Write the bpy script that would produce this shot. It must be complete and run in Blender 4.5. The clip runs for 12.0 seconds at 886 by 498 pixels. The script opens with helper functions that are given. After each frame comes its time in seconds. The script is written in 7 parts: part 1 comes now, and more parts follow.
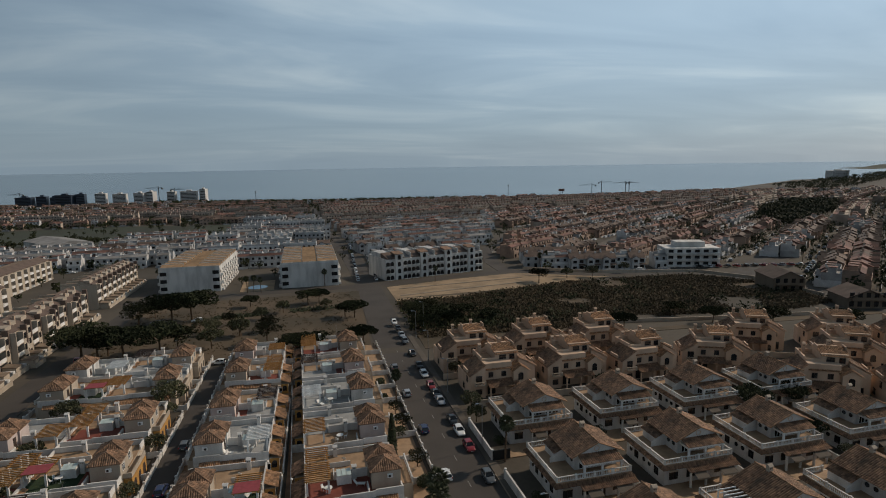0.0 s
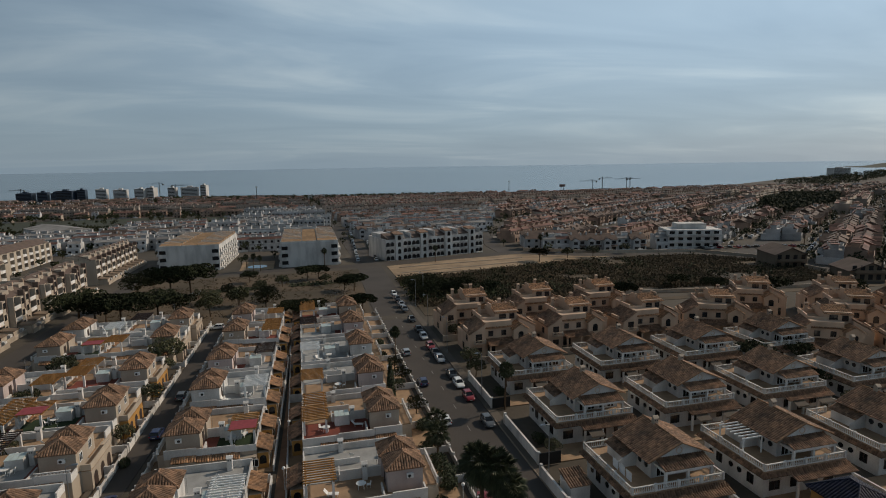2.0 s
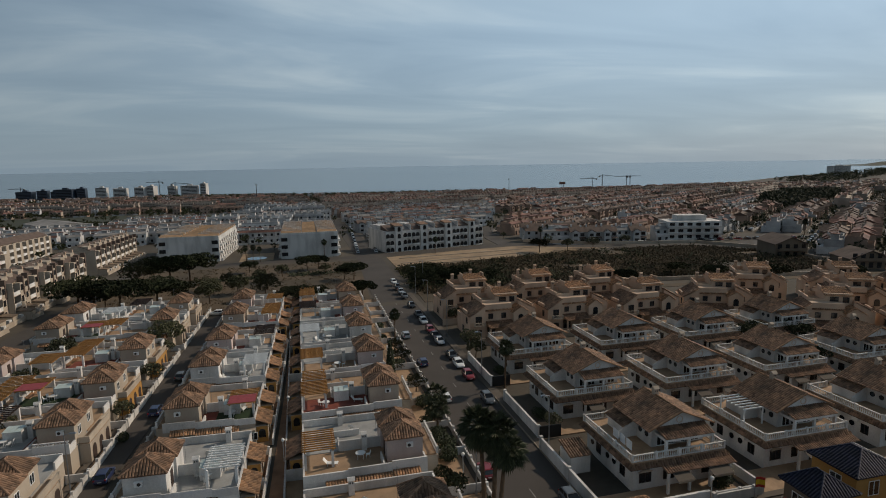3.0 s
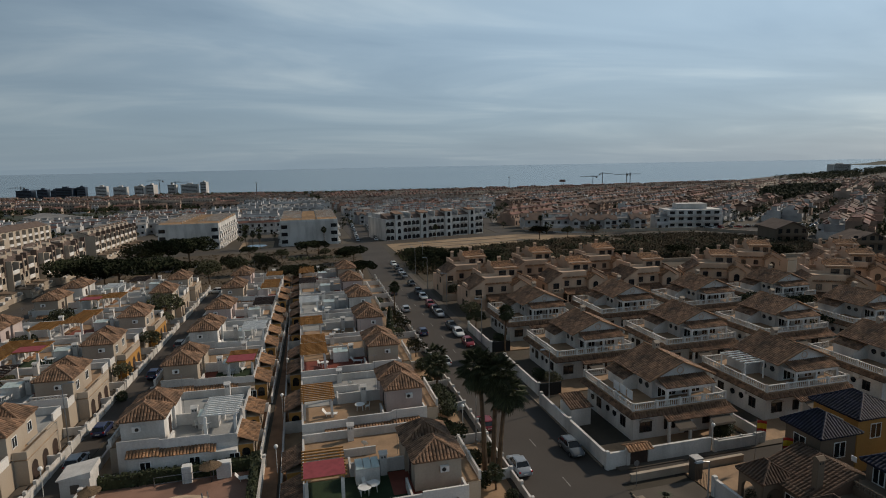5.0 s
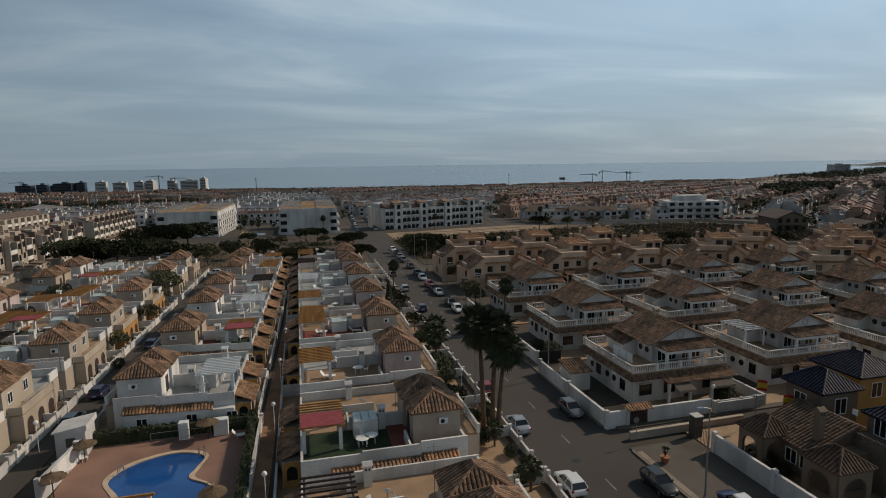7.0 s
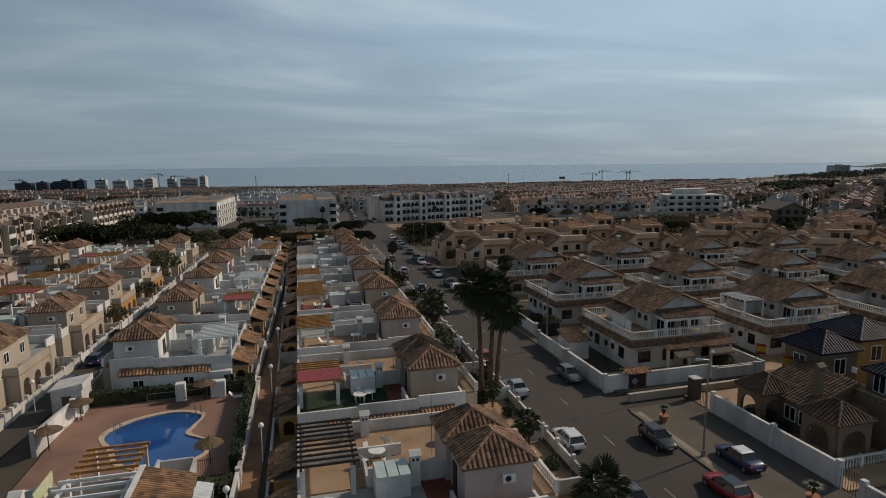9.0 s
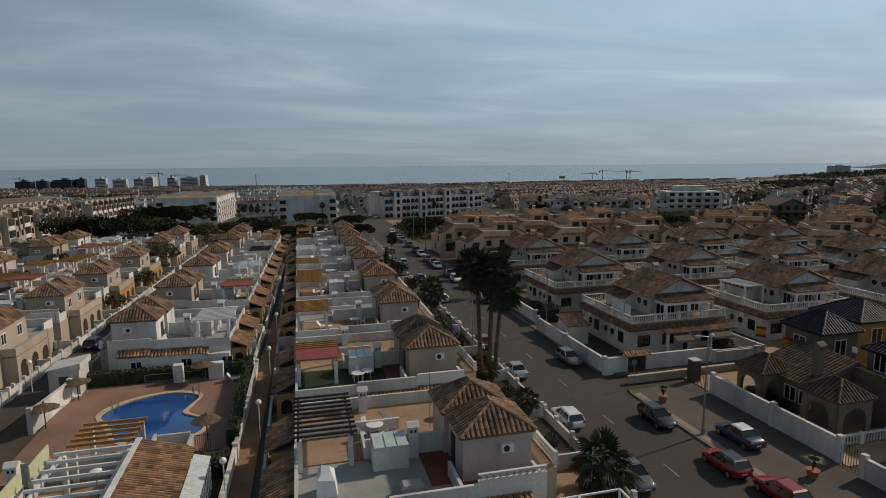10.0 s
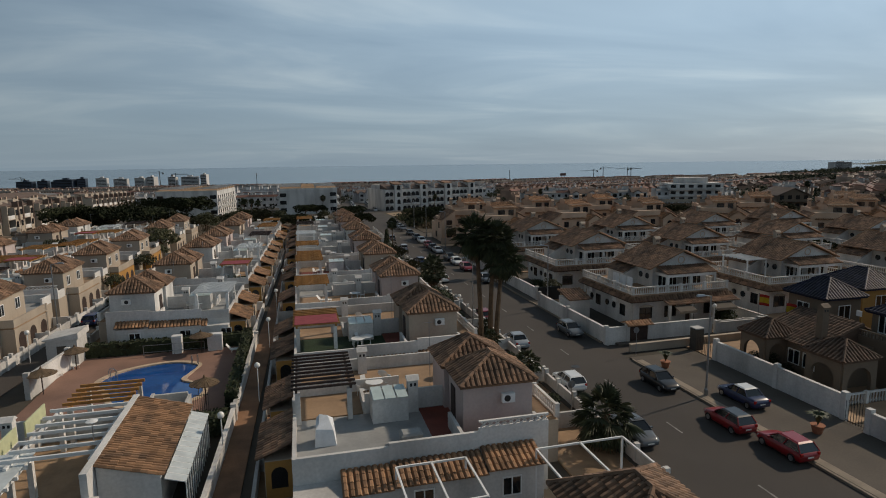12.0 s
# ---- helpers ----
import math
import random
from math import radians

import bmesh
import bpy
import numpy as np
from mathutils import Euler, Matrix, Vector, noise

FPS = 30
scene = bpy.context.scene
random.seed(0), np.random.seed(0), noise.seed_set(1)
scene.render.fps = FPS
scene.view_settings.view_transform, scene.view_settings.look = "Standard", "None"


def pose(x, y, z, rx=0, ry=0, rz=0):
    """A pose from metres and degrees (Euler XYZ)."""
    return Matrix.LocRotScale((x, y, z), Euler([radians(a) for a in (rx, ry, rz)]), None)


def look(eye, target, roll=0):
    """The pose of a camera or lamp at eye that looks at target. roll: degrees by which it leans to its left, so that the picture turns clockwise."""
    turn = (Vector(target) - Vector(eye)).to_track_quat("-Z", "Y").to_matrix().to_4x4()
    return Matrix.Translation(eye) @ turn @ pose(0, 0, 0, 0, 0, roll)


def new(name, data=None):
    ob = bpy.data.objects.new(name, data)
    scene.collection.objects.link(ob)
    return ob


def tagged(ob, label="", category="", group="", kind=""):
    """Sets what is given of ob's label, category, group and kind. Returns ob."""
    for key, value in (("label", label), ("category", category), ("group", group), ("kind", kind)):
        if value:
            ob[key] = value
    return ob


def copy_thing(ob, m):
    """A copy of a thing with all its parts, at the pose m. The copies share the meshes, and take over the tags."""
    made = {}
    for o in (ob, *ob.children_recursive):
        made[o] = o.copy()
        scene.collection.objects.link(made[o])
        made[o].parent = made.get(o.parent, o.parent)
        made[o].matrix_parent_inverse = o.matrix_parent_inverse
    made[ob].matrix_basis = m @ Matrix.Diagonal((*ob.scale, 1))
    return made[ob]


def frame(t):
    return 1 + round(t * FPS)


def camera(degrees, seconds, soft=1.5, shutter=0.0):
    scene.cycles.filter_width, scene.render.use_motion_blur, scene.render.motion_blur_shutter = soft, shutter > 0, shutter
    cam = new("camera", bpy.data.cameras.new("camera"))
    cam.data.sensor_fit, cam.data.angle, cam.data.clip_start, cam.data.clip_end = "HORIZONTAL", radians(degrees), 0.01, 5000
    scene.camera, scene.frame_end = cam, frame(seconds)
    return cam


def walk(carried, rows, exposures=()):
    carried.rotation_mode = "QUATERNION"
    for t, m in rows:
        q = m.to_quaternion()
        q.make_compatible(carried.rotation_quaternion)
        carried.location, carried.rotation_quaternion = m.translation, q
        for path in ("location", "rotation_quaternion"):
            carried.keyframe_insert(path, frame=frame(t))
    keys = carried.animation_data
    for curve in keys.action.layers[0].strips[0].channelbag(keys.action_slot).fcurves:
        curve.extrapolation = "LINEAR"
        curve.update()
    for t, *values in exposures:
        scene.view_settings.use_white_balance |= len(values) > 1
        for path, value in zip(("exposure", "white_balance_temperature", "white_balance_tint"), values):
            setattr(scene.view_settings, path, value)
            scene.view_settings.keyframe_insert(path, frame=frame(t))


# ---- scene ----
cam = camera(75, 12.0, soft=1.0)
PATH = [
    (0, (0.063, 0.216, 51.015), (5.033, 19.356, 48.005), -0.90),
    (0.5, (0.065, 0.093, 48.678), (5.025, 19.233, 45.668), -0.90),
    (1, (0.072, -0.069, 46.409), (5.022, 19.071, 43.399), -0.90),
    (1.5, (0.068, -0.180, 44.023), (5.028, 18.970, 41.014), -0.90),
    (2, (0.072, -0.306, 41.697), (5.012, 18.834, 38.707), -0.90),
    (2.5, (0.060, -0.479, 39.741), (5.000, 18.671, 36.751), -1.00),
    (3, (0.026, -0.597, 37.974), (4.965, 18.553, 34.974), -1.00),
    (5, (-0.128, -1.205, 31.968), (4.802, 17.945, 29.008), -1.10),
    (5.5, (-0.150, -1.276, 30.768), (4.780, 17.884, 27.818), -1.10),
    (6, (-0.201, -1.347, 29.658), (4.729, 17.803, 26.718), -1.00),
    (6.5, (-0.247, -1.379, 28.560), (4.683, 17.771, 25.600), -0.90),
    (7, (-0.273, -1.442, 27.576), (4.677, 17.708, 24.596), -0.80),
    (9, (-0.291, -1.857, 23.616), (4.669, 17.293, 20.666), -0.60),
    (9.5, (-0.277, -1.862, 22.617), (4.683, 17.288, 19.667), -0.50),
    (10, (-0.225, -1.954, 21.700), (4.735, 17.206, 18.760), -0.50),
    (10.5, (-0.080, -1.992, 20.871), (4.860, 17.168, 17.941), -0.70),
    (11, (-0.102, -2.038, 20.070), (4.838, 17.122, 17.160), -0.70),
    (11.5, (-0.126, -1.989, 19.328), (4.794, 17.171, 16.407), -0.80),
    (12, (-0.147, -1.987, 18.619), (4.773, 17.172, 15.660), -0.80),
]
walk(cam, [(t, look(eye, target, roll)) for t, eye, target, roll in PATH])
# ---- world, sun, exposure ----
SUN_DIR = Vector((0.86, 0.21, 0.62)).normalized()
world = bpy.data.worlds.new("sky")
scene.world = world
world.use_nodes = True
wn, wl = world.node_tree.nodes, world.node_tree.links
wn.clear()


def wnode(kind, **kw):
    n = wn.new(kind)
    for k, v in kw.items():
        if k == "op":
            n.operation = v
        elif k == "blend":
            n.data_type, n.blend_type = "RGBA", v
    return n


def ramp(nodes, stops):
    n = nodes.new("ShaderNodeValToRGB")
    e = n.color_ramp.elements
    while len(e) < len(stops):
        e.new(0.5)
    for el, (p, c) in zip(e, stops):
        el.position, el.color = p, (*c, 1)
    return n


wout = wn.new("ShaderNodeOutputWorld")
wbg = wn.new("ShaderNodeBackground")
wsky = wn.new("ShaderNodeTexSky")
wsky.sky_type, wsky.sun_disc = "NISHITA", False
wsky.sun_elevation = math.asin(SUN_DIR.z)
wsky.sun_rotation = math.atan2(SUN_DIR.x, SUN_DIR.y)
wco = wn.new("ShaderNodeTexCoord")
wsep = wn.new("ShaderNodeSeparateXYZ")
wl.new(wco.outputs["Generated"], wsep.inputs[0])
# cloud deck: direction projected on a flat layer, so streaks flatten towards the horizon
wz = wnode("ShaderNodeMath", op="MAXIMUM")
wl.new(wsep.outputs["Z"], wz.inputs[0])
wz.inputs[1].default_value = 0.0
wz2 = wnode("ShaderNodeMath", op="ADD")
wl.new(wz.outputs[0], wz2.inputs[0])
wz2.inputs[1].default_value = 0.10
wdiv = wn.new("ShaderNodeVectorMath")
wdiv.operation = "DIVIDE"
wcomb = wn.new("ShaderNodeCombineXYZ")
for i in range(2):
    wl.new(wz2.outputs[0], wcomb.inputs[i])
wcomb.inputs[2].default_value = 1.0
wl.new(wco.outputs["Generated"], wdiv.inputs[0])
wl.new(wcomb.outputs[0], wdiv.inputs[1])
wmap = wn.new("ShaderNodeMapping")
wmap.inputs["Scale"].default_value = (0.55, 1.0, 0.0)
wmap.inputs["Rotation"].default_value = (0, 0, radians(14))
wl.new(wdiv.outputs[0], wmap.inputs[0])
wnoi = wn.new("ShaderNodeTexNoise")
wnoi.inputs["Scale"].default_value, wnoi.inputs["Detail"].default_value, wnoi.inputs["Roughness"].default_value = 0.75, 5, 0.52
wnoi.inputs["Distortion"].default_value = 0.6
wl.new(wmap.outputs[0], wnoi.inputs["Vector"])
wcl = ramp(wn, [(0.29, (0.165, 0.235, 0.305)), (0.52, (0.232, 0.310, 0.378)), (0.71, (0.37, 0.44, 0.48))])
wl.new(wnoi.outputs["Fac"], wcl.inputs[0])
# brighter towards the veiled sun
wdot = wn.new("ShaderNodeVectorMath")
wdot.operation = "DOT_PRODUCT"
wl.new(wco.outputs["Generated"], wdot.inputs[0])
wdot.inputs[1].default_value = SUN_DIR
wglow = wn.new("ShaderNodeMapRange")
wglow.inputs[1].default_value, wglow.inputs[2].default_value = -0.6, 1.0
wglow.inputs[3].default_value, wglow.inputs[4].default_value = 0.26, 1.80
wl.new(wdot.outputs["Value"], wglow.inputs[0])
wmul = wn.new("ShaderNodeVectorMath")
wmul.operation = "SCALE"
wl.new(wcl.outputs[0], wmul.inputs[0])
wl.new(wglow.outputs[0], wmul.inputs["Scale"])
# the sky is dimmed overhead, out of view, to cut the ambient light
wdim = wn.new("ShaderNodeMapRange")
wdim.inputs[1].default_value, wdim.inputs[2].default_value = 0.38, 0.95
wdim.inputs[3].default_value, wdim.inputs[4].default_value = 1.0, 0.10
wl.new(wz.outputs[0], wdim.inputs[0])
wmul2 = wn.new("ShaderNodeVectorMath")
wmul2.operation = "SCALE"
wl.new(wmul.outputs[0], wmul2.inputs[0])
wl.new(wdim.outputs[0], wmul2.inputs["Scale"])
# haze at the horizon
whz = wn.new("ShaderNodeMapRange")
whz.inputs[1].default_value, whz.inputs[2].default_value = 0.0, 0.20
whz.inputs[3].default_value, whz.inputs[4].default_value = 0.75, 0.0
wl.new(wz.outputs[0], whz.inputs[0])
wmix = wnode("ShaderNodeMix", blend="MIX")
wl.new(whz.outputs[0], wmix.inputs["Factor"])
wl.new(wmul2.outputs[0], wmix.inputs["A"])
wmix.inputs["B"].default_value = (0.185, 0.250, 0.310, 1)
# thin share of clear sky behind the clouds
wsk = wn.new("ShaderNodeVectorMath")
wsk.operation = "SCALE"
wsk.inputs["Scale"].default_value = 0.012
wl.new(wsky.outputs[0], wsk.inputs[0])
wadd = wn.new("ShaderNodeVectorMath")
wl.new(wmix.outputs["Result"], wadd.inputs[0])
wl.new(wsk.outputs[0], wadd.inputs[1])
wl.new(wadd.outputs[0], wbg.inputs[0])
wbg.inputs[1].default_value = 1.0
wl.new(wbg.outputs[0], wout.inputs[0])

sun_data = bpy.data.lights.new("sun", "SUN")
sun_data.energy, sun_data.angle, sun_data.color = 2.6, radians(2.0), (1.0, 0.84, 0.66)
sun = new("sun", sun_data)
sun.matrix_world = look((0, 0, 200), Vector((0, 0, 200)) - SUN_DIR)


# ---- materials ----
def material(name, col, rough=0.85, var=0.18, scale=0.6, bump=0.15, fine=9.0, metal=0.0, island=0.0, rnd=0.0, tint=None, spec=0.4, streak=False):
    """A surface with stains at a large scale and grain at a small one, varied by island or by object."""
    m = bpy.data.materials.new(name)
    m.use_nodes = True
    nt = m.node_tree
    n, l = nt.nodes, nt.links
    b = n["Principled BSDF"]
    b.inputs["Roughness"].default_value, b.inputs["Metallic"].default_value = rough, metal
    b.inputs["Specular IOR Level"].default_value = spec
    co = n.new("ShaderNodeTexCoord")
    src = co.outputs["Object"]
    if streak:
        mp = n.new("ShaderNodeMapping")
        mp.inputs["Scale"].default_value = (1, 1, 0.25)
        l.new(src, mp.inputs[0])
        src = mp.outputs[0]
    n1, n2 = n.new("ShaderNodeTexNoise"), n.new("ShaderNodeTexNoise")
    n1.inputs["Scale"].default_value, n1.inputs["Detail"].default_value = scale, 5
    n2.inputs["Scale"].default_value, n2.inputs["Detail"].default_value = fine, 3
    l.new(src, n1.inputs["Vector"])
    l.new(co.outputs["Object"], n2.inputs["Vector"])
    tint = tint or tuple(c * 0.55 for c in col)
    r = ramp(n, [(0.34, tint), (0.60, col)])
    l.new(n1.outputs["Fac"], r.inputs[0])
    mx = n.new("ShaderNodeMix")
    mx.data_type, mx.blend_type = "RGBA", "MIX"
    mx.inputs["Factor"].default_value = min(1.0, var * 3)
    mx.inputs["A"].default_value = (*col, 1)
    l.new(r.outputs[0], mx.inputs["B"])
    hsv = n.new("ShaderNodeHueSaturation")
    l.new(mx.outputs["Result"], hsv.inputs["Color"])
    val = n.new("ShaderNodeMapRange")
    val.inputs[3].default_value, val.inputs[4].default_value = 1 - var * 0.8, 1 + var * 0.8
    l.new(n2.outputs["Fac"], val.inputs[0])
    last = val.outputs[0]
    for amount, kind, sock in ((island, "ShaderNodeNewGeometry", "Random Per Island"), (rnd, "ShaderNodeObjectInfo", "Random")):
        if amount:
            g = n.new(kind)
            mr = n.new("ShaderNodeMapRange")
            mr.inputs[3].default_value, mr.inputs[4].default_value = 1 - amount, 1 + amount
            l.new(g.outputs[sock], mr.inputs[0])
            mu = n.new("ShaderNodeMath")
            mu.operation = "MULTIPLY"
            l.new(last, mu.inputs[0])
            l.new(mr.outputs[0], mu.inputs[1])
            last = mu.outputs[0]
    l.new(last, hsv.inputs["Value"])
    l.new(hsv.outputs[0], b.inputs["Base Color"])
    if bump:
        bp = n.new("ShaderNodeBump")
        bp.inputs["Strength"].default_value, bp.inputs["Distance"].default_value = bump, 0.05
        l.new(n2.outputs["Fac"], bp.inputs["Height"])
        l.new(bp.outputs[0], b.inputs["Normal"])
    return m


M = {}
M["white"] = material("white_plaster", (0.66, 0.64, 0.61), 0.9, 0.26, 0.35, 0.12, 6, streak=True, rnd=0.10)
M["cream"] = material("cream_plaster", (0.43, 0.36, 0.285), 0.9, 0.15, 0.3, 0.12, 6, streak=True, rnd=0.10)
M["pink"] = material("pale_pink_plaster", (0.52, 0.43, 0.40), 0.9, 0.14, 0.3, 0.12, 6, streak=True, rnd=0.08)
M["salmon"] = material("salmon_plaster", (0.55, 0.395, 0.285), 0.9, 0.15, 0.3, 0.12, 6, streak=True, rnd=0.10)
# beige darkened evenly; the shade on the house is put into the colour
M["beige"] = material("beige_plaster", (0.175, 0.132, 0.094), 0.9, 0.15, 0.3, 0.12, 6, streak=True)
M["ochre"] = material("ochre_plaster", (0.445, 0.237, 0.066), 0.9, 0.15, 0.3, 0.1, 6, streak=True)
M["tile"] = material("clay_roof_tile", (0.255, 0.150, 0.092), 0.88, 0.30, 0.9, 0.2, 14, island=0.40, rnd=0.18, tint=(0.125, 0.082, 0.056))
# lighter copy of the tile, with sunlight put into the colour
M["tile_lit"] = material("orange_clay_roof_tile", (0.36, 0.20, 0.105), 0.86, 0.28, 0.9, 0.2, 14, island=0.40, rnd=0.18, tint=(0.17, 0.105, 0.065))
M["tile_blue"] = material("dark_blue_glazed_roof_tile", (0.012, 0.015, 0.034), 0.62, 0.25, 0.9, 0.15, 14, island=0.35, spec=0.25)
M["roof_flat"] = material("terracotta_roof_paving", (0.30, 0.192, 0.105), 0.9, 0.25, 0.5, 0.1, 10, rnd=0.15)
M["floor_grey"] = material("grey_terrace_tile", (0.33, 0.33, 0.32), 0.7, 0.15, 0.6, 0.06, 5)
M["floor_red"] = material("red_terrace_tile", (0.212, 0.057, 0.037), 0.75, 0.2, 0.6, 0.06, 5)
M["floor_tan"] = material("tan_terrace_tile", (0.350, 0.233, 0.141), 0.8, 0.18, 0.6, 0.06, 5)
M["tile_red"] = material("dull_red_roof_tile", (0.165, 0.083, 0.064), 0.9, 0.3, 0.3, 0.1, 4, island=0.45, tint=(0.11, 0.065, 0.055))
M["pale_sheet"] = material("pale_translucent_sheet", (0.56, 0.60, 0.60), 0.35, 0.15, 1.2, 0.0, 6)
# darker copy of the clay tile, with the house's shade in the colour
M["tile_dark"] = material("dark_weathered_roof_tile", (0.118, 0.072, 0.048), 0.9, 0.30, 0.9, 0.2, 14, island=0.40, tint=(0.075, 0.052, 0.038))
# near-neutral white, with the bluish distance haze put into the colour
M["offwhite"] = material("weathered_off_white_plaster", (0.50, 0.495, 0.49), 0.9, 0.24, 0.2, 0.05, 3, island=0.30)
M["roof_grey"] = material("grey_roof_paving", (0.26, 0.25, 0.24), 0.9, 0.25, 0.15, 0.05, 3, island=0.2)
# less saturated brown, again with distance haze in the colour
M["tile_far"] = material("weathered_brown_roof_tile", (0.122, 0.086, 0.068), 0.9, 0.3, 0.3, 0.1, 4, island=0.45, tint=(0.075, 0.052, 0.042))
M["roof_dull"] = material("dull_brown_roof_paving", (0.20, 0.145, 0.100), 0.92, 0.28, 0.3, 0.1, 5, rnd=0.2, tint=(0.12, 0.09, 0.066))
M["grass"] = material("dark_rough_grass", (0.036, 0.042, 0.024), 0.97, 0.3, 0.02, 0.2, 0.8, tint=(0.030, 0.030, 0.018))
M["salmon_far"] = material("weathered_salmon_plaster", (0.36, 0.255, 0.195), 0.9, 0.22, 0.2, 0.05, 3, island=0.3)
M["cream_far"] = material("weathered_cream_plaster", (0.40, 0.335, 0.275), 0.9, 0.22, 0.2, 0.05, 3, island=0.3)
M["turf"] = material("artificial_turf", (0.022, 0.042, 0.016), 0.95, 0.2, 1.0, 0.3, 60)
M["asphalt"] = material("worn_asphalt", (0.062, 0.053, 0.046), 0.93, 0.22, 0.10, 0.15, 18, tint=(0.042, 0.036, 0.032))
M["paving"] = material("concrete_paving", (0.105, 0.088, 0.071), 0.92, 0.22, 0.25, 0.1, 7, tint=(0.072, 0.060, 0.050))
M["kerb"] = material("kerb_concrete", (0.265, 0.218, 0.166), 0.9, 0.2, 0.6, 0.1, 12, island=0.15)
M["lane"] = material("brick_red_path_paving", (0.265, 0.147, 0.083), 0.9, 0.22, 0.6, 0.1, 9)
M["pool_deck"] = material("pink_brown_pool_paving", (0.29, 0.170, 0.125), 0.88, 0.26, 0.22, 0.1, 9, tint=(0.17, 0.10, 0.075))
M["coping"] = material("pale_pool_coping", (0.583, 0.446, 0.315), 0.85, 0.15, 0.8, 0.1, 9)
M["soil"] = material("dry_earth", (0.098, 0.070, 0.043), 0.97, 0.3, 0.06, 0.3, 2.5, tint=(0.042, 0.034, 0.020))
M["sand"] = material("pale_sandy_track", (0.318, 0.228, 0.141), 0.97, 0.25, 0.15, 0.2, 3)
M["ground"] = material("suburban_ground", (0.084, 0.070, 0.054), 0.97, 0.3, 0.03, 0.2, 1.0, tint=(0.046, 0.040, 0.030))
M["wood"] = material("ochre_stained_wood", (0.424, 0.209, 0.062), 0.75, 0.25, 2.0, 0.15, 25)
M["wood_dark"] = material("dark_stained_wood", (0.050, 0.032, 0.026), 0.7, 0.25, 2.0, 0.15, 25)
M["white_paint"] = material("white_painted_metal", (0.76, 0.76, 0.74), 0.5, 0.08, 1.0, 0.03, 20)
M["iron"] = material("black_iron", (0.02, 0.02, 0.02), 0.5, 0.1, 2.0, 0.03, 20)
M["steel"] = material("galvanised_steel", (0.30, 0.31, 0.32), 0.45, 0.12, 2.0, 0.03, 20, metal=0.8)
M["glass"] = material("dark_window_glass", (0.012, 0.015, 0.018), 0.08, 0.1, 1.0, 0.0, 3, spec=0.6)
M["green_glass"] = material("pale_green_roof_sheet", (0.46, 0.54, 0.52), 0.3, 0.1, 1.5, 0.0, 5)
M["thatch"] = material("weathered_thatch", (0.159, 0.109, 0.066), 0.98, 0.3, 3.0, 0.5, 30)
M["hedge"] = material("dark_hedge_leaf", (0.035, 0.045, 0.018), 0.8, 0.3, 1.5, 0.0, 10, island=0.5)
M["leaf"] = material("pine_leaf", (0.030, 0.035, 0.016), 0.9, 0.3, 0.6, 0.0, 10, island=0.35, rnd=0.2, spec=0.15)
M["leaf_light"] = material("olive_leaf", (0.060, 0.062, 0.026), 0.8, 0.3, 0.6, 0.0, 10, island=0.5, rnd=0.2)
M["palm_leaf"] = material("palm_frond", (0.058, 0.066, 0.028), 0.65, 0.25, 0.6, 0.0, 10, island=0.4, rnd=0.1)
M["bark"] = material("grey_brown_bark", (0.138, 0.090, 0.054), 0.95, 0.3, 2.0, 0.6, 12)
M["scrub"] = material("dry_scrub", (0.078, 0.060, 0.038), 0.97, 0.3, 0.05, 0.0, 6, island=0.22, tint=(0.044, 0.037, 0.024), spec=0.1)
M["rubber"] = material("tyre_rubber", (0.02, 0.02, 0.02), 0.9, 0.1, 2, 0.05, 20)
M["alloy"] = material("alloy_wheel", (0.45, 0.46, 0.47), 0.35, 0.1, 2, 0.0, 20, metal=0.9)
M["plate"] = material("pale_number_plate", (0.7, 0.7, 0.66), 0.5, 0.05, 3, 0.0, 20)
M["lamp_red"] = material("red_tail_lamp", (0.35, 0.015, 0.012), 0.2, 0.1, 3, 0.0, 20)
M["lamp_clear"] = material("clear_headlamp", (0.6, 0.62, 0.62), 0.12, 0.1, 3, 0.0, 20)
M["globe"] = material("white_lamp_globe", (0.8, 0.79, 0.75), 0.3, 0.05, 3, 0.0, 20)
M["yellow"] = material("yellow_cloth", (0.62, 0.40, 0.02), 0.9, 0.1, 2, 0.1, 20)
M["red"] = material("red_cloth", (0.42, 0.03, 0.02), 0.9, 0.1, 2, 0.1, 20)
M["maroon"] = material("maroon_awning_cloth", (0.26, 0.05, 0.06), 0.9, 0.15, 2, 0.1, 20)
M["linen"] = material("white_linen", (0.72, 0.74, 0.76), 0.95, 0.1, 2, 0.2, 12)
M["pot"] = material("terracotta_pot", (0.36, 0.15, 0.08), 0.9, 0.2, 3, 0.1, 20)
M["apt_glass"] = material("recessed_dark_glazing", (0.014, 0.015, 0.017), 0.25, 0.2, 0.8, 0.0, 4, rnd=0.4)
M["tower"] = material("pale_tower_concrete", (0.58, 0.56, 0.54), 0.9, 0.12, 0.05, 0.0, 1)
M["tower_dark"] = material("dark_blue_tower_cladding", (0.035, 0.05, 0.075), 0.5, 0.15, 0.05, 0.0, 1)
for key, c in (("car_white", (0.66, 0.67, 0.67)), ("car_silver", (0.27, 0.30, 0.34)), ("car_red", (0.25, 0.012, 0.016)), ("car_black", (0.012, 0.013, 0.015)),
               ("car_blue", (0.020, 0.030, 0.085)), ("car_grey", (0.085, 0.095, 0.105)), ("car_dkred", (0.20, 0.015, 0.02))):
    M[key] = material(key[4:] + "_car_paint", c, 0.28, 0.05, 1.0, 0.0, 30, spec=0.6)


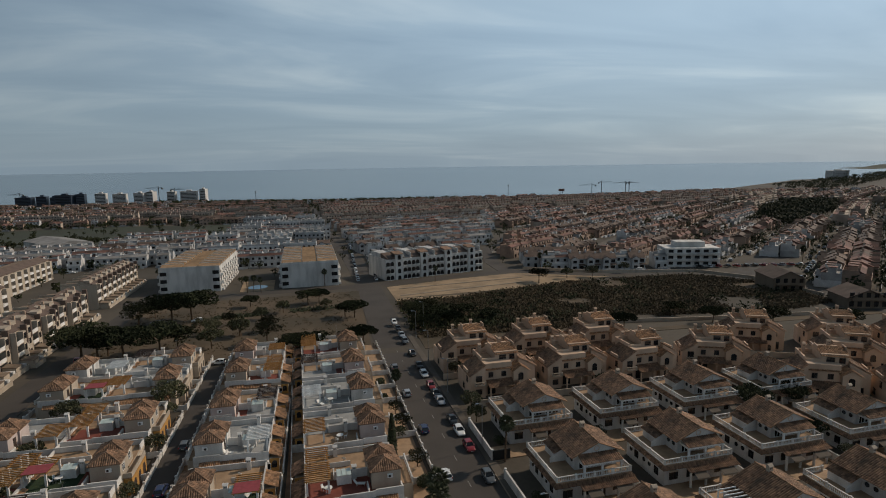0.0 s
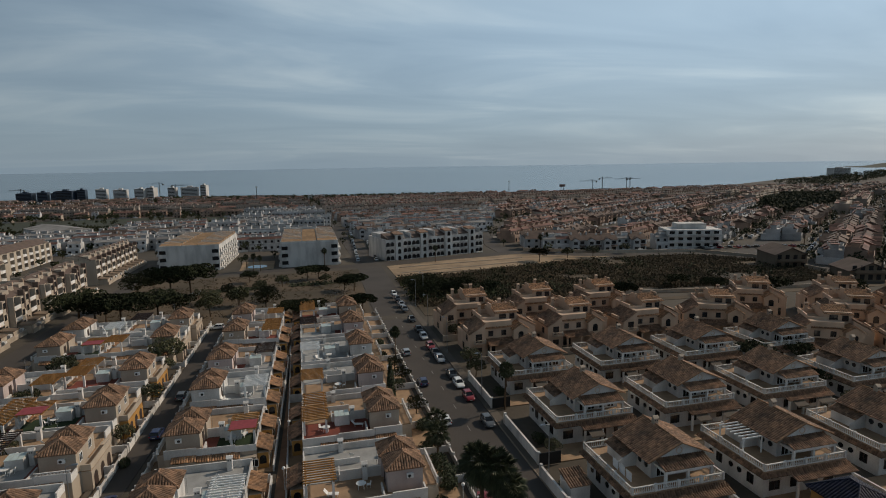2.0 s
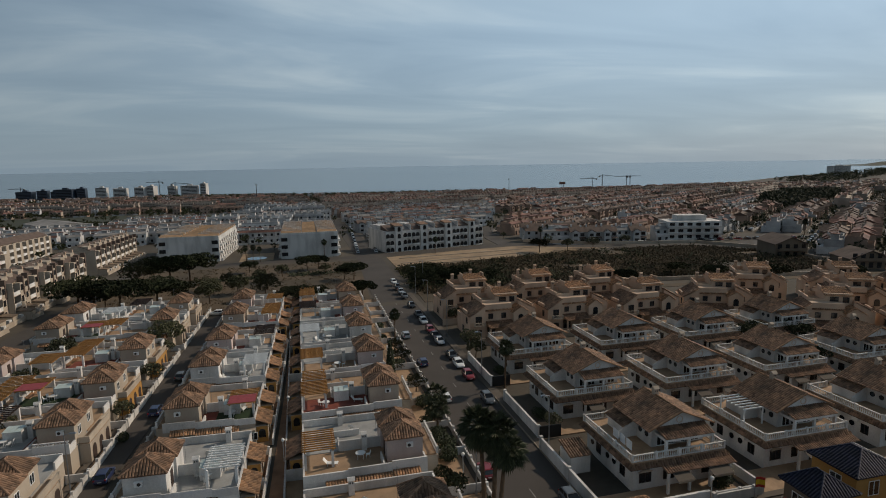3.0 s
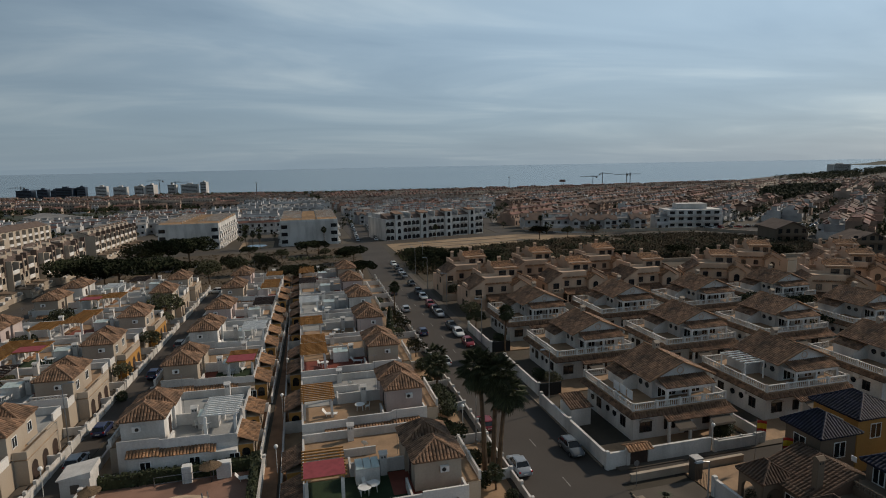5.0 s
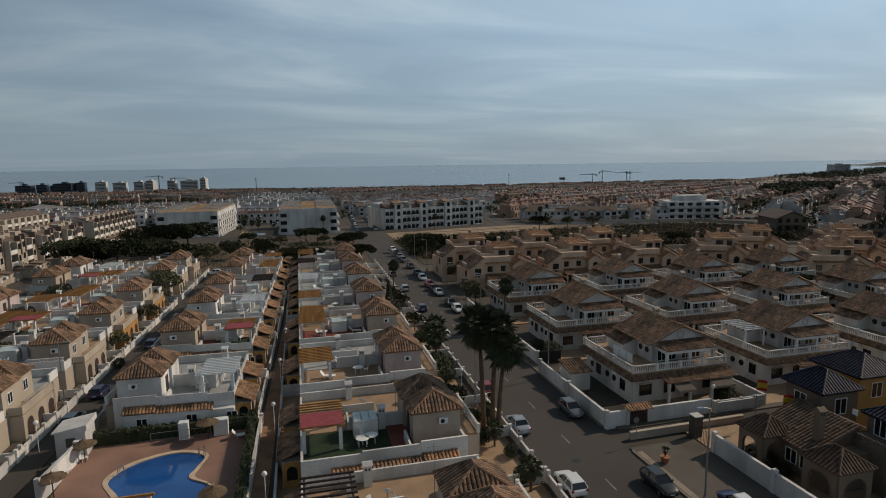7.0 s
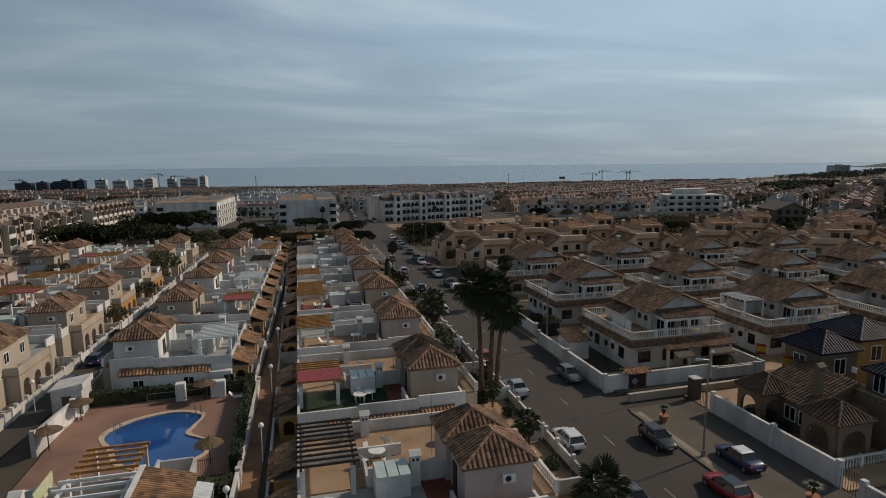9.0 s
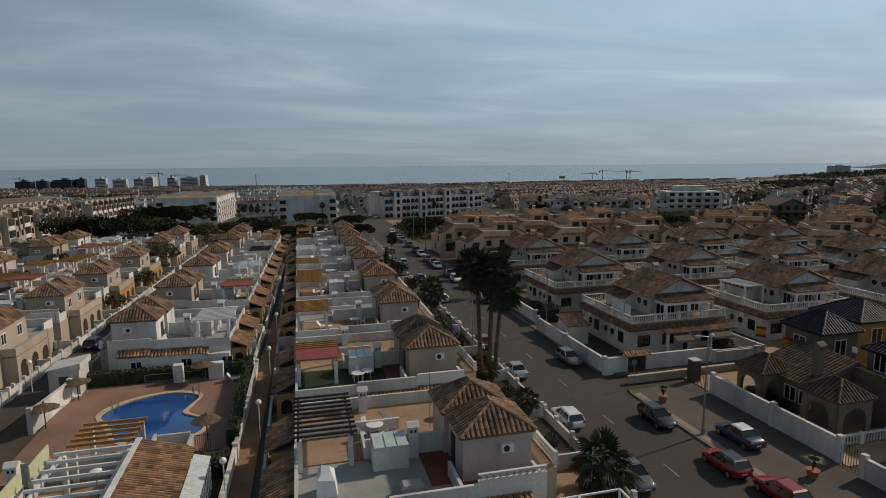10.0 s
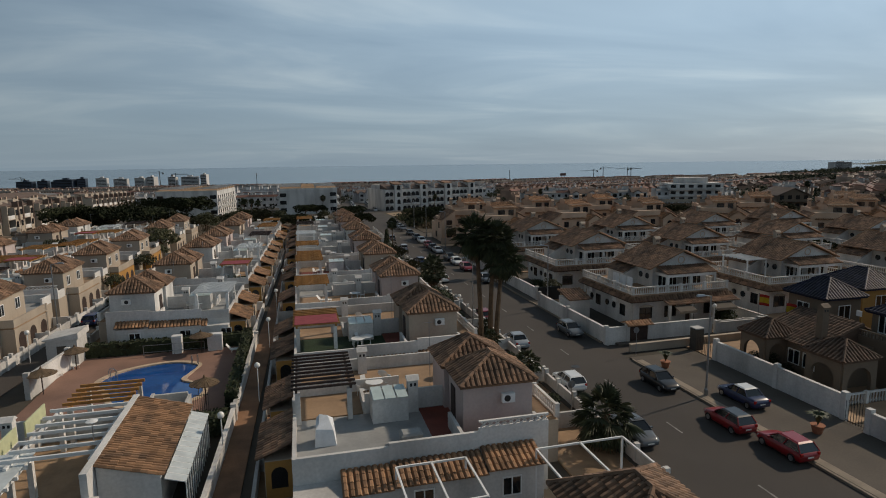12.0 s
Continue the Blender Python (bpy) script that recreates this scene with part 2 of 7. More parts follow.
# ---- mesh building ----
class Geo:
    def __init__(self):
        self.v, self.f = [], []

    def face(self, *pts):
        i = len(self.v)
        self.v += [tuple(p) for p in pts]
        self.f.append(tuple(range(i, i + len(pts))))
        return self

    def box(self, x0, x1, y0, y1, z0, z1):
        return self.hexa([(x0, y0, z0), (x1, y0, z0), (x1, y1, z0), (x0, y1, z0)], [(x0, y0, z1), (x1, y0, z1), (x1, y1, z1), (x0, y1, z1)])

    def hexa(self, low, top):
        """A closed solid between two outlines of as many corners, the low one counter-clockwise from above."""
        i, n = len(self.v), len(low)
        self.v += [tuple(p) for p in low] + [tuple(p) for p in top]
        self.f.append(tuple(i + k for k in reversed(range(n))))
        self.f.append(tuple(i + n + k for k in range(n)))
        for k in range(n):
            j = (k + 1) % n
            self.f.append((i + k, i + j, i + n + j, i + n + k))
        return self

    def prism(self, pts, z0, z1):
        return self.hexa([(x, y, z0) for x, y in pts], [(x, y, z1) for x, y in pts])

    def sweep_x(self, prof, x0, x1):
        """A closed profile in (y, z), drawn out along x."""
        i, n = len(self.v), len(prof)
        self.v += [(x0, y, z) for y, z in prof] + [(x1, y, z) for y, z in prof]
        self.f += [tuple(i + k for k in reversed(range(n))), tuple(i + n + k for k in range(n))]
        self.f += [(i + k, i + (k + 1) % n, i + n + (k + 1) % n, i + n + k) for k in range(n)]
        return self

    def sweep_y(self, prof, y0, y1):
        """A closed profile in (x, z), drawn out along y."""
        i, n = len(self.v), len(prof)
        self.v += [(x, y0, z) for x, z in prof] + [(x, y1, z) for x, z in prof]
        self.f += [tuple(i + k for k in range(n)), tuple(i + n + k for k in reversed(range(n)))]
        self.f += [(i + k, i + n + k, i + n + (k + 1) % n, i + (k + 1) % n) for k in range(n)]
        return self

    def tube(self, p, q, r0, r1=None, n=8, caps=True):
        p, q = Vector(p), Vector(q)
        r1 = r0 if r1 is None else r1
        d = (q - p).normalized()
        a = d.orthogonal().normalized()
        b = d.cross(a)
        i = len(self.v)
        for c, r in ((p, r0), (q, r1)):
            for k in range(n):
                t = 2 * math.pi * k / n
                self.v.append(tuple(c + (a * math.cos(t) + b * math.sin(t)) * r))
        for k in range(n):
            j = (k + 1) % n
            self.f.append((i + k, i + j, i + n + j, i + n + k))
        if caps:
            self.f += [tuple(i + k for k in reversed(range(n))), tuple(i + n + k for k in range(n))]
        return self

    def lathe(self, x, y, prof, n=8):
        """A turned shape round an upright axis; prof: (radius, height), from the bottom up."""
        i = len(self.v)
        for r, z in prof:
            for k in range(n):
                t = 2 * math.pi * k / n
                self.v.append((x + r * math.cos(t), y + r * math.sin(t), z))
        for s in range(len(prof) - 1):
            for k in range(n):
                j = (k + 1) % n
                self.f.append((i + s * n + k, i + s * n + j, i + (s + 1) * n + j, i + (s + 1) * n + k))
        self.f += [tuple(i + k for k in reversed(range(n))), tuple(i + (len(prof) - 1) * n + k for k in range(n))]
        return self

    def add(self, other, m):
        i = len(self.v)
        self.v += [tuple(m @ Vector(p)) for p in other.v]
        self.f += [tuple(i + k for k in f) for f in other.f]
        return self


def tiles(g, a, b, c, d, step=0.33, course=0.45, h=0.10):
    """Rows of barrel tiles on a slope with the eave a-b and the top d-c."""
    a, b, c, d = (Vector(p) for p in (a, b, c, d))
    u = (b - a).normalized()
    nrm = u.cross(d - a if (d - a).cross(u).length > 1e-3 else c - a).normalized()
    w = nrm.cross(u)
    L, W = (b - a).length, (d - a).dot(w)
    du, cu = (d - a).dot(u), (c - a).dot(u)
    g.face(a, b, c, d) if (c - d).length > 1e-3 else g.face(a, b, c)
    cols = max(2, round(L / step))
    s = L / cols

    def top(x):
        t = W
        if du > 1e-3 and x < du:
            t = min(t, W * x / du)
        if cu < L - 1e-3 and x > cu:
            t = min(t, W * (L - x) / (L - cu))
        return max(0.0, t)

    for i in range(cols):
        us = [i * s + 0.04 * s, i * s + 0.30 * s, i * s + 0.70 * s, i * s + 0.96 * s]
        hs = [0.0, h, h, 0.0]
        mid = max(top(us[0]), top(us[3]))
        k = 0
        while k * course < mid:
            lo, hi = k * course, (k + 1) * course
            j = len(g.v)
            jit = random.uniform(-0.012, 0.012)
            for x, hh in zip(us, hs):
                tx = top(x)
                g.v.append(tuple(a + u * x + w * min(lo - 0.03, tx) + nrm * (hh + 0.045 + jit)))
            for x, hh in zip(us, hs):
                g.v.append(tuple(a + u * x + w * min(hi, top(x)) + nrm * (hh + 0.012 + jit)))
            g.f += [(j + q, j + q + 1, j + q + 5, j + q + 4) for q in range(3)]
            g.f.append((j + 3, j + 2, j + 1, j))
            k += 1


def smooth(ob):
    for p in ob.data.polygons:
        p.use_smooth = True
    return ob


def part(name, g, mat, parent=None, label="", at=None):
    me = bpy.data.meshes.new(name)
    me.from_pydata(g.v, [], g.f)
    me.update()
    me.materials.append(M[mat] if isinstance(mat, str) else mat)
    ob = new(name, me)
    ob.parent = parent
    if at:
        ob.location = at
    if label:
        ob["label"] = label
    return ob


def twin(ob, at, parent=None):
    """Another piece on the same mesh."""
    o = new(ob.name.split(".")[0], ob.data)
    o.parent = parent or ob.parent
    o.location = at
    return o


def thing(name, label, category, group="", m=None):
    ob = new(name)
    ob.empty_display_size = 0.2
    if m is not None:
        ob.matrix_basis = m
    return tagged(ob, label, category, group)


def setting(name, g, mat, label, category="structure"):
    return tagged(part(name, g, mat), label, category, "", "structure")


def land(y, x=0.0):
    """Height of the ground: level round the houses, then falling to the shore."""
    if y < 150:
        return 0.0
    if y < 350:
        return -5.0 * (y - 150) / 200
    return max(-5.0 - 20.0 * (y - 350) / 700, -25.0)
# ---- ground, roads, sea ----
g = Geo()
ys = [-60, 0, 40, 80, 120, 150, 200, 250, 300, 350, 450, 600, 800, 1000, 1200, 1380]
far_y = {-2400: 1500, -600: 1400, -150: 1320, 80: 1200, 950: 1140, 1670: 1580, 2600: 2100, 3400: 2500}
xs = sorted(far_y)
for j, y in enumerate(ys):
    for x in xs:
        yy = y if y <= 600 else 600 + (y - 600) * (far_y[x] - 600) / 780
        g.v.append((x, yy, land(y) - 0.06))
n = len(xs)
g.f = [(j * n + i, j * n + i + 1, (j + 1) * n + i + 1, (j + 1) * n + i) for j in range(len(ys) - 1) for i in range(n - 1)]
setting("ground", g, "ground", "dry grey-brown suburban ground falling to the shore", "ground")
# glint and reflected sky are put into the colour as paler streaks
m_sea = material("grey_blue_sea", (0.135, 0.190, 0.235), 0.22, 0.30, 1.0, 0.25, 40.0, spec=0.5, tint=(0.075, 0.115, 0.155))
sea_nodes, sea_links = m_sea.node_tree.nodes, m_sea.node_tree.links
sea_map = sea_nodes.new("ShaderNodeMapping")
sea_map.inputs["Scale"].default_value = (0.0009, 0.0042, 0.0)
sea_links.new([q for q in sea_nodes if q.type == "TEX_COORD"][0].outputs["Object"], sea_map.inputs[0])
for q in [q for q in sea_nodes if q.type == "TEX_NOISE"]:
    sea_links.new(sea_map.outputs[0], q.inputs["Vector"])
g = Geo().face((-5000, 600, -32.0), (5000, 600, -32.0), (5000, 4950, 1.0), (-5000, 4950, 1.0))
setting("sea", g, m_sea, "calm grey-blue sea under a veiled sky", "sea")


def strip(name, mat, label, pts, width, lift, category="road"):
    """A paved band along a line of (x, y), draped on the land, with a small thickness."""
    g = Geo()
    ln = []
    for (x0, y0), (x1, y1) in zip(pts, pts[1:]):
        k = max(1, int(math.hypot(x1 - x0, y1 - y0) / 25))
        ln += [(x0 + (x1 - x0) * t / k, y0 + (y1 - y0) * t / k) for t in range(k)]
    ln.append(pts[-1])
    rows = []
    for i, (x, y) in enumerate(ln):
        ax, ay = ln[max(0, i - 1)]
        bx, by = ln[min(len(ln) - 1, i + 1)]
        d = math.hypot(bx - ax, by - ay)
        nx, ny = (by - ay) / d * width / 2, -(bx - ax) / d * width / 2
        z = land(y) + lift
        rows.append(((x - nx, y - ny, z), (x + nx, y + ny, z)))
    for (a, b), (c, d) in zip(rows, rows[1:]):
        g.hexa([(p[0], p[1], p[2] - 0.2) for p in (a, b, d, c)], [a, b, d, c])
    return setting(name, g, mat, label, category)


ROAD = [(24.6, -40), (24.6, 60), (25.2, 120), (26.4, 170), (31.0, 260), (32.3, 348), (27.5, 515), (30, 721), (40, 1000)]
strip("road", "asphalt", "worn grey asphalt street with parked cars", ROAD, 10.6, 0.02)
strip("road", "asphalt", "narrow grey asphalt side street", [(29.6, 47.3), (60, 47.3), (110, 46)], 2.6, 0.016)
strip("road", "asphalt", "asphalt side street between houses", [(-27.6, 30), (-25.2, 77), (-23.4, 96), (-22.0, 114), (-20.2, 152)], 4.2, 0.02)
strip("pavement", "paving", "pale pavement beside the side street", [(-29.6, 40), (-27.6, 77), (-26.1, 96), (-24.8, 114), (-22.9, 150)], 0.9, 0.12, "pavement")
strip("road", "asphalt", "asphalt street by the apartment row", [(-62, 90), (-60, 175), (-58, 260), (-40, 600)], 7.0, 0.02)
strip("road", "asphalt", "asphalt cross street by the white flats", [(-140, 252), (-60, 246), (31, 248), (100, 262)], 7.0, 0.012)
strip("road", "asphalt", "asphalt street along the edge of the scrub", [(100, 262), (131, 240), (178, 225.5), (194, 200), (193, 165), (188, 140), (184, 100)], 7.5, 0.022)
strip("road", "asphalt", "asphalt street past the arched block", [(100, 262), (103, 290), (112, 330), (150, 400), (200, 470)], 8.0, 0.03)
strip("road", "paving", "pale straight avenue through the distant town", [(178, 318), (233, 374), (413, 514), (640, 700)], 8.0, 0.05)
strip("road", "paving", "pale street beside the dark grove", [(403, 352), (576, 480), (760, 640)], 14.0, 0.05)
low = [(x, y, land(y) + 0.06) for x, y in ((176, 206), (188, 198), (256, 246), (242, 256))]
setting("parking_lot", Geo().hexa([(x, y, z - 1) for x, y, z in low], low), "asphalt", "grey asphalt parking street between houses", "road")
strip("pavement", "paving", "pale concrete pavement beside the street", [(33.4, -40), (33.4, 44.5)], 7.0, 0.15, "pavement")
strip("pavement", "kerb", "pale worn kerb strip along the pavement edge", [(30.35, 8), (30.35, 43.6)], 0.62, 0.158, "pavement")
strip("pavement", "paving", "pale concrete pavement beside the street", [(30.6, 49.2), (30.8, 110), (31.8, 165)], 1.5, 0.15, "pavement")
strip("pavement", "paving", "pale concrete pavement beside the street", [(19.7, -40), (19.7, 60), (20.0, 110), (20.9, 160)], 0.9, 0.15, "pavement")
strip("pavement", "paving", "pale concrete pavement beside the side street", [(31, 48.6), (60, 48.8)], 0.9, 0.15, "pavement")
strip("footpath", "lane", "narrow red-brown paved footpath between garden walls", [(-5.0, 20), (-4.5, 40), (-4.0, 58), (-2.4, 92), (-0.5, 147)], 1.6, 0.03, "path")
low = [(-57, 156, 0.0), (19.5, 156, 0.0), (25, 238, -2.15), (-56, 238, -2.15)]
setting("field", Geo().hexa([(x, y, z - 1) for x, y, z in low], low), "soil", "dry brown vacant field with sparse grass", "field")
low = [(33.5, 150, 0.03), (188, 140, 0.03), (190, 165, -0.35), (190, 200, -1.2), (176, 223, -1.75), (37, 218, -1.65)]
setting("field", Geo().hexa([(x, y, z - 1) for x, y, z in low], low), "soil", "overgrown brown vacant lot covered in scrub", "field")
pts = [(36.8, 213), (57, 211), (86, 219), (114, 225), (138, 231), (128, 236.5), (102, 255), (70, 250), (37.5, 242)]
low = [(x, y, land(y) + 0.05) for x, y in pts]
setting("sand_track", Geo().hexa([(x, y, z - 1) for x, y, z in low], low), "sand", "pale sandy promenade with low edging beyond the scrub", "path")
for x0, y0, x1, y1 in ((40, 222, 96, 232), (42, 236, 100, 243)):
    strip("path_edging", "kerb", "pale low edging of the promenade", [(x0, y0), (x1, y1)], 1.0, 0.22, "edging")
low = [(x, y, land(y) + 0.05) for x, y in ((-330, 515), (-164, 499), (-62, 531), (-53, 659), (-192, 702), (-330, 690))]
setting("field", Geo().hexa([(x, y, z - 2) for x, y, z in low], low), "grass", "dark rough field beyond the white houses", "field")
# ---- terraced houses with roof terraces ----
def window(parent, x0, x1, z0, z1, y, out=-1, frame_mat="white_paint", name="window"):
    """A window in a wall that faces along y: a frame proud of the wall, dark panes set back in it."""
    w = 0.07
    g = Geo()
    ya, yb = sorted((y + out * 0.05, y - out * 0.02))
    for a, b, c, d in ((x0, x1, z0, z0 + w), (x0, x1, z1 - w, z1), (x0, x0 + w, z0 + w, z1 - w), (x1 - w, x1, z0 + w, z1 - w), ((x0 + x1) / 2 - w / 2, (x0 + x1) / 2 + w / 2, z0 + w, z1 - w)):
        g.box(a, b, ya, yb, c, d)
    win = part(name, g, frame_mat, parent)
    ya, yb = sorted((y + out * 0.015, y - out * 0.02))
    part("pane", Geo().box(x0 + w, x1 - w, ya, yb, z0 + w, z1 - w), "glass", win)
    return win


def window_x(parent, y0, y1, z0, z1, x, out=1, frame_mat="white_paint", name="window"):
    w = 0.07
    g = Geo()
    xa, xb = sorted((x + out * 0.05, x - out * 0.02))
    for a, b, c, d in ((y0, y1, z0, z0 + w), (y0, y1, z1 - w, z1), (y0, y0 + w, z0 + w, z1 - w), (y1 - w, y1, z0 + w, z1 - w), ((y0 + y1) / 2 - w / 2, (y0 + y1) / 2 + w / 2, z0 + w, z1 - w)):
        g.box(xa, xb, a, b, c, d)
    win = part(name, g, frame_mat, parent)
    xa, xb = sorted((x + out * 0.015, x - out * 0.02))
    part("pane", Geo().box(xa, xb, y0 + w, y1 - w, z0 + w, z1 - w), "glass", win)
    return win


def hip_roof(parent, x0, x1, y0, y1, z, rise, mat="tile", ridge=0.2):
    """A hipped roof of barrel tiles with ridge caps; the short ridge runs along y."""
    xm, half = (x0 + x1) / 2, (y1 - y0) * ridge / 2
    ym = (y0 + y1) / 2
    p, q = (xm, ym - half, z + rise), (xm, ym + half, z + rise)
    g = Geo().box(x0 + 0.05, x1 - 0.05, y0 + 0.05, y1 - 0.05, z - 0.14, z)
    tiles(g, (x0, y0, z), (x1, y0, z), p, p)
    tiles(g, (x1, y0, z), (x1, y1, z), q, p)
    tiles(g, (x1, y1, z), (x0, y1, z), q, q)
    tiles(g, (x0, y1, z), (x0, y0, z), p, q)
    roof = part("hip_roof", g, mat, parent, "hipped clay barrel-tile roof")
    g = Geo()
    for a, b in (((x0, y0, z), p), ((x1, y0, z), p), ((x0, y1, z), q), ((x1, y1, z), q), (p, q)):
        a, b = Vector(a) + Vector((0, 0, 0.06)), Vector(b) + Vector((0, 0, 0.08))
        k = max(2, int((b - a).length / 0.4))
        for i in range(k):
            g.tube(a + (b - a) * (i / k), a + (b - a) * ((i + 1.08) / k), 0.13, 0.105, 6)
    part("ridge_capping", g, mat, roof)["kind"] = "stuff"
    return roof


def pergola(parent, x0, x1, y0, y1, z, mat, count, cover=None, along="x", floor=3.0):
    """Beams on two rails with posts."""
    top = part("pergola_rail", Geo().box(x0, x0 + 0.14, y0, y1, z - 0.18, z), mat, parent)
    part("pergola_rail", Geo().box(x1 - 0.14, x1, y0, y1, z - 0.18, z), mat, parent)
    base = Geo().box(x0 - 0.25, x1 + 0.25, -0.05, 0.05, z, z + 0.15)
    beam = None
    for i in range(count):
        y = y0 + 0.1 + (y1 - y0 - 0.2) * i / (count - 1)
        if beam is None:
            beam = part("beam", base, mat, top, "", (0, y, 0))
        else:
            twin(beam, (0, y, 0))
    for x in (x0, x1 - 0.3):
        for y in (y0, y1 - 0.3):
            part("post", Geo().box(x - 0.02, x + 0.28, y, y + 0.3, floor, z - 0.18), "white" if mat != "white_paint" else mat, parent)
    if cover:
        part("canopy_cloth", Geo().box(x0 - 0.1, x1 + 0.1, y0, y0 + (y1 - y0) * 0.55, z + 0.152, z + 0.18), cover, parent)
    return top


def balustrade(parent, p, q, z, h=0.8, mat="white", step=0.28):
    """A rail on turned balusters between end posts."""
    p, q = Vector((*p, z)), Vector((*q, z))
    L = (q - p).length
    ang = math.atan2(q.y - p.y, q.x - p.x)
    m = Matrix.Translation(p) @ Matrix.Rotation(ang, 4, "Z")
    g, loc = Geo(), Geo()
    loc.box(0, L, -0.09, 0.09, 0, 0.10).box(0, L, -0.10, 0.10, h - 0.10, h)
    rail = part("balustrade", g.add(loc, m), mat, parent, "white balustrade with turned balusters")
    g, loc = Geo(), Geo()
    k = max(2, int(L / step))
    for i in range(k):
        x = (i + 0.5) * L / k
        loc.lathe(x, 0, [(0.05, 0.10), (0.085, 0.28), (0.04, 0.5), (0.06, h - 0.10)], 6)
    part("balustrade", g.add(loc, m), mat, rail)["kind"] = "stuff"
    posts = max(1, round(L / 3.2))
    for i in range(posts + 1):
        c = p + (q - p) * (i / posts)
        part("post", Geo().box(c.x - 0.14, c.x + 0.14, c.y - 0.14, c.y + 0.14, z, z + h + 0.08), mat, rail)
    return rail


def chimney(parent, x, y, z0, z1, mat="white"):
    ch = part("chimney", Geo().box(x - 0.32, x + 0.32, y - 0.28, y + 0.28, z0, z1), mat, parent)
    for a in (-0.2, 0.06):
        part("flue_opening", Geo().box(x + a, x + a + 0.14, y - 0.29, y - 0.27, z1 - 0.4, z1 - 0.2), "iron", ch)
    part("chimney_cap", Geo().sweep_x([(y - 0.38, z1), (y + 0.38, z1), (y + 0.06, z1 + 0.26), (y - 0.06, z1 + 0.26)], x - 0.4, x + 0.4), mat, ch)


def plastic_table(parent_m, label="round white garden table on a roof terrace"):
    t = thing("garden_table", label, "table", "terrace furniture", parent_m)
    part("tabletop", Geo().lathe(0, 0, [(0.6, 0.70), (0.62, 0.72), (0.6, 0.74)], 16), "white_paint", t)
    for a in range(4):
        x, y = 0.42 * math.cos(a * math.pi / 2 + 0.7), 0.42 * math.sin(a * math.pi / 2 + 0.7)
        part("leg", Geo().tube((x, y, 0.7), (x * 1.15, y * 1.15, 0), 0.03), "white_paint", t)
    return t


def plastic_chair(m):
    c = thing("garden_chair", "white moulded plastic garden chair on a roof terrace", "chair", "terrace furniture", m)
    part("seat", Geo().box(-0.23, 0.23, -0.22, 0.22, 0.41, 0.45), "white_paint", c)
    part("backrest", Geo().hexa([(-0.23, 0.20, 0.45), (0.23, 0.20, 0.45), (0.23, 0.24, 0.45), (-0.23, 0.24, 0.45)], [(-0.20, 0.30, 0.85), (0.20, 0.30, 0.85), (0.20, 0.33, 0.85), (-0.20, 0.33, 0.85)]), "white_paint", c)
    for x in (-0.2, 0.2):
        for y in (-0.19, 0.19):
            part("leg", Geo().tube((x, y, 0.41), (x * 1.15, y * 1.15, 0), 0.025, n=6), "white_paint", c)
    return c


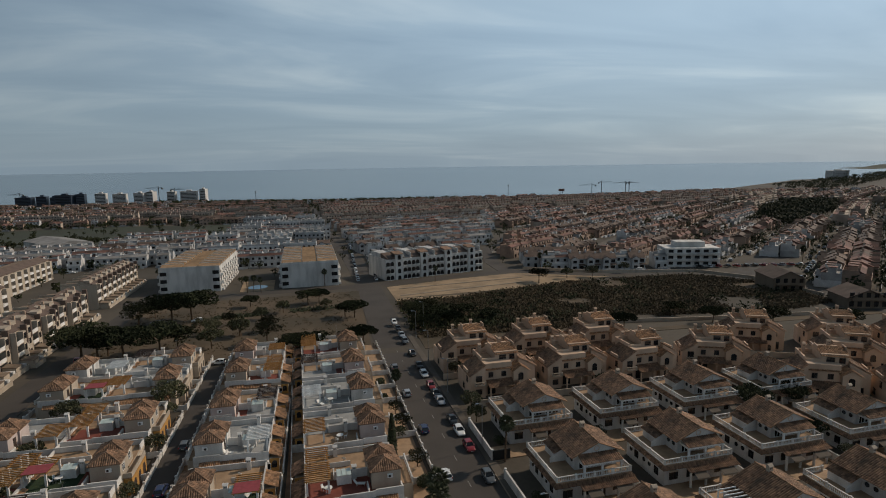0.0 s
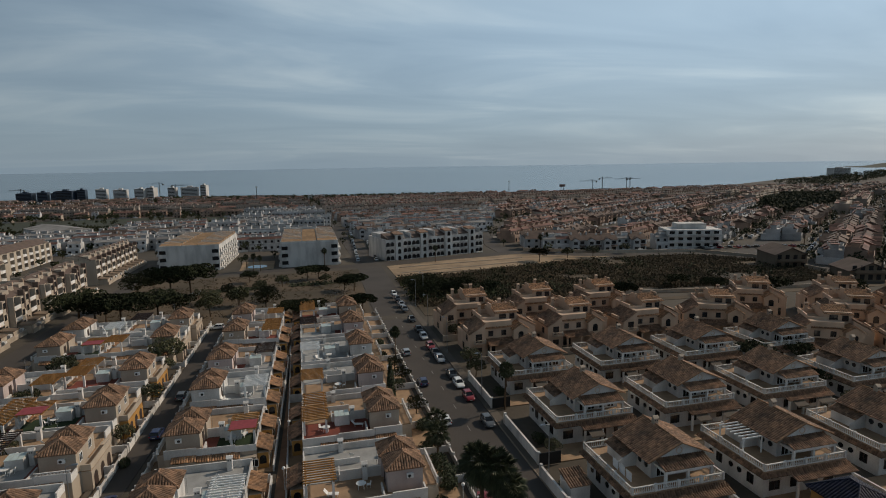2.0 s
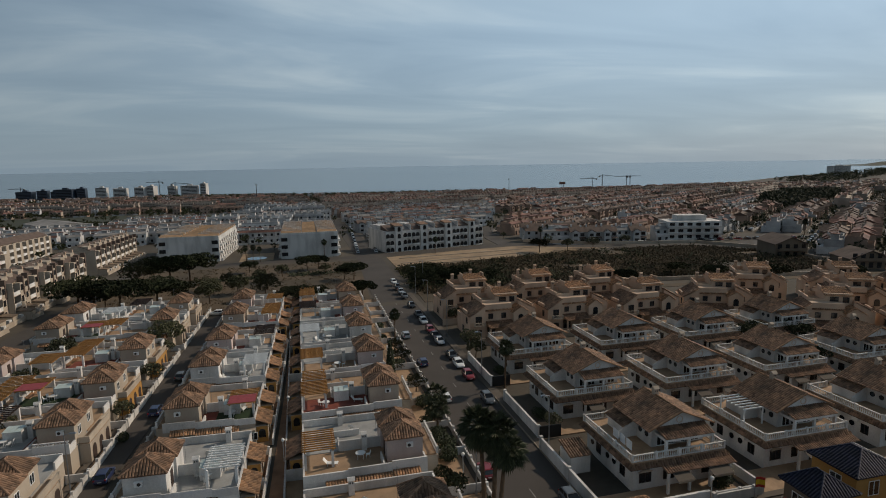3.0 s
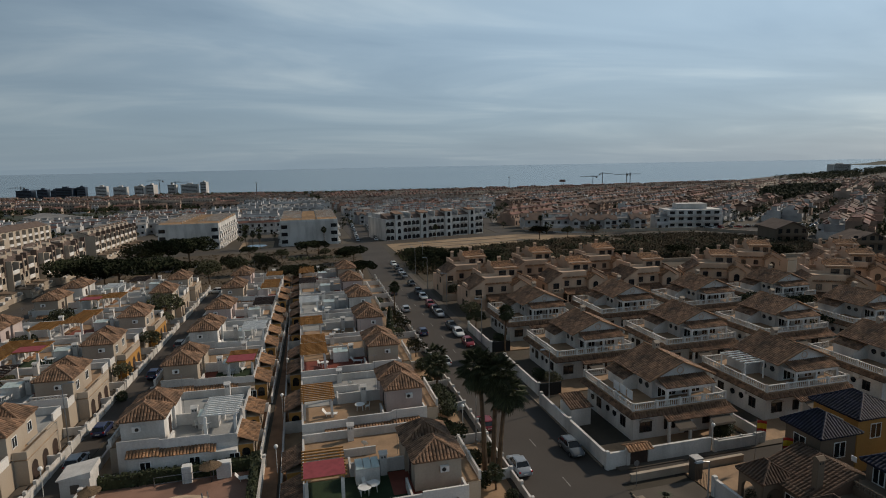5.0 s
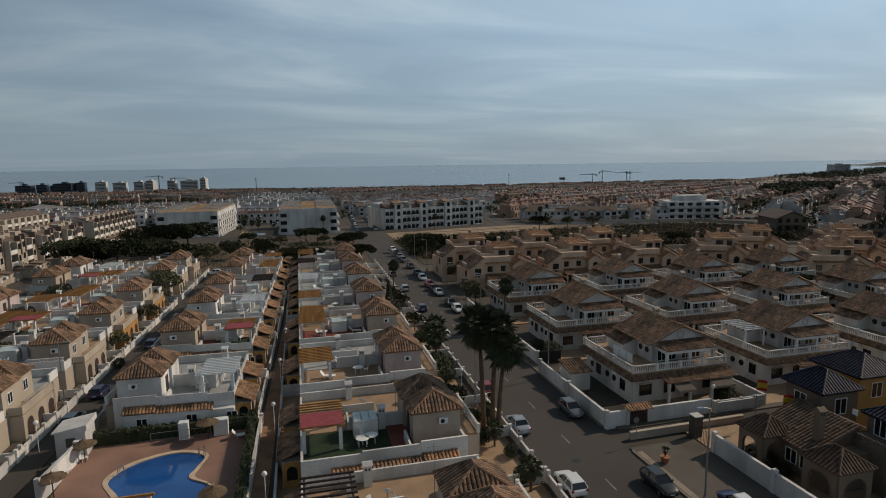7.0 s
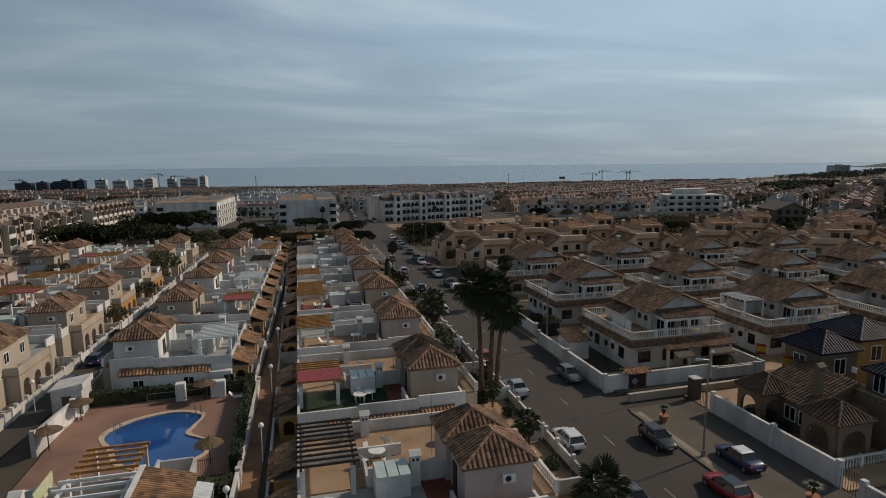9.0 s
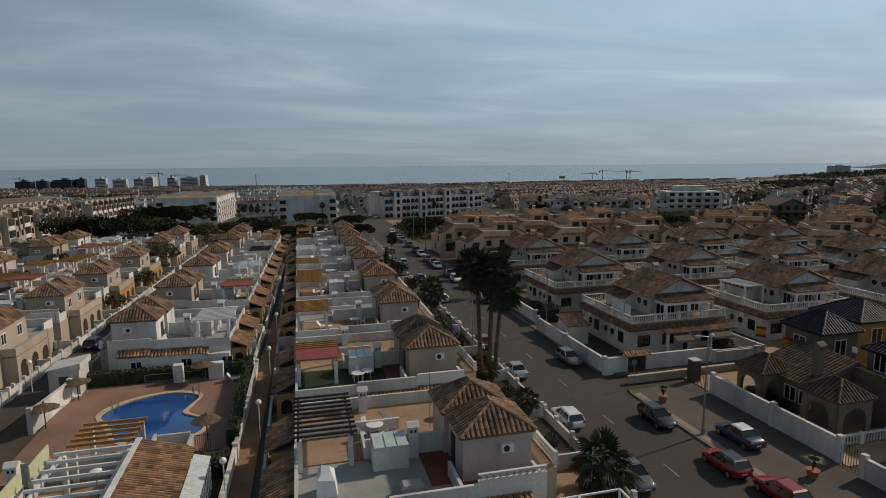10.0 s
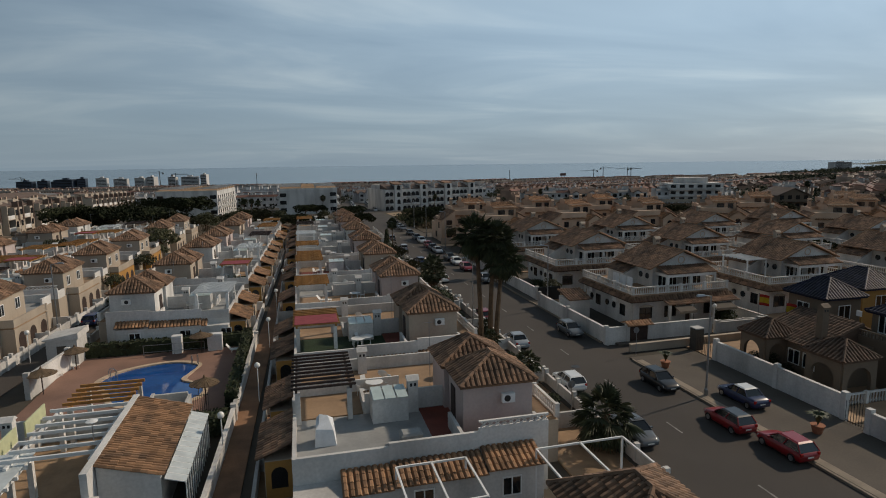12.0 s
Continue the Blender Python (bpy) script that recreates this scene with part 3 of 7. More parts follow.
def terrace_block(wall, floor_a, floor_b, perg, perg_b, label, cloth=None, shed=True, white_front=True, side=1, balcony=False, py=(1.0, 6.2), red=False, lattice=False):
    """A pair of houses: ground floor with roof terraces, two hipped upper rooms back to back, a lean-to roof on the path side.
    Local x runs from the path (-11) to the street (10), y from the front (-4) to the back (13)."""
    t = thing("terraced_house", label, "house", "terraced houses")
    s = side
    wall = "cream" if balcony and wall in ("white", "pink") else wall
    e = 7.3 if side < 0 else 9.6

    def X(a, b):
        return sorted((s * a, s * b))

    def Y(v):
        return v * 0.45 if s < 0 and v < 0 else v

    def bx(g, x0, x1, y0, y1, z0, z1):
        a, b = X(x0, x1)
        return g.box(a, b, Y(y0), Y(y1), z0, z1)

    g = Geo()
    bx(g, -e, 4.5, -1.7, 12.6, -0.3, 2.85)
    bx(g, -e, -7.2 if s > 0 else -5.2, -3.6, -1.7, -0.3, 2.3)
    bx(g, -7.2 if s > 0 else -5.2, 3.6, -3.2, -1.7, -0.3, 2.4)
    part("wall", g, "white" if white_front and side > 0 and not balcony else wall, t)
    part("terrace_floor", bx(Geo(), -e + 0.2, 4.3, -1.5, 4.5, 2.85, 2.98), floor_a, t)
    part("terrace_floor", bx(Geo(), -e + 0.2, 4.3, 4.7, 12.4, 2.85, 2.98), floor_b, t)
    # parapets with a stepped top
    for q in ((-e, -4.6, -1.7, -1.5, 3.75), (-4.6, 0.4, -1.7, -1.5, 3.95), (0.4, 4.5, -1.7, -1.5, 4.15), (-e, 4.5, 12.4, 12.6, 3.9), (-e, -e + 0.2, -1.5, 12.4, 3.6), (4.3, 4.5, -1.5, 0.3, 3.8), (4.3, 4.5, 10.4, 12.4, 3.8),
              (-5.2, 0, 4.5, 4.7, 4.3), (-0.6, -0.4, -1.5, 1.4, 3.9), (-e, -e + 0.25, 4.3, 4.9, 4.4), (-5.3, -5.1, 4.7, 7.0, 3.7)):
        part("parapet", bx(Geo(), *q[:4], 2.85, q[4]), "white", t)
    # tiled strip over the front rooms
    g = Geo()
    for x0, x1, z in ((-7.2 if s > 0 else -5.2, -4.6, 2.4), (-4.6, 0.4, 2.5), (0.4, 3.6, 2.66)):
        a, b = X(x0, x1)
        tiles(g, (a, Y(-3.5), z - 0.1), (b, Y(-3.5), z - 0.1), (b, Y(-1.72), z + 0.42), (a, Y(-1.72), z + 0.42))
    part("tiled_awning", g, "tile_lit", t, "sunlit orange barrel-tile strip")
    # upper rooms
    for k, (y0, y1, off) in enumerate(((0.3, 3.8, 0.0), (3.9, 7.3, -0.25))):
        a, b = X(off + 0.1, off + 4.4)
        part("upper_wall", Geo().box(a, b, y0 + 0.15, y1 - 0.02, 2.98, 5.66), wall, t)
        a, b = X(off - 0.15, off + 4.65)
        hip_roof(t, a, b, y0 - 0.1, y1 + 0.2, 5.8, 1.35)
    xw = 0.1 * s
    part("door", Geo().box(*X(0.04, 0.1), 2.2, 3.1, 2.98, 5.0), "wood_dark", t)
    window_x(t, 5.2, 6.2, 3.9, 5.1, 4.15 * s, s)
    window_x(t, 1.4, 2.4, 3.9, 5.1, 4.4 * s, s)
    po = 5.8 if balcony or s < 0 else 6.4
    # street side: balcony or porch, steps, garden wall
    g = bx(Geo(), 4.5, po, 1.0, 8.4, -0.3, 2.72)
    part("porch", g, "ochre" if balcony and floor_a in ("floor_red", "turf") else "cream", t)
    part("porch_floor", bx(Geo(), 4.5, po - 0.1, 1.1, 8.3, 2.72, 2.9), "floor_tan", t)
    if balcony:
        g = bx(Geo(), po - 0.2, po, 1.0, 8.4, 2.9, 3.7)
        bx(g, 4.5, po - 0.2, 1.0, 1.2, 2.9, 3.7)
        part("balcony_wall", g, "cream", t)
        # flat dark arches; the shade of open arches is put into their colour
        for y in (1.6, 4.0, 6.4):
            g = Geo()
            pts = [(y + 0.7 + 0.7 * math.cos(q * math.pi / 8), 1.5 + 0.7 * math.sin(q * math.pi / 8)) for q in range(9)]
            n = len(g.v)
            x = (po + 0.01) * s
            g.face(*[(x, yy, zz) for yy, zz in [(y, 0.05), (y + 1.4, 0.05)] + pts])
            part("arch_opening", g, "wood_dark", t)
    else:
        a, b = X(4.5, 6.8)
        balustrade(t, ((po - 0.1) * s, 1.1), ((po - 0.1) * s, 8.3), 2.9, 0.8)
    wx = 6.9 if balcony else (7.2 if s < 0 else 10.8)
    g = bx(Geo(), wx, wx + 0.2, -3.8, 13.0, -0.3, 1.0)
    bx(g, 4.5, wx, -3.8, -3.6, -0.3, 1.1)
    bx(g, po, wx, 4.9, 5.1, -0.3, 1.2)
    gw = part("garden_wall", g, "white", t)
    for y in (-3.6, -0.6, 2.2, 5.0, 7.8, 10.6, 12.9):
        a, b = X(wx - 0.06, wx + 0.26)
        part("pier", Geo().box(a, b, y - 0.16, y + 0.16, -0.2, 1.35), "white", gw)
    part("yard_paving", bx(Geo(), po, wx, -3.6, 13.0, -0.3, 0.06), "floor_tan", t)
    # path side: lean-to with a single tiled slope, glazed front, low walls
    for y0, y1 in ((((-0.6, 3.9), (6.4, 10.6)) if s < 0 else ((1.2, 6.0), (8.0, 12.2))) if shed else ((5.2, 10.2),)):
        a, b = X(-e - 1.6, -e)
        part("lean_to", Geo().box(a, b, y0, y1, -0.3, 2.35), "cream", t)
        part("ochre_front", Geo().box(a + 0.05, b - 0.05, y0 - 0.04, y0, -0.3, 2.3), "ochre", t, "ochre rendered front")
        cx = (a + b) / 2
        part("arch_window", Geo().face(*[(cx + px, y0 - 0.05, pz) for px, pz in [(-0.45, 0.7), (0.45, 0.7)] + [(0.45 * math.cos(q * math.pi / 8), 1.5 + 0.45 * math.sin(q * math.pi / 8)) for q in range(9)]]), "glass", t)
        g = Geo()
        hi, lo = (-e + 0.2) * s, (-e - 2.0) * s
        if s > 0:
            tiles(g, (lo, y1, 2.42), (lo, y0, 2.42), (hi, y0, 3.35), (hi, y1, 3.35))
        else:
            tiles(g, (lo, y0, 2.42), (lo, y1, 2.42), (hi, y1, 3.35), (hi, y0, 3.35))
        # slopes that face the sun take the copy with sunlight in its colour
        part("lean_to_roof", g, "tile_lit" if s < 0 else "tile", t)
        a, b = X(-e - 1.65, -e - 1.58)
        part("glazing", Geo().box(a, b, y0 + 0.6, y0 + 1.8, 0.9, 2.0), "glass", t)
    g = bx(Geo(), -e - 2.3, -e - 2.1, -3.8, 13.0, -0.3, 0.9)
    bx(g, -e - 2.1, -e, 4.4, 4.6, -0.3, 1.5)
    bx(g, -e - 2.1, -e, 12.8, 13.0, -0.3, 1.2)
    part("path_wall", g, "white", t)
    for y0, y1, mat in ((-3.7, 4.4, "floor_tan"), (4.6, 12.8, "lane")):
        part("path_yard", bx(Geo(), -e - 2.1, -e, y0, y1, -0.3, 0.06), mat, t)
    # terrace structures
    a, b = X(-e + 0.1, -e + 3.7)
    if perg:
        pergola(t, a + 0.1, b - 0.1, py[0], py[1], 5.2, perg, 10, cloth)
    if perg_b:
        pergola(t, a + 0.3, b - 0.1, 7.4, 11.4, 5.0, perg_b, 7)
    chimney(t, -2.2 * s, 4.2, 2.98, 5.1)
    if shed:
        a, b = X(-4.9, -2.7)
        sh = part("terrace_shed", Geo().box(a, b, 2.9, 4.4, 2.98, 4.55), "white", t)
        for i in range(3):
            w = (b - a) / 3
            part("roof_panel", Geo().hexa([(a + i * w + 0.04, 2.7, 4.56), (a + (i + 1) * w - 0.04, 2.7, 4.56), (a + (i + 1) * w - 0.04, 4.45, 4.7), (a + i * w + 0.04, 4.45, 4.7)],
                                          [(a + i * w + 0.04, 2.7, 4.60), (a + (i + 1) * w - 0.04, 2.7, 4.60), (a + (i + 1) * w - 0.04, 4.45, 4.74), (a + i * w + 0.04, 4.45, 4.74)]), "green_glass", sh)
    if red:
        part("terrace_floor", bx(Geo(), -0.4, 4.3, -1.5, 0.4, 2.98, 2.985), "floor_red", t)
        part("terrace_floor", bx(Geo(), -1.8, 0.1, 0.4, 4.4, 2.98, 2.985), "floor_red", t)
    if lattice:
        for k in range(10):
            x = 0.5 + k * 0.4
            part("lattice_block", Geo().tube((s * x, Y(-1.62), 4.17), (s * (x + 0.36), Y(-1.62), 4.47), 0.045, n=4).tube((s * (x + 0.36), Y(-1.62), 4.17), (s * x, Y(-1.62), 4.47), 0.045, n=4), "white", t)
        part("lattice_rail", bx(Geo(), 0.4, 4.5, -1.7, -1.54, 4.47, 4.56), "white", t)
    # services: cooling unit, dish, aerial, second flue
    ac = part("cooling_unit", bx(Geo(), 2.4, 3.2, 0.14, 0.44, 4.6, 5.15), "white_paint", t)
    part("fan_grille", Geo().tube((2.72 * s, 0.145, 4.88), (2.72 * s, 0.125, 4.88), 0.2, n=12), "iron", ac)
    dish = part("satellite_dish", Geo().lathe(0, 0, [(0.04, 0.0), (0.25, 0.05), (0.40, 0.14), (0.38, 0.16), (0.1, 0.06)], 14), "white_paint", t, "", (-3.4 * s, 9.6, 3.5))
    dish.rotation_euler = (radians(60), 0, radians(150))
    part("dish_post", Geo().tube((-3.4 * s, 9.7, 2.98), (-3.4 * s, 9.7, 3.6), 0.03, n=5), "steel", t)
    part("aerial", Geo().tube((-0.3 * s, 7.6, 2.98), (-0.3 * s, 7.6, 7.9), 0.025, n=4).tube((-0.8 * s, 7.6, 7.7), (0.2 * s, 7.6, 7.7), 0.015, n=4), "steel", t)
    chimney(t, -4.6 * s, 11.9, 2.98, 4.7)
    part("low_wall", bx(Geo(), -e + 0.2, -2.4, 8.3, 8.45, 2.98, 3.8), "white", t)
    part("water_tank", Geo().lathe(1.4 * s, 9.4, [(0.5, 2.98), (0.52, 3.9), (0.4, 4.05), (0.1, 4.1)], 12), "white_paint", t)
    # front windows and door
    for x in (-7.6, -3.6, 1.2):
        a, b = X(x, x + 1.1)
        window(t, a, b, 0.9, 2.0, Y(-3.6) if x < -5.2 else Y(-3.2), -1)
    return t


random.seed(3)
VARIANTS = [
    dict(wall="pink", floor_a="floor_grey", floor_b="floor_tan", perg="wood_dark", perg_b=None, label="pale terraced house pair with roof terraces and dark pergola", shed=True, py=(3.9, 10.2), red=True, lattice=True),
    dict(wall="cream", floor_a="turf", floor_b="floor_tan", perg="wood", perg_b=None, label="cream terraced house pair with green turf roof terrace", cloth="maroon", red=True),
    dict(wall="pink", floor_a="floor_tan", floor_b="floor_grey", perg="wood", perg_b=None, label="pale terraced house pair with ochre timber pergola", shed=False),
    dict(wall="white", floor_a="floor_grey", floor_b="floor_grey", perg="white_paint", perg_b=None, label="white terraced house pair with white roof pergola"),
    dict(wall="cream", floor_a="floor_red", floor_b="floor_tan", perg="wood", perg_b="wood", label="cream terraced house pair with two timber pergolas"),
]
C_ROWS = [28.2, 45.3, 62.4, 79.4, 95.6, 112.0, 128.6, 144.6]
C_PICK = [0, 1, 2, 4, 2, 3, 0, 4]
first = {}


def place(variant, side, balcony, m):
    key = (variant, side, balcony)
    if key not in first:
        first[key] = terrace_block(side=side, balcony=balcony, **VARIANTS[variant])
        first[key].matrix_basis = m
        return first[key]
    return copy_thing(first[key], m)


for y, v in zip(C_ROWS, C_PICK):
    place(v, 1, False, pose(8.7 + 0.010 * (y - 28) if y > 20 else 10.4, y, 0, 0, 0, -0.6))
for y, v in zip([61.9, 79.4, 95.8, 110.6, 129.4, 144.2], [3, 1, 3, 0, 4, 2]):
    place(v, -1, False, pose(-14.6 + 0.042 * (y - 62), y, 0, 0, 0, -2.3))
for y, v in zip([46.5, 62.0, 78.0, 93.0, 109.5, 129.5, 144.5], [4, 2, 0, 1, 4, 2, 0]):
    place(v, 1, True, pose(-33.6 + 0.045 * (y - 62), y, 0, 0, 0, -2.3))
for y, v in zip([74.0, 91.0, 107.0, 129.0, 141.5], [3, 4, 2, 1, 3]):
    place(v, -1, False, pose(-50.5 + 0.045 * (y - 62), y, 0, 0, 0, -2.3))


# ---- villas with a balustraded terrace ----
def villa(label, mirror=False):
    t = thing("villa", label, "house", "villas")
    # ground floor and terrace slab
    part("wall", Geo().box(0.4, 12.0, 0.4, 11.0, -0.3, 3.4), "white", t)
    part("terrace_floor", Geo().box(0.0, 12.4, 0.0, 11.4, 3.55, 3.8), "floor_tan", t)
    # tiled skirt under the terrace edge
    g = Geo()
    tiles(g, (-0.4, -0.4, 3.1), (12.8, -0.4, 3.1), (12.4, 0, 3.6), (0, 0, 3.6))
    tiles(g, (-0.4, 11.8, 3.1), (-0.4, -0.4, 3.1), (0, 0, 3.6), (0, 11.4, 3.6))
    tiles(g, (12.8, -0.4, 3.1), (12.8, 11.8, 3.1), (12.4, 11.4, 3.6), (12.4, 0, 3.6))
    part("tiled_skirt", g, "tile", t, "clay-tile skirt under the terrace")
    part("eave_board", Geo().box(-0.35, 12.7, -0.35, 11.7, 2.98, 3.1), "wood_dark", t)
    # upper floor
    part("upper_wall", Geo().box(4.2, 11.4, 2.6, 9.6, 3.8, 6.5), "white", t)
    g = Geo().sweep_y([(3.7, 6.3), (12.0, 6.3), (7.8, 7.95)], 2.38, 2.6)
    part("gable", g, "white", t)
    ring = Geo()
    for i in range(20):
        for r, y in ((0.36, 2.37), (0.36, 2.33), (0.46, 2.33), (0.46, 2.37)):
            ring.v.append((7.8 + r * math.cos(2 * math.pi * i / 20), y, 7.0 + r * math.sin(2 * math.pi * i / 20)))
    ring.f = [(4 * i + k, 4 * ((i + 1) % 20) + k, 4 * ((i + 1) % 20) + (k + 1) % 4, 4 * i + (k + 1) % 4) for i in range(20) for k in range(4)]
    part("gable_ring", ring, "salmon", t)
    roof = part("roof_frame", Geo().box(4.0, 11.6, 2.5, 9.7, 6.3, 6.5), "wood_dark", t)
    for pts in (((3.3, 9.9, 6.12), (3.3, 1.9, 6.12), (7.8, 1.9, 8.1), (7.8, 9.9, 8.1)), ((12.3, 1.9, 6.12), (12.3, 9.9, 6.12), (7.8, 9.9, 8.1), (7.8, 1.9, 8.1))):
        g = Geo()
        tiles(g, *pts)
        part("roof_slope", g, "tile", roof, "clay barrel-tile slope")
    part("rear_gable", Geo().face((7.8, 9.8, 8.05), (3.4, 9.8, 6.12), (12.2, 9.8, 6.12)), "white", t)
    g = Geo()
    tiles(g, (2.2, 9.9, 5.2), (2.2, 5.6, 5.2), (4.3, 5.6, 6.1), (4.3, 9.9, 6.1))
    part("lean_roof", g, "tile", t)
    part("lean_wall", Geo().box(2.5, 4.2, 5.9, 9.6, 3.8, 5.25), "white", t)
    g = Geo()
    for i in range(20):
        g.tube((7.8, 1.9 + i * 8 / 20, 8.16), (7.8, 1.9 + (i + 1.1) * 8 / 20, 8.18), 0.13, 0.11, 6)
    part("ridge_capping", g, "tile_lit", roof)["kind"] = "stuff"
    for x in (3.3, 12.3):
        part("verge", Geo().tube((x, 1.88, 6.2), (7.8, 1.88, 8.17), 0.11, n=6), "tile_lit", roof)
    chimney(t, 7.9, 7.4, 7.5, 8.9, "cream")
    # front loggia with columns and its own tiled roof
    g = Geo()
    tiles(g, (4.5, 0.3, 5.75), (11.2, 0.3, 5.75), (11.2, 2.36, 6.35), (4.5, 2.36, 6.35))
    part("loggia_roof", g, "tile", t)
    part("loggia_beam", Geo().box(4.6, 11.1, 0.4, 0.65, 5.4, 5.74).box(4.6, 4.85, 0.65, 2.6, 5.4, 5.74).box(10.85, 11.1, 0.65, 2.6, 5.4, 5.74), "white", t)
    for x in (4.6, 7.6, 10.8):
        part("column", Geo().box(x, x + 0.3, 0.38, 0.68, 3.8, 5.4), "white", t)
    for x in (4.9, 6.3, 8.2, 9.6):
        window(t, x, x + 1.2, 3.9, 5.4, 2.6, -1)
    # left wing: round windows and a slanting screen wall
    for y in (3.6, 4.9):
        part("round_window", Geo().tube((4.22, y, 5.1), (4.15, y, 5.1), 0.36, n=14), "glass", t)
    part("side_wall", Geo().hexa([(1.6, 5.7, 3.8), (4.2, 5.7, 3.8), (4.2, 5.9, 3.8), (1.6, 5.9, 3.8)], [(1.6, 5.7, 4.5), (4.2, 5.7, 6.0), (4.2, 5.9, 6.0), (1.6, 5.9, 4.5)]), "white", t)
    # balustrades
    for p, q in (((0.1, 0.1), (12.3, 0.1)), ((0.1, 0.1), (0.1, 11.3)), ((12.3, 0.1), (12.3, 11.3)), ((0.1, 11.3), (3.4, 11.3))):
        balustrade(t, p, q, 3.8, 0.85)
    # porch
    g = Geo()
    tiles(g, (3.6, -1.5, 2.72), (12.9, -1.5, 2.72), (12.9, 0.1, 3.12), (3.6, 0.1, 3.12))
    part("porch_roof", g, "tile", t)
    for x in (3.8, 6.6, 9.4, 12.0):
        part("porch_post", Geo().box(x, x + 0.28, -1.35, -1.07, -0.3, 2.72), "white", t)
    for x0, x1 in ((4.3, 6.5), (9.0, 11.7)):
        aw = part("awning", Geo().hexa([(x0, -2.5, 2.2), (x1, -2.5, 2.2), (x1, -1.38, 2.6), (x0, -1.38, 2.6)], [(x0, -2.5, 2.23), (x1, -2.5, 2.23), (x1, -1.38, 2.63), (x0, -1.38, 2.63)]), "paving", t, "dull striped cloth awning")
        part("valance", Geo().box(x0, x1, -2.52, -2.49, 1.98, 2.2), "kerb", aw)
    for x, w in ((1.2, 1.6), (9.6, 1.6)):
        part("window_hood", Geo().sweep_y([(x - 0.15, 2.25), (x + w + 0.15, 2.25), (x + w * 0.75, 2.5), (x + w * 0.25, 2.5)], 0.2, 0.42), "cream", t)
    for y in (3.4, 8.9):
        part("cooling_unit", Geo().box(0.02, 0.38, y, y + 0.8, 2.3, 2.85), "white_paint", t)
    part("patio", Geo().box(-4.6, 13.0, -4.0, 0.4, -0.3, 0.1), "floor_tan", t)
    for x, w in ((1.2, 1.6), (4.4, 1.5), (9.6, 1.6)):
        window(t, x, x + w, 0.9, 2.2, 0.4, -1, "wood_dark")
    part("door", Geo().box(7.2, 8.3, 0.36, 0.42, 0.1, 2.3), "wood_dark", t)
    for y in (2.0, 7.5):
        window_x(t, y, y + 1.1, 0.9, 2.2, 0.4, -1, "wood_dark")
    for y in (4.4, 5.9, 9.6):
        part("round_window", Geo().tube((0.42, y, 1.7), (0.33, y, 1.7), 0.38, n=14), "glass", t)
    return t


def wall_run(name, label, pts, h, mat="white", thick=0.2, piers=True):
    """A rendered garden wall along a line, with a coping and piers."""
    t = thing(name, label, "wall", "garden walls")
    for (x0, y0), (x1, y1) in zip(pts, pts[1:]):
        L = math.hypot(x1 - x0, y1 - y0)
        m = Matrix.Translation((x0, y0, 0)) @ Matrix.Rotation(math.atan2(y1 - y0, x1 - x0), 4, "Z")
        part("wall_panel", Geo().add(Geo().box(0, L, -thick / 2, thick / 2, -0.3, h), m), mat, t)
        part("coping", Geo().add(Geo().box(-0.02, L + 0.02, -thick / 2 - 0.04, thick / 2 + 0.04, h, h + 0.07), m), mat, t)
    if piers:
        for x, y in pts:
            part("pier", Geo().box(x - 0.2, x + 0.2, y - 0.2, y + 0.2, -0.3, h + 0.3), mat, t)
    return t


v0 = villa("white two-storey villa with balustraded terrace and clay-tile roof")
v0.matrix_basis = pose(35.6, 53.2, 0)
for j in range(3):
    for i in range(4):
        if i + j:
            copy_thing(v0, pose(35.6 + 18.2 * i, 53.2 + 19.3 * j, 0))
for j in range(3):
    for i in range(4):
        x, y = 35.6 + 18.2 * i, 53.2 + 19.3 * j
        wall_run("garden_wall", "white rendered garden wall in front of a villa", [(x + 7.4, y - 4.4), (x + 12.8, y - 4.4)], 1.25)
        wall_run("garden_wall", "white rendered garden wall between two villas", [(x + 14.2, y - 4.2), (x + 14.2, y + 14)], 1.3, "white", 0.2, False)
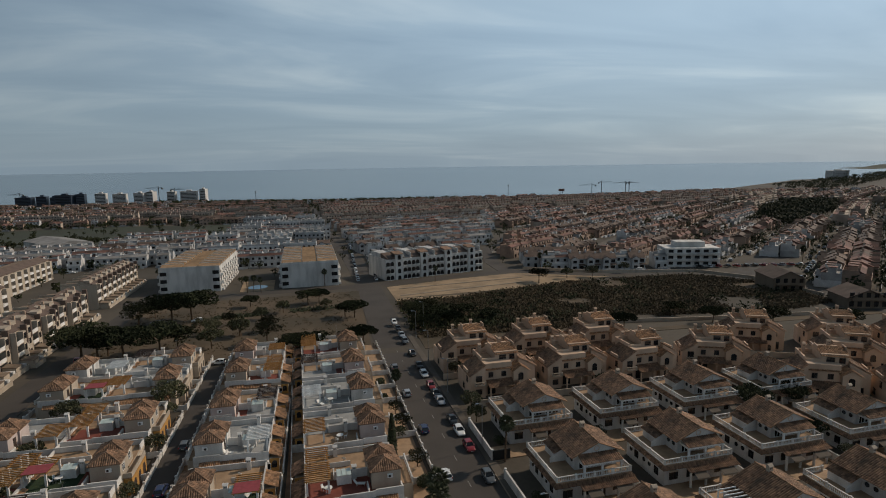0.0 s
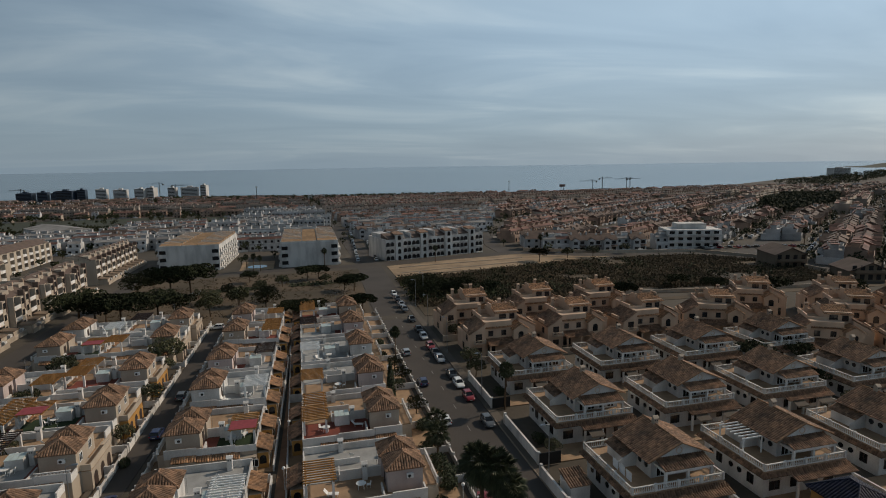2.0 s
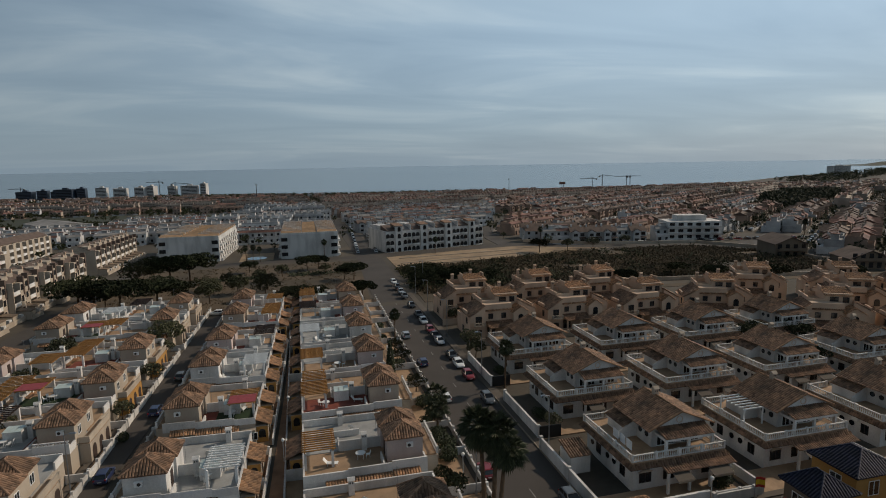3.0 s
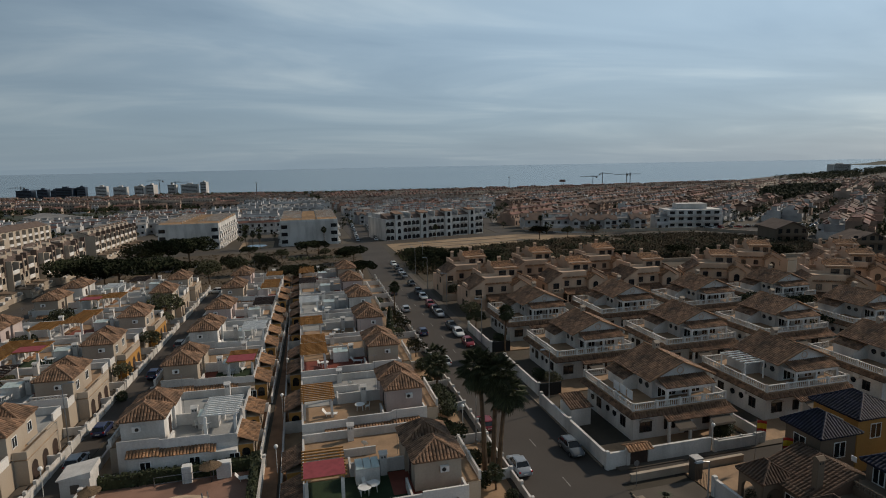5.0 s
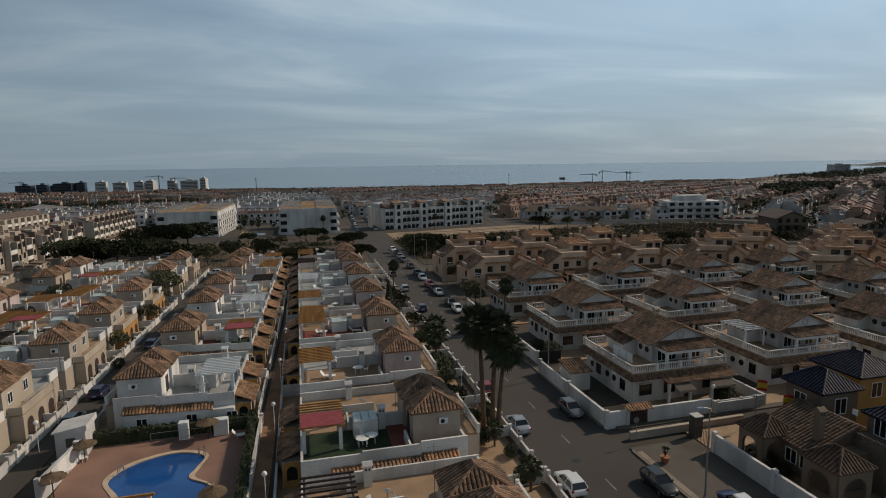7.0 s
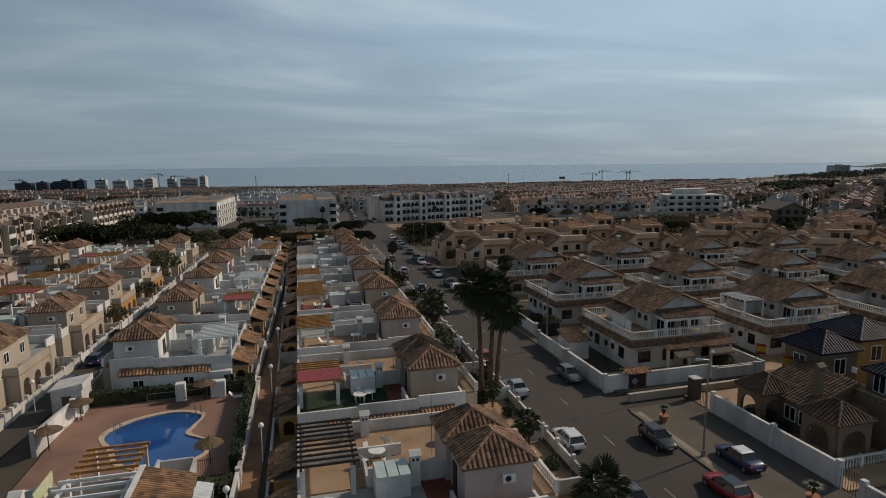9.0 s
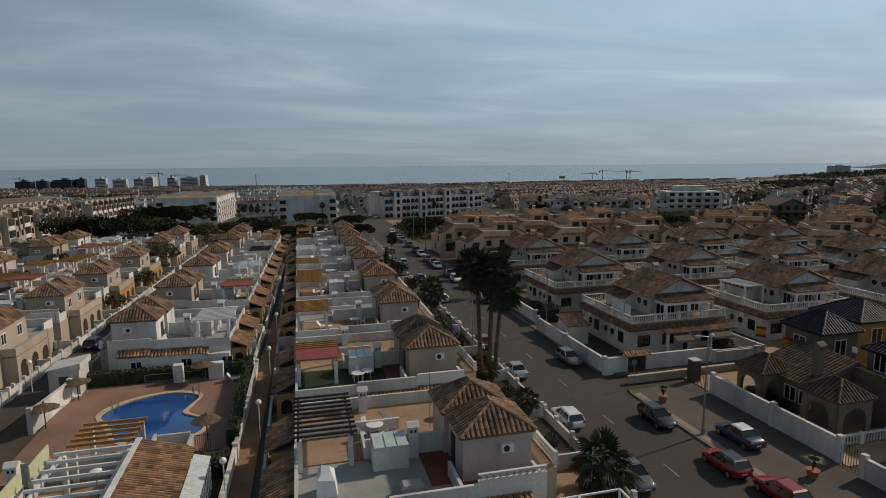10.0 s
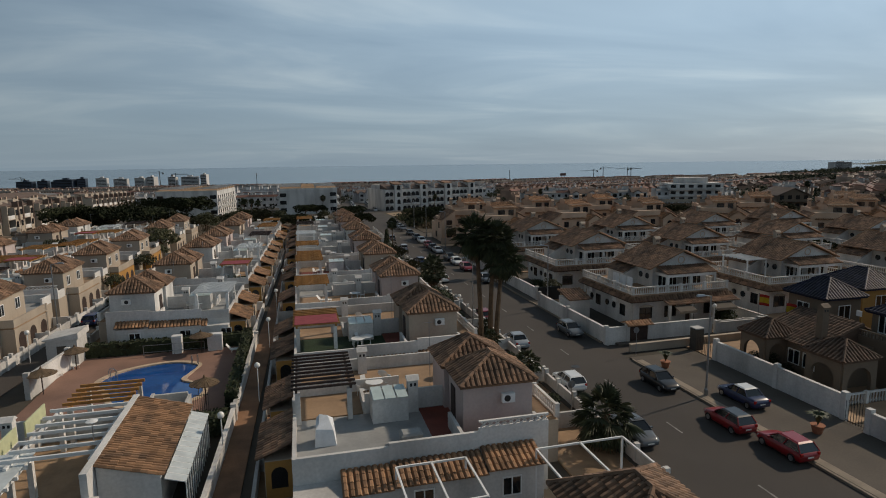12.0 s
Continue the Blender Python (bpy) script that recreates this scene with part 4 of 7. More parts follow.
# ---- salmon townhouses ----
def townhouse(label):
    t = thing("townhouse", label, "house", "townhouses")
    a = "salmon"
    part("wall", Geo().box(0, 6.4, 1.0, 9.0, -0.3, 7.2), a, t)
    part("tower_wall", Geo().box(3.2, 8.4, 3.0, 10.0, -0.3, 8.9), a, t)
    part("wing_wall", Geo().hexa([(-3.4, 0, -0.3), (0, 0, -0.3), (0, 7, -0.3), (-3.4, 7, -0.3)], [(-3.4, 0, 5.0), (0, 0, 7.0), (0, 7, 7.0), (-3.4, 7, 5.0)]), a, t)
    part("wing_wall", Geo().hexa([(8.4, 2, -0.3), (12.4, 2, -0.3), (12.4, 9, -0.3), (8.4, 9, -0.3)], [(8.4, 2, 7.4), (12.4, 2, 5.2), (12.4, 9, 5.2), (8.4, 9, 7.4)]), a, t)
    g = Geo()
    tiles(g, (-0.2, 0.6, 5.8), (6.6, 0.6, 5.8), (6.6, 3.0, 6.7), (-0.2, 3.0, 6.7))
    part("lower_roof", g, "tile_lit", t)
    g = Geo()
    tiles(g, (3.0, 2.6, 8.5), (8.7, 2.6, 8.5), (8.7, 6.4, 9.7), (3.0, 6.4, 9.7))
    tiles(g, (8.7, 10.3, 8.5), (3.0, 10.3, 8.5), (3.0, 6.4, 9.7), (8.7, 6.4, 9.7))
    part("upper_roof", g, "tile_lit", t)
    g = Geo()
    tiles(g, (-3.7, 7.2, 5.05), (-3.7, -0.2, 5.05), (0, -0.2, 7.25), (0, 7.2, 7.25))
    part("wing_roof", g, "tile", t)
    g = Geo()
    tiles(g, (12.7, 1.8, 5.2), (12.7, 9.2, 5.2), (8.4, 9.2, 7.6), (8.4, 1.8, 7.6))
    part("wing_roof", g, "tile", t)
    g = Geo()
    tiles(g, (0.4, -1.6, 2.6), (7.6, -1.6, 2.6), (7.6, 1.0, 3.5), (0.4, 1.0, 3.5))
    part("porch_roof", g, "tile", t)
    for x in (0.6, 4.0, 7.2):
        part("porch_post", Geo().box(x, x + 0.3, -1.4, -1.1, -0.3, 2.6), a, t)
    part("terrace_recess", Geo().box(0.5, 3.0, 3.3, 8.0, 7.2, 7.32), "floor_tan", t)
    chimney(t, 6.0, 8.0, 9.0, 10.4, a)
    part("balcony", Geo().box(-2.6, -0.3, -0.9, 0, 2.9, 3.05), a, t)
    balustrade(t, (-2.6, -0.85), (-0.3, -0.85), 3.05, 0.8, "cream")
    window(t, -2.2, -0.8, 3.1, 5.0, 0, -1, "wood_dark")
    window(t, -2.2, -0.8, 0.8, 2.0, 0, -1, "wood_dark")
    window(t, 1.0, 2.1, 4.0, 5.2, 1.0, -1, "wood_dark")
    window(t, 4.0, 5.1, 4.0, 5.2, 1.0, -1, "wood_dark")
    window(t, 4.2, 5.8, 7.2, 8.2, 3.0, -1, "wood_dark")
    window(t, 9.4, 10.6, 3.6, 5.0, 2.0, -1, "wood_dark")
    window(t, 9.2, 11.2, 0.3, 2.3, 2.0, -1, "wood_dark")
    window_x(t, 2.0, 3.0, 3.0, 4.4, -3.4, -1, "wood_dark")
    part("garden_wall", Geo().box(-4.6, 13.2, -4.2, -4.0, -0.3, 1.4), "cream", t)
    # gabled front bay with an arched window
    part("front_bay", Geo().box(6.4, 9.8, -0.2, 3.0, -0.3, 5.4).sweep_y([(6.4, 5.4), (9.8, 5.4), (8.1, 6.5)], -0.2, 3.0), a, t)
    g = Geo()
    tiles(g, (6.1, 3.1, 5.3), (6.1, -0.5, 5.3), (8.1, -0.5, 6.6), (8.1, 3.1, 6.6))
    tiles(g, (10.1, -0.5, 5.3), (10.1, 3.1, 5.3), (8.1, 3.1, 6.6), (8.1, -0.5, 6.6))
    part("bay_roof", g, "tile_lit", t)
    for z in (0.4, 3.2):
        part("arch_window", Geo().face(*[(8.1 + px, -0.22, z + pz) for px, pz in [(-0.6, 0), (0.6, 0)] + [(0.6 * math.cos(q * math.pi / 8), 1.2 + 0.5 * math.sin(q * math.pi / 8)) for q in range(9)]]), "glass", t)
    # roof terrace parapets and stepped gable walls
    for x0, x1, y0, y1, z0, z1 in ((-0.1, 0.2, 3.0, 9.1, 7.2, 8.1), (0.2, 3.2, 8.8, 9.1, 7.2, 8.0), (0.2, 3.2, 3.0, 3.25, 7.2, 7.7), (3.0, 3.2, 5.2, 7.6, 8.9, 10.0), (8.4, 8.65, 5.2, 7.6, 8.9, 10.0), (-3.6, -3.3, 2.0, 5.0, 5.0, 5.9), (12.2, 12.5, 4.0, 7.0, 5.2, 6.0)):
        part("parapet", Geo().box(x0, x1, y0, y1, z0, z1), a, t)
    part("roof_terrace", Geo().box(-3.4, -0.2, 7.0, 10.0, -0.3, 3.4), a, t)
    part("terrace_rail", Geo().box(-3.4, -3.2, 7.0, 10.0, 3.4, 4.2).box(-3.2, -0.2, 9.8, 10.0, 3.4, 4.2), a, t)
    window(t, 0.8, 2.6, 0.2, 2.2, 1.0, -1, "wood_dark")
    window(t, 6.6, 7.8, 7.0, 8.2, 3.0, -1, "wood_dark")
    window_x(t, 4.6, 5.8, 0.6, 2.0, -3.4, -1, "wood_dark")
    chimney(t, 1.0, 7.4, 7.2, 9.6, a)
    return t


th = townhouse("salmon two-storey townhouse with stepped clay-tile roofs")
th.matrix_basis = pose(38.6, 113.6, 0)
for x, y, r in ((56.8, 114.0, 0), (74.6, 112.4, 0), (37.0, 130.5, 0), (55.0, 131.0, 0), (73.0, 131.0, 0), (92.0, 113.5, -25), (104.0, 94.0, -30), (112.0, 124.0, -28),
                (122.0, 104.0, -30), (133.0, 117.0, -28), (118.0, 84.0, -30), (138.0, 92.0, -30), (150.0, 110.0, -28)):
    copy_thing(th, pose(x, y, 0, 0, 0, r))


# ---- apartment rows ----
def flat_unit(wall, label, storeys=3, w=6.2, d=12.0):
    """One stair of a row of flats: local x depth (0 = facade, facing +x), y width."""
    t = thing("apartment_house", label, "apartment", "apartment row")
    h = 3.0 * storeys + 0.4
    part("wall", Geo().box(-d, -1.3, 0, w, -1.0, h), wall, t)
    part("party_wall", Geo().box(-1.3, 0.2, -0.12, 0.12, -1.0, h + 0.3), wall, t)
    for k in range(storeys):
        z = 0.2 + 3.0 * k
        part("balcony_slab", Geo().box(-1.3, 0.1, 0.12, w - 0.12, z - 0.2, z), wall, t)
        if k:
            part("balcony_wall", Geo().box(-0.1, 0.1, 0.12, w * 0.62, z, z + 0.95), "white", t)
        part("glazing", Geo().box(-1.32, -1.26, 0.3, w * 0.60, z + 0.05, z + 2.55), "apt_glass", t)
        part("bay", Geo().box(-1.3, 0.15, w * 0.62, w - 0.12, z, z + 2.8), wall, t)
        part("window", Geo().box(0.1, 0.2, w * 0.67, w - 0.9, z + 0.8, z + 2.3), "apt_glass", t)
    part("roof_terrace", Geo().box(-d, -5.5, 0.1, w, h, h + 0.12), "roof_dull", t)
    part("stair_tower", Geo().box(-5.4, -2.2, 0.2, w * 0.55, h, h + 1.7), wall, t)
    g = Geo()
    g.hexa([(-1.0, 0, h - 0.05), (-1.0, w, h - 0.05), (-5.5, w, h + 1.9), (-5.5, 0, h + 1.9)], [(-1.0, 0, h + 0.12), (-1.0, w, h + 0.12), (-5.5, w, h + 2.07), (-5.5, 0, h + 2.07)])
    part("roof", g, "tile_far", t)
    part("chimney", Geo().box(-4.0, -3.4, w - 0.5, w - 0.05, h, h + 2.3), "salmon", t)
    part("brown_pier", Geo().box(-1.1, 0.32, w - 0.75, w - 0.1, 5.6, h + 1.1), "tile_far", t, "dark brown rendered pier")
    part("roof_parapet", Geo().box(-d, -5.6, 0, 0.18, h + 0.12, h + 0.95), wall, t)
    part("yard_wall", Geo().box(3.6, 3.8, 0, w, -1.0, 1.1), "cream", t)
    port = part("car_port", Geo().box(0.3, 3.4, 0.3, w * 0.5, -1.0, 2.1), "cream", t)
    part("port_roof", Geo().hexa([(0.2, 0.1, 2.4), (3.6, 0.1, 2.1), (3.6, w * 0.53, 2.1), (0.2, w * 0.53, 2.4)], [(0.2, 0.1, 2.55), (3.6, 0.1, 2.25), (3.6, w * 0.53, 2.25), (0.2, w * 0.53, 2.55)]), "roof_dull", port)
    part("terrace_wall", Geo().box(0.2, 3.4, w * 0.75, w * 0.95, -1.0, 1.6), "white", t)
    return t


fu = flat_unit("cream", "cream three-storey flats with balconies and tiled roof")
fu.matrix_basis = pose(-72, 128, -0.5, 0, 0, -1)
for i in range(1, 15):
    copy_thing(fu, pose(-72 + 0.06 * i + (1.5 if i % 3 == 0 else 0), 128 + 6.3 * i, land(128 + 6.3 * i), 0, 0, -1))
for i in range(9):
    copy_thing(fu, pose(-72.5 + 0.05 * i, 238 + 6.3 * i, land(238 + 6.3 * i), 0, 0, -1))


def far_flat(label, w=6.2, d=12.0, h=9.4):
    t = thing("apartment_house", label, "apartment", "apartment row")
    part("wall", Geo().box(-d, -1.3, 0, w, -1.0, h), "cream", t)
    part("bay", Geo().box(-1.3, 0.15, w * 0.62, w, -1.0, h - 0.4), "cream", t)
    for k in range(3):
        part("glazing", Geo().box(-1.32, -1.26, 0.4, w * 0.58, 0.4 + 3 * k, 2.5 + 3 * k), "apt_glass", t)
        part("balcony", Geo().box(-1.3, 0.1, 0.1, w * 0.62, 3 * k - 0.1, 3 * k + 0.9), "white", t)
    g = Geo()
    g.hexa([(-1.0, 0, h - 0.05), (-1.0, w, h - 0.05), (-5.5, w, h + 1.9), (-5.5, 0, h + 1.9)], [(-1.0, 0, h + 0.12), (-1.0, w, h + 0.12), (-5.5, w, h + 2.07), (-5.5, 0, h + 2.07)])
    part("roof", g, "tile_far", t)
    part("roof_terrace", Geo().box(-d, -5.5, 0.1, w, h, h + 0.9), "roof_dull", t)
    return t


ff = far_flat("cream three-storey flats with tiled roof terraces")
ff.matrix_basis = pose(-104, 170, land(170), 0, 0, -1)
for i in range(1, 12):
    copy_thing(ff, pose(-104, 170 + 6.3 * i, land(170 + 6.3 * i), 0, 0, -1))
for i in range(10):
    copy_thing(ff, pose(-118, 262 + 6.3 * i, land(262 + 6.3 * i), 0, 0, -1))


def white_flats(label, w, d, h):
    """A white slab of flats with stepped roof terraces in terracotta."""
    t = thing("apartment_block", label, "apartment", "white flats")
    part("wall", Geo().box(0, w, 0, d, -2.0, h), "white", t)
    part("parapet", Geo().box(0, w, 0, 0.25, h, h + 0.9).box(0, 0.25, 0.25, d, h, h + 0.6).box(w - 0.25, w, 0.25, d, h, h + 0.6), "white", t)
    n = int(d / 5)
    for i in range(n):
        y = 0.4 + i * (d - 0.6) / n
        for x0, x1 in ((0.4, w * 0.36), (w * 0.64, w - 0.4)):
            part("roof_terrace", Geo().hexa([(x0, y, h), (x1, y, h), (x1, y + 4.2, h), (x0, y + 4.2, h)], [(x0, y, h + 0.9), (x1, y, h + 0.9), (x1, y + 4.2, h + 1.5), (x0, y + 4.2, h + 1.5)]), "roof_flat", t)
        for x0, x1 in ((0.3, w * 0.37), (w * 0.63, w - 0.3)):
            part("party_wall", Geo().box(x0, x1, y + 4.25, y + 4.5, h, h + 1.72), "white", t)
        part("roof_paving", Geo().hexa([(w * 0.38, y, h), (w * 0.62, y, h), (w * 0.62, y + 3.6, h), (w * 0.38, y + 3.6, h)], [(w * 0.38, y, h + 0.5), (w * 0.62, y, h + 0.5), (w * 0.62, y + 3.6, h + 1.3), (w * 0.38, y + 3.6, h + 1.3)]), "roof_flat", t)
    part("roof_paving", Geo().box(w * 0.37, w * 0.63, 1.0, d - 0.5, h, h + 0.5), "roof_flat", t)
    for k in range(3):
        z = 0.6 + k * 3.2
        for x0, x1 in ((0.4, 3.0), (w - 3.0, w - 0.4)):
            # thin near-black sheet; the shade of the recess is put into its colour
            part("loggia", Geo().box(x0, x1, -0.03, 0.03, z + 0.9, z + 2.5), "apt_glass", t)
        for i in range(n):
            y = 1.5 + i * (d - 3) / n
            for x in (0, w):
                part("window", Geo().box(x - 0.04, x + 0.04, y, y + 1.8, z + 0.6, z + 2.3), "apt_glass", t)
                part("balcony", Geo().box(min(x, x + (-1.1 if x == 0 else 1.1)), max(x, x + (-1.1 if x == 0 else 1.1)), y - 0.3, y + 2.3, z - 0.1, z + 0.9), "white", t)
    return t


wf = white_flats("white three-storey flats with terracotta roof terraces", 24.5, 46, 10.6)
wf.matrix_basis = pose(-6.2, 256, -3.0, 0, 0, -1)
copy_thing(wf, pose(-56, 262, -3.2, 0, 0, -4))


def arcade_block(label):
    t = thing("apartment_block", label, "apartment")
    L, d, h = 52.0, 22.0, 10.0
    part("wall", Geo().box(0, L, 0.6, d, -2.0, h), "white", t)
    bay = L / 12
    for i in range(12):
        tall = i % 3 == 1
        x = i * bay
        if tall:
            part("bay_tower", Geo().box(x + 0.2, x + bay - 0.4, 0, 0.6, -2.0, h + 2.2), "white", t)
            part("bay_roof", Geo().hexa([(x, -0.2, h + 2.2), (x + bay - 0.2, -0.2, h + 2.2), (x + bay - 0.2, 5, h + 2.2), (x, 5, h + 2.2)], [(x, -0.2, h + 2.4), (x + bay - 0.2, -0.2, h + 2.4), (x + bay - 0.2, 5, h + 3.2), (x, 5, h + 3.2)]), "tile", t)
        for k in range(4 if tall else 3):
            z = 0.2 + k * 3.2
            for q in ((0.5,) if tall else (0.25, 0.72)):
                w = 0.8 if tall else 0.95
                cx = x + bay * q
                pts = [(cx - w, z), (cx + w, z)] + [(cx + w * math.cos(a * math.pi / 6), z + 1.35 + w * math.sin(a * math.pi / 6)) for a in range(7)]
                y = -0.02 if tall else 0.58
                g = Geo()
                g.f.append(tuple(range(len(pts))))
                g.v += [(px, y, pz) for px, pz in pts]
                # flat near-black face, with the shade inside the arch as its colour
                part("arch_opening", g, "apt_glass", t)
            if not tall:
                part("balcony", Geo().box(x + 0.2, x + bay - 0.2, -0.1, 0.6, z - 0.3, z + 0.35), "white", t)
    for i in range(8):
        x = 1 + i * 6.3
        part("roof_terrace", Geo().hexa([(x, 1, h), (x + 5.2, 1, h), (x + 5.2, 9, h), (x, 9, h)], [(x, 1, h + 0.5), (x + 5.2, 1, h + 0.5), (x + 5.2, 9, h + 2.2), (x, 9, h + 2.2)]), "roof_grey" if i % 2 else "tile_far", t)
        part("roof_wall", Geo().box(x + 5.3, x + 5.7, 1, 14, h, h + 2.5), "white", t)
        part("rear_terrace", Geo().box(x, x + 5.2, 9.4, 20, h, h + (0.9 if i % 2 else 1.8)), "offwhite", t)
    return t


ab = arcade_block("white four-storey block with arched bays")
ab.matrix_basis = pose(40, 257, -3.2, 0, 0, 14)


# ---- distant town ----
def inside(x, y, poly):
    c = False
    for (x0, y0), (x1, y1) in zip(poly, poly[1:] + poly[:1]):
        if (y0 > y) != (y1 > y) and x < (x1 - x0) * (y - y0) / (y1 - y0) + x0:
            c = not c
    return c


def off_line(x, y, pts):
    """Distance of a place from a line of points."""
    best = 1e9
    for (x0, y0), (x1, y1) in zip(pts, pts[1:]):
        dx, dy = x1 - x0, y1 - y0
        t = min(1.0, max(0.0, ((x - x0) * dx + (y - y0) * dy) / (dx * dx + dy * dy)))
        best = min(best, math.hypot(x - x0 - t * dx, y - y0 - t * dy))
    return best


def openings(w, y, out, floors, every=3.0):
    """Dark windows and doors on a wall along x, one solid each, a little proud of it."""
    res = []
    k = max(1, int(w / every))
    for f in range(floors):
        for i in range(k):
            cx = w * (i + 0.5) / k
            lo, hi, half = (0.2, 2.2, 0.75) if f == 0 and i % 2 == 0 else (0.9, 2.2, 0.6)
            a, b = sorted((y, y + out * 0.05))
            res.append(Geo().box(cx - half, cx + half, a, b, f * 3.0 + lo, f * 3.0 + hi))
    return res


def stepped_house(w, d):
    """A row house with a set-back upper floor, roof terrace, stair head, tiled lean-to strip and chimney."""
    wall = Geo().box(0, w, 0, d, -2, 3.1).box(0, w, 2.3, d, 3.1, 6.1)
    wall.box(0, w, 0, 0.18, 3.1, 3.9).box(0, 0.18, 0.18, 2.3, 3.1, 4.4).box(0, w, d - 0.2, d, 6.1, 6.9).box(0, 0.2, d * 0.45, d - 0.2, 6.1, 7.1)
    wall.box(w * 0.55, w * 0.95, d * 0.5, d * 0.8, 6.1, 8.3).box(w * 0.2, w * 0.3, d * 0.4, d * 0.48, 6.1, 8.0)
    roof = Geo().sweep_x([(1.9, 6.0), (d * 0.42, 7.1), (d * 0.42, 6.1), (2.3, 5.95)], 0.0, w).box(w * 0.5, w, d * 0.47, d * 0.83, 8.3, 8.5)
    return wall, roof, openings(w, 0, -1, 1) + [q for q in openings(w, 2.3, -1, 2) if q.v[0][2] > 2.9] + openings(w, d, 1, 2)


def gable_house(w, d):
    """A house with its ridge along x, a gabled front wing, porch roof and chimney."""
    wall = Geo().box(0, w, 0, d, -2, 5.7).box(0.1 * w, 0.55 * w, -1.6, 0, -2, 5.5).box(0.75 * w, 0.85 * w, 0.55 * d, 0.65 * d, 5.7, 8.4)
    wall.sweep_y([(0.1 * w, 5.5), (0.55 * w, 5.5), (0.325 * w, 6.6)], -1.6, 0.5)
    roof = Geo().sweep_x([(-0.35, 5.6), (d + 0.35, 5.6), (d / 2, 7.5)], -0.2, w + 0.2)
    roof.hexa([(0.04 * w, -1.9, 5.45), (0.325 * w, -1.9, 6.65), (0.325 * w, 2.2, 6.65), (0.04 * w, 2.2, 5.45)], [(0.04 * w, -1.9, 5.6), (0.325 * w, -1.9, 6.85), (0.325 * w, 2.2, 6.85), (0.04 * w, 2.2, 5.6)])
    roof.hexa([(0.325 * w, -1.9, 6.65), (0.61 * w, -1.9, 5.45), (0.61 * w, 2.2, 5.45), (0.325 * w, 2.2, 6.65)], [(0.325 * w, -1.9, 6.85), (0.61 * w, -1.9, 5.6), (0.61 * w, 2.2, 5.6), (0.325 * w, 2.2, 6.85)])
    roof.hexa([(0.6 * w, -1.5, 2.5), (w, -1.5, 2.5), (w, 0, 3.0), (0.6 * w, 0, 3.0)], [(0.6 * w, -1.5, 2.62), (w, -1.5, 2.62), (w, 0, 3.15), (0.6 * w, 0, 3.15)])
    wins = [Geo().box(0.2 * w, 0.45 * w, -1.65, -1.6, z, z + 1.3) for z in (0.8, 3.6)] + [Geo().box(0.66 * w, 0.92 * w, -0.05, 0, z, z + 1.6) for z in (0.4, 3.5)]
    return wall, roof, wins + openings(w, d, 1, 2)


def slab_house(w, d):
    """A three-storey block with long balconies, parapet, stair heads and roof strips."""
    wall = Geo().box(0, w, 0, d, -2, 9.2).box(0, w, 0, 0.2, 9.2, 10.0).box(0, w, d - 0.2, d, 9.2, 10.0)
    for i in range(int(w / 5)):
        wall.box(i * 5 + 0.4, i * 5 + 2.6, d * 0.35, d * 0.7, 9.2, 11.4)
    for f in range(1, 3):
        wall.box(0.3, w - 0.3, -1.1, 0, 3.0 * f - 0.1, 3.0 * f + 0.8)
    roof = Geo().box(0.2, w - 0.2, 0.25, d * 0.33, 9.2, 9.32)
    for i in range(int(w / 5)):
        roof.sweep_x([(d * 0.33, 11.3), (d * 0.72, 11.3), (d * 0.72, 12.1)], i * 5 + 0.2, i * 5 + 2.8)
    return wall, roof, openings(w, 0, -1, 3, 2.6) + openings(w, d, 1, 3, 2.6)


random.seed(11)
KINDS = {
    "white_step": ("offwhite", "roof_grey", "white stepped row house with a roof terrace in the town", stepped_house(6.4, 9.5), 6.4),
    "white_tile": ("offwhite", "tile_red", "white stepped row house with a red tile strip in the town", stepped_house(6.6, 9.0), 6.6),
    "white_gable": ("offwhite", "tile_far", "white gabled house with brown tiles in the town", gable_house(7.4, 8.0), 7.6),
    "red_gable": ("cream_far", "tile_red", "cream gabled house with red tiles in the town", gable_house(7.6, 8.5), 8.0),
    "salmon_gable": ("salmon_far", "tile_far", "salmon gabled house with clay tiles in the town", gable_house(7.4, 8.0), 7.8),
    "salmon_step": ("salmon_far", "tile_red", "salmon stepped row house with a roof terrace in the town", stepped_house(6.6, 9.5), 6.6),
    "big_white": ("offwhite", "roof_grey", "white three-storey block with balconies in the town", slab_house(20, 11), 22),
    "big_cream": ("cream_far", "tile_red", "cream three-storey block with balconies in the town", slab_house(20, 11), 22)}
built, FAR = {}, {}
GROVE = [(392, 372), (560, 490), (700, 610), (640, 640), (470, 500), (380, 400)]
KEEP_FREE = [[(-62, 240), (24, 240), (24, 314), (-62, 314)], [(30, 240), (100, 250), (108, 296), (30, 282)], [(168, 166), (262, 244), (240, 262), (170, 212)],
             [(-335, 505), (-164, 490), (-62, 525), (-48, 665), (-192, 705), (-335, 695)], [(-200, 430), (-130, 430), (-120, 500), (-200, 500)], [(165, 140), (200, 140), (200, 200), (165, 200)],
             [(172, 228), (206, 222), (210, 258), (176, 262)], GROVE]
AVENUE = [(178, 318), (233, 374), (413, 514), (640, 700)]
ARC_ROAD = [(100, 262), (103, 290), (112, 330), (150, 400), (200, 470)]
EDGE_ROAD = [(100, 262), (131, 240), (178, 225.5), (194, 200), (193, 165), (188, 140), (184, 100)]


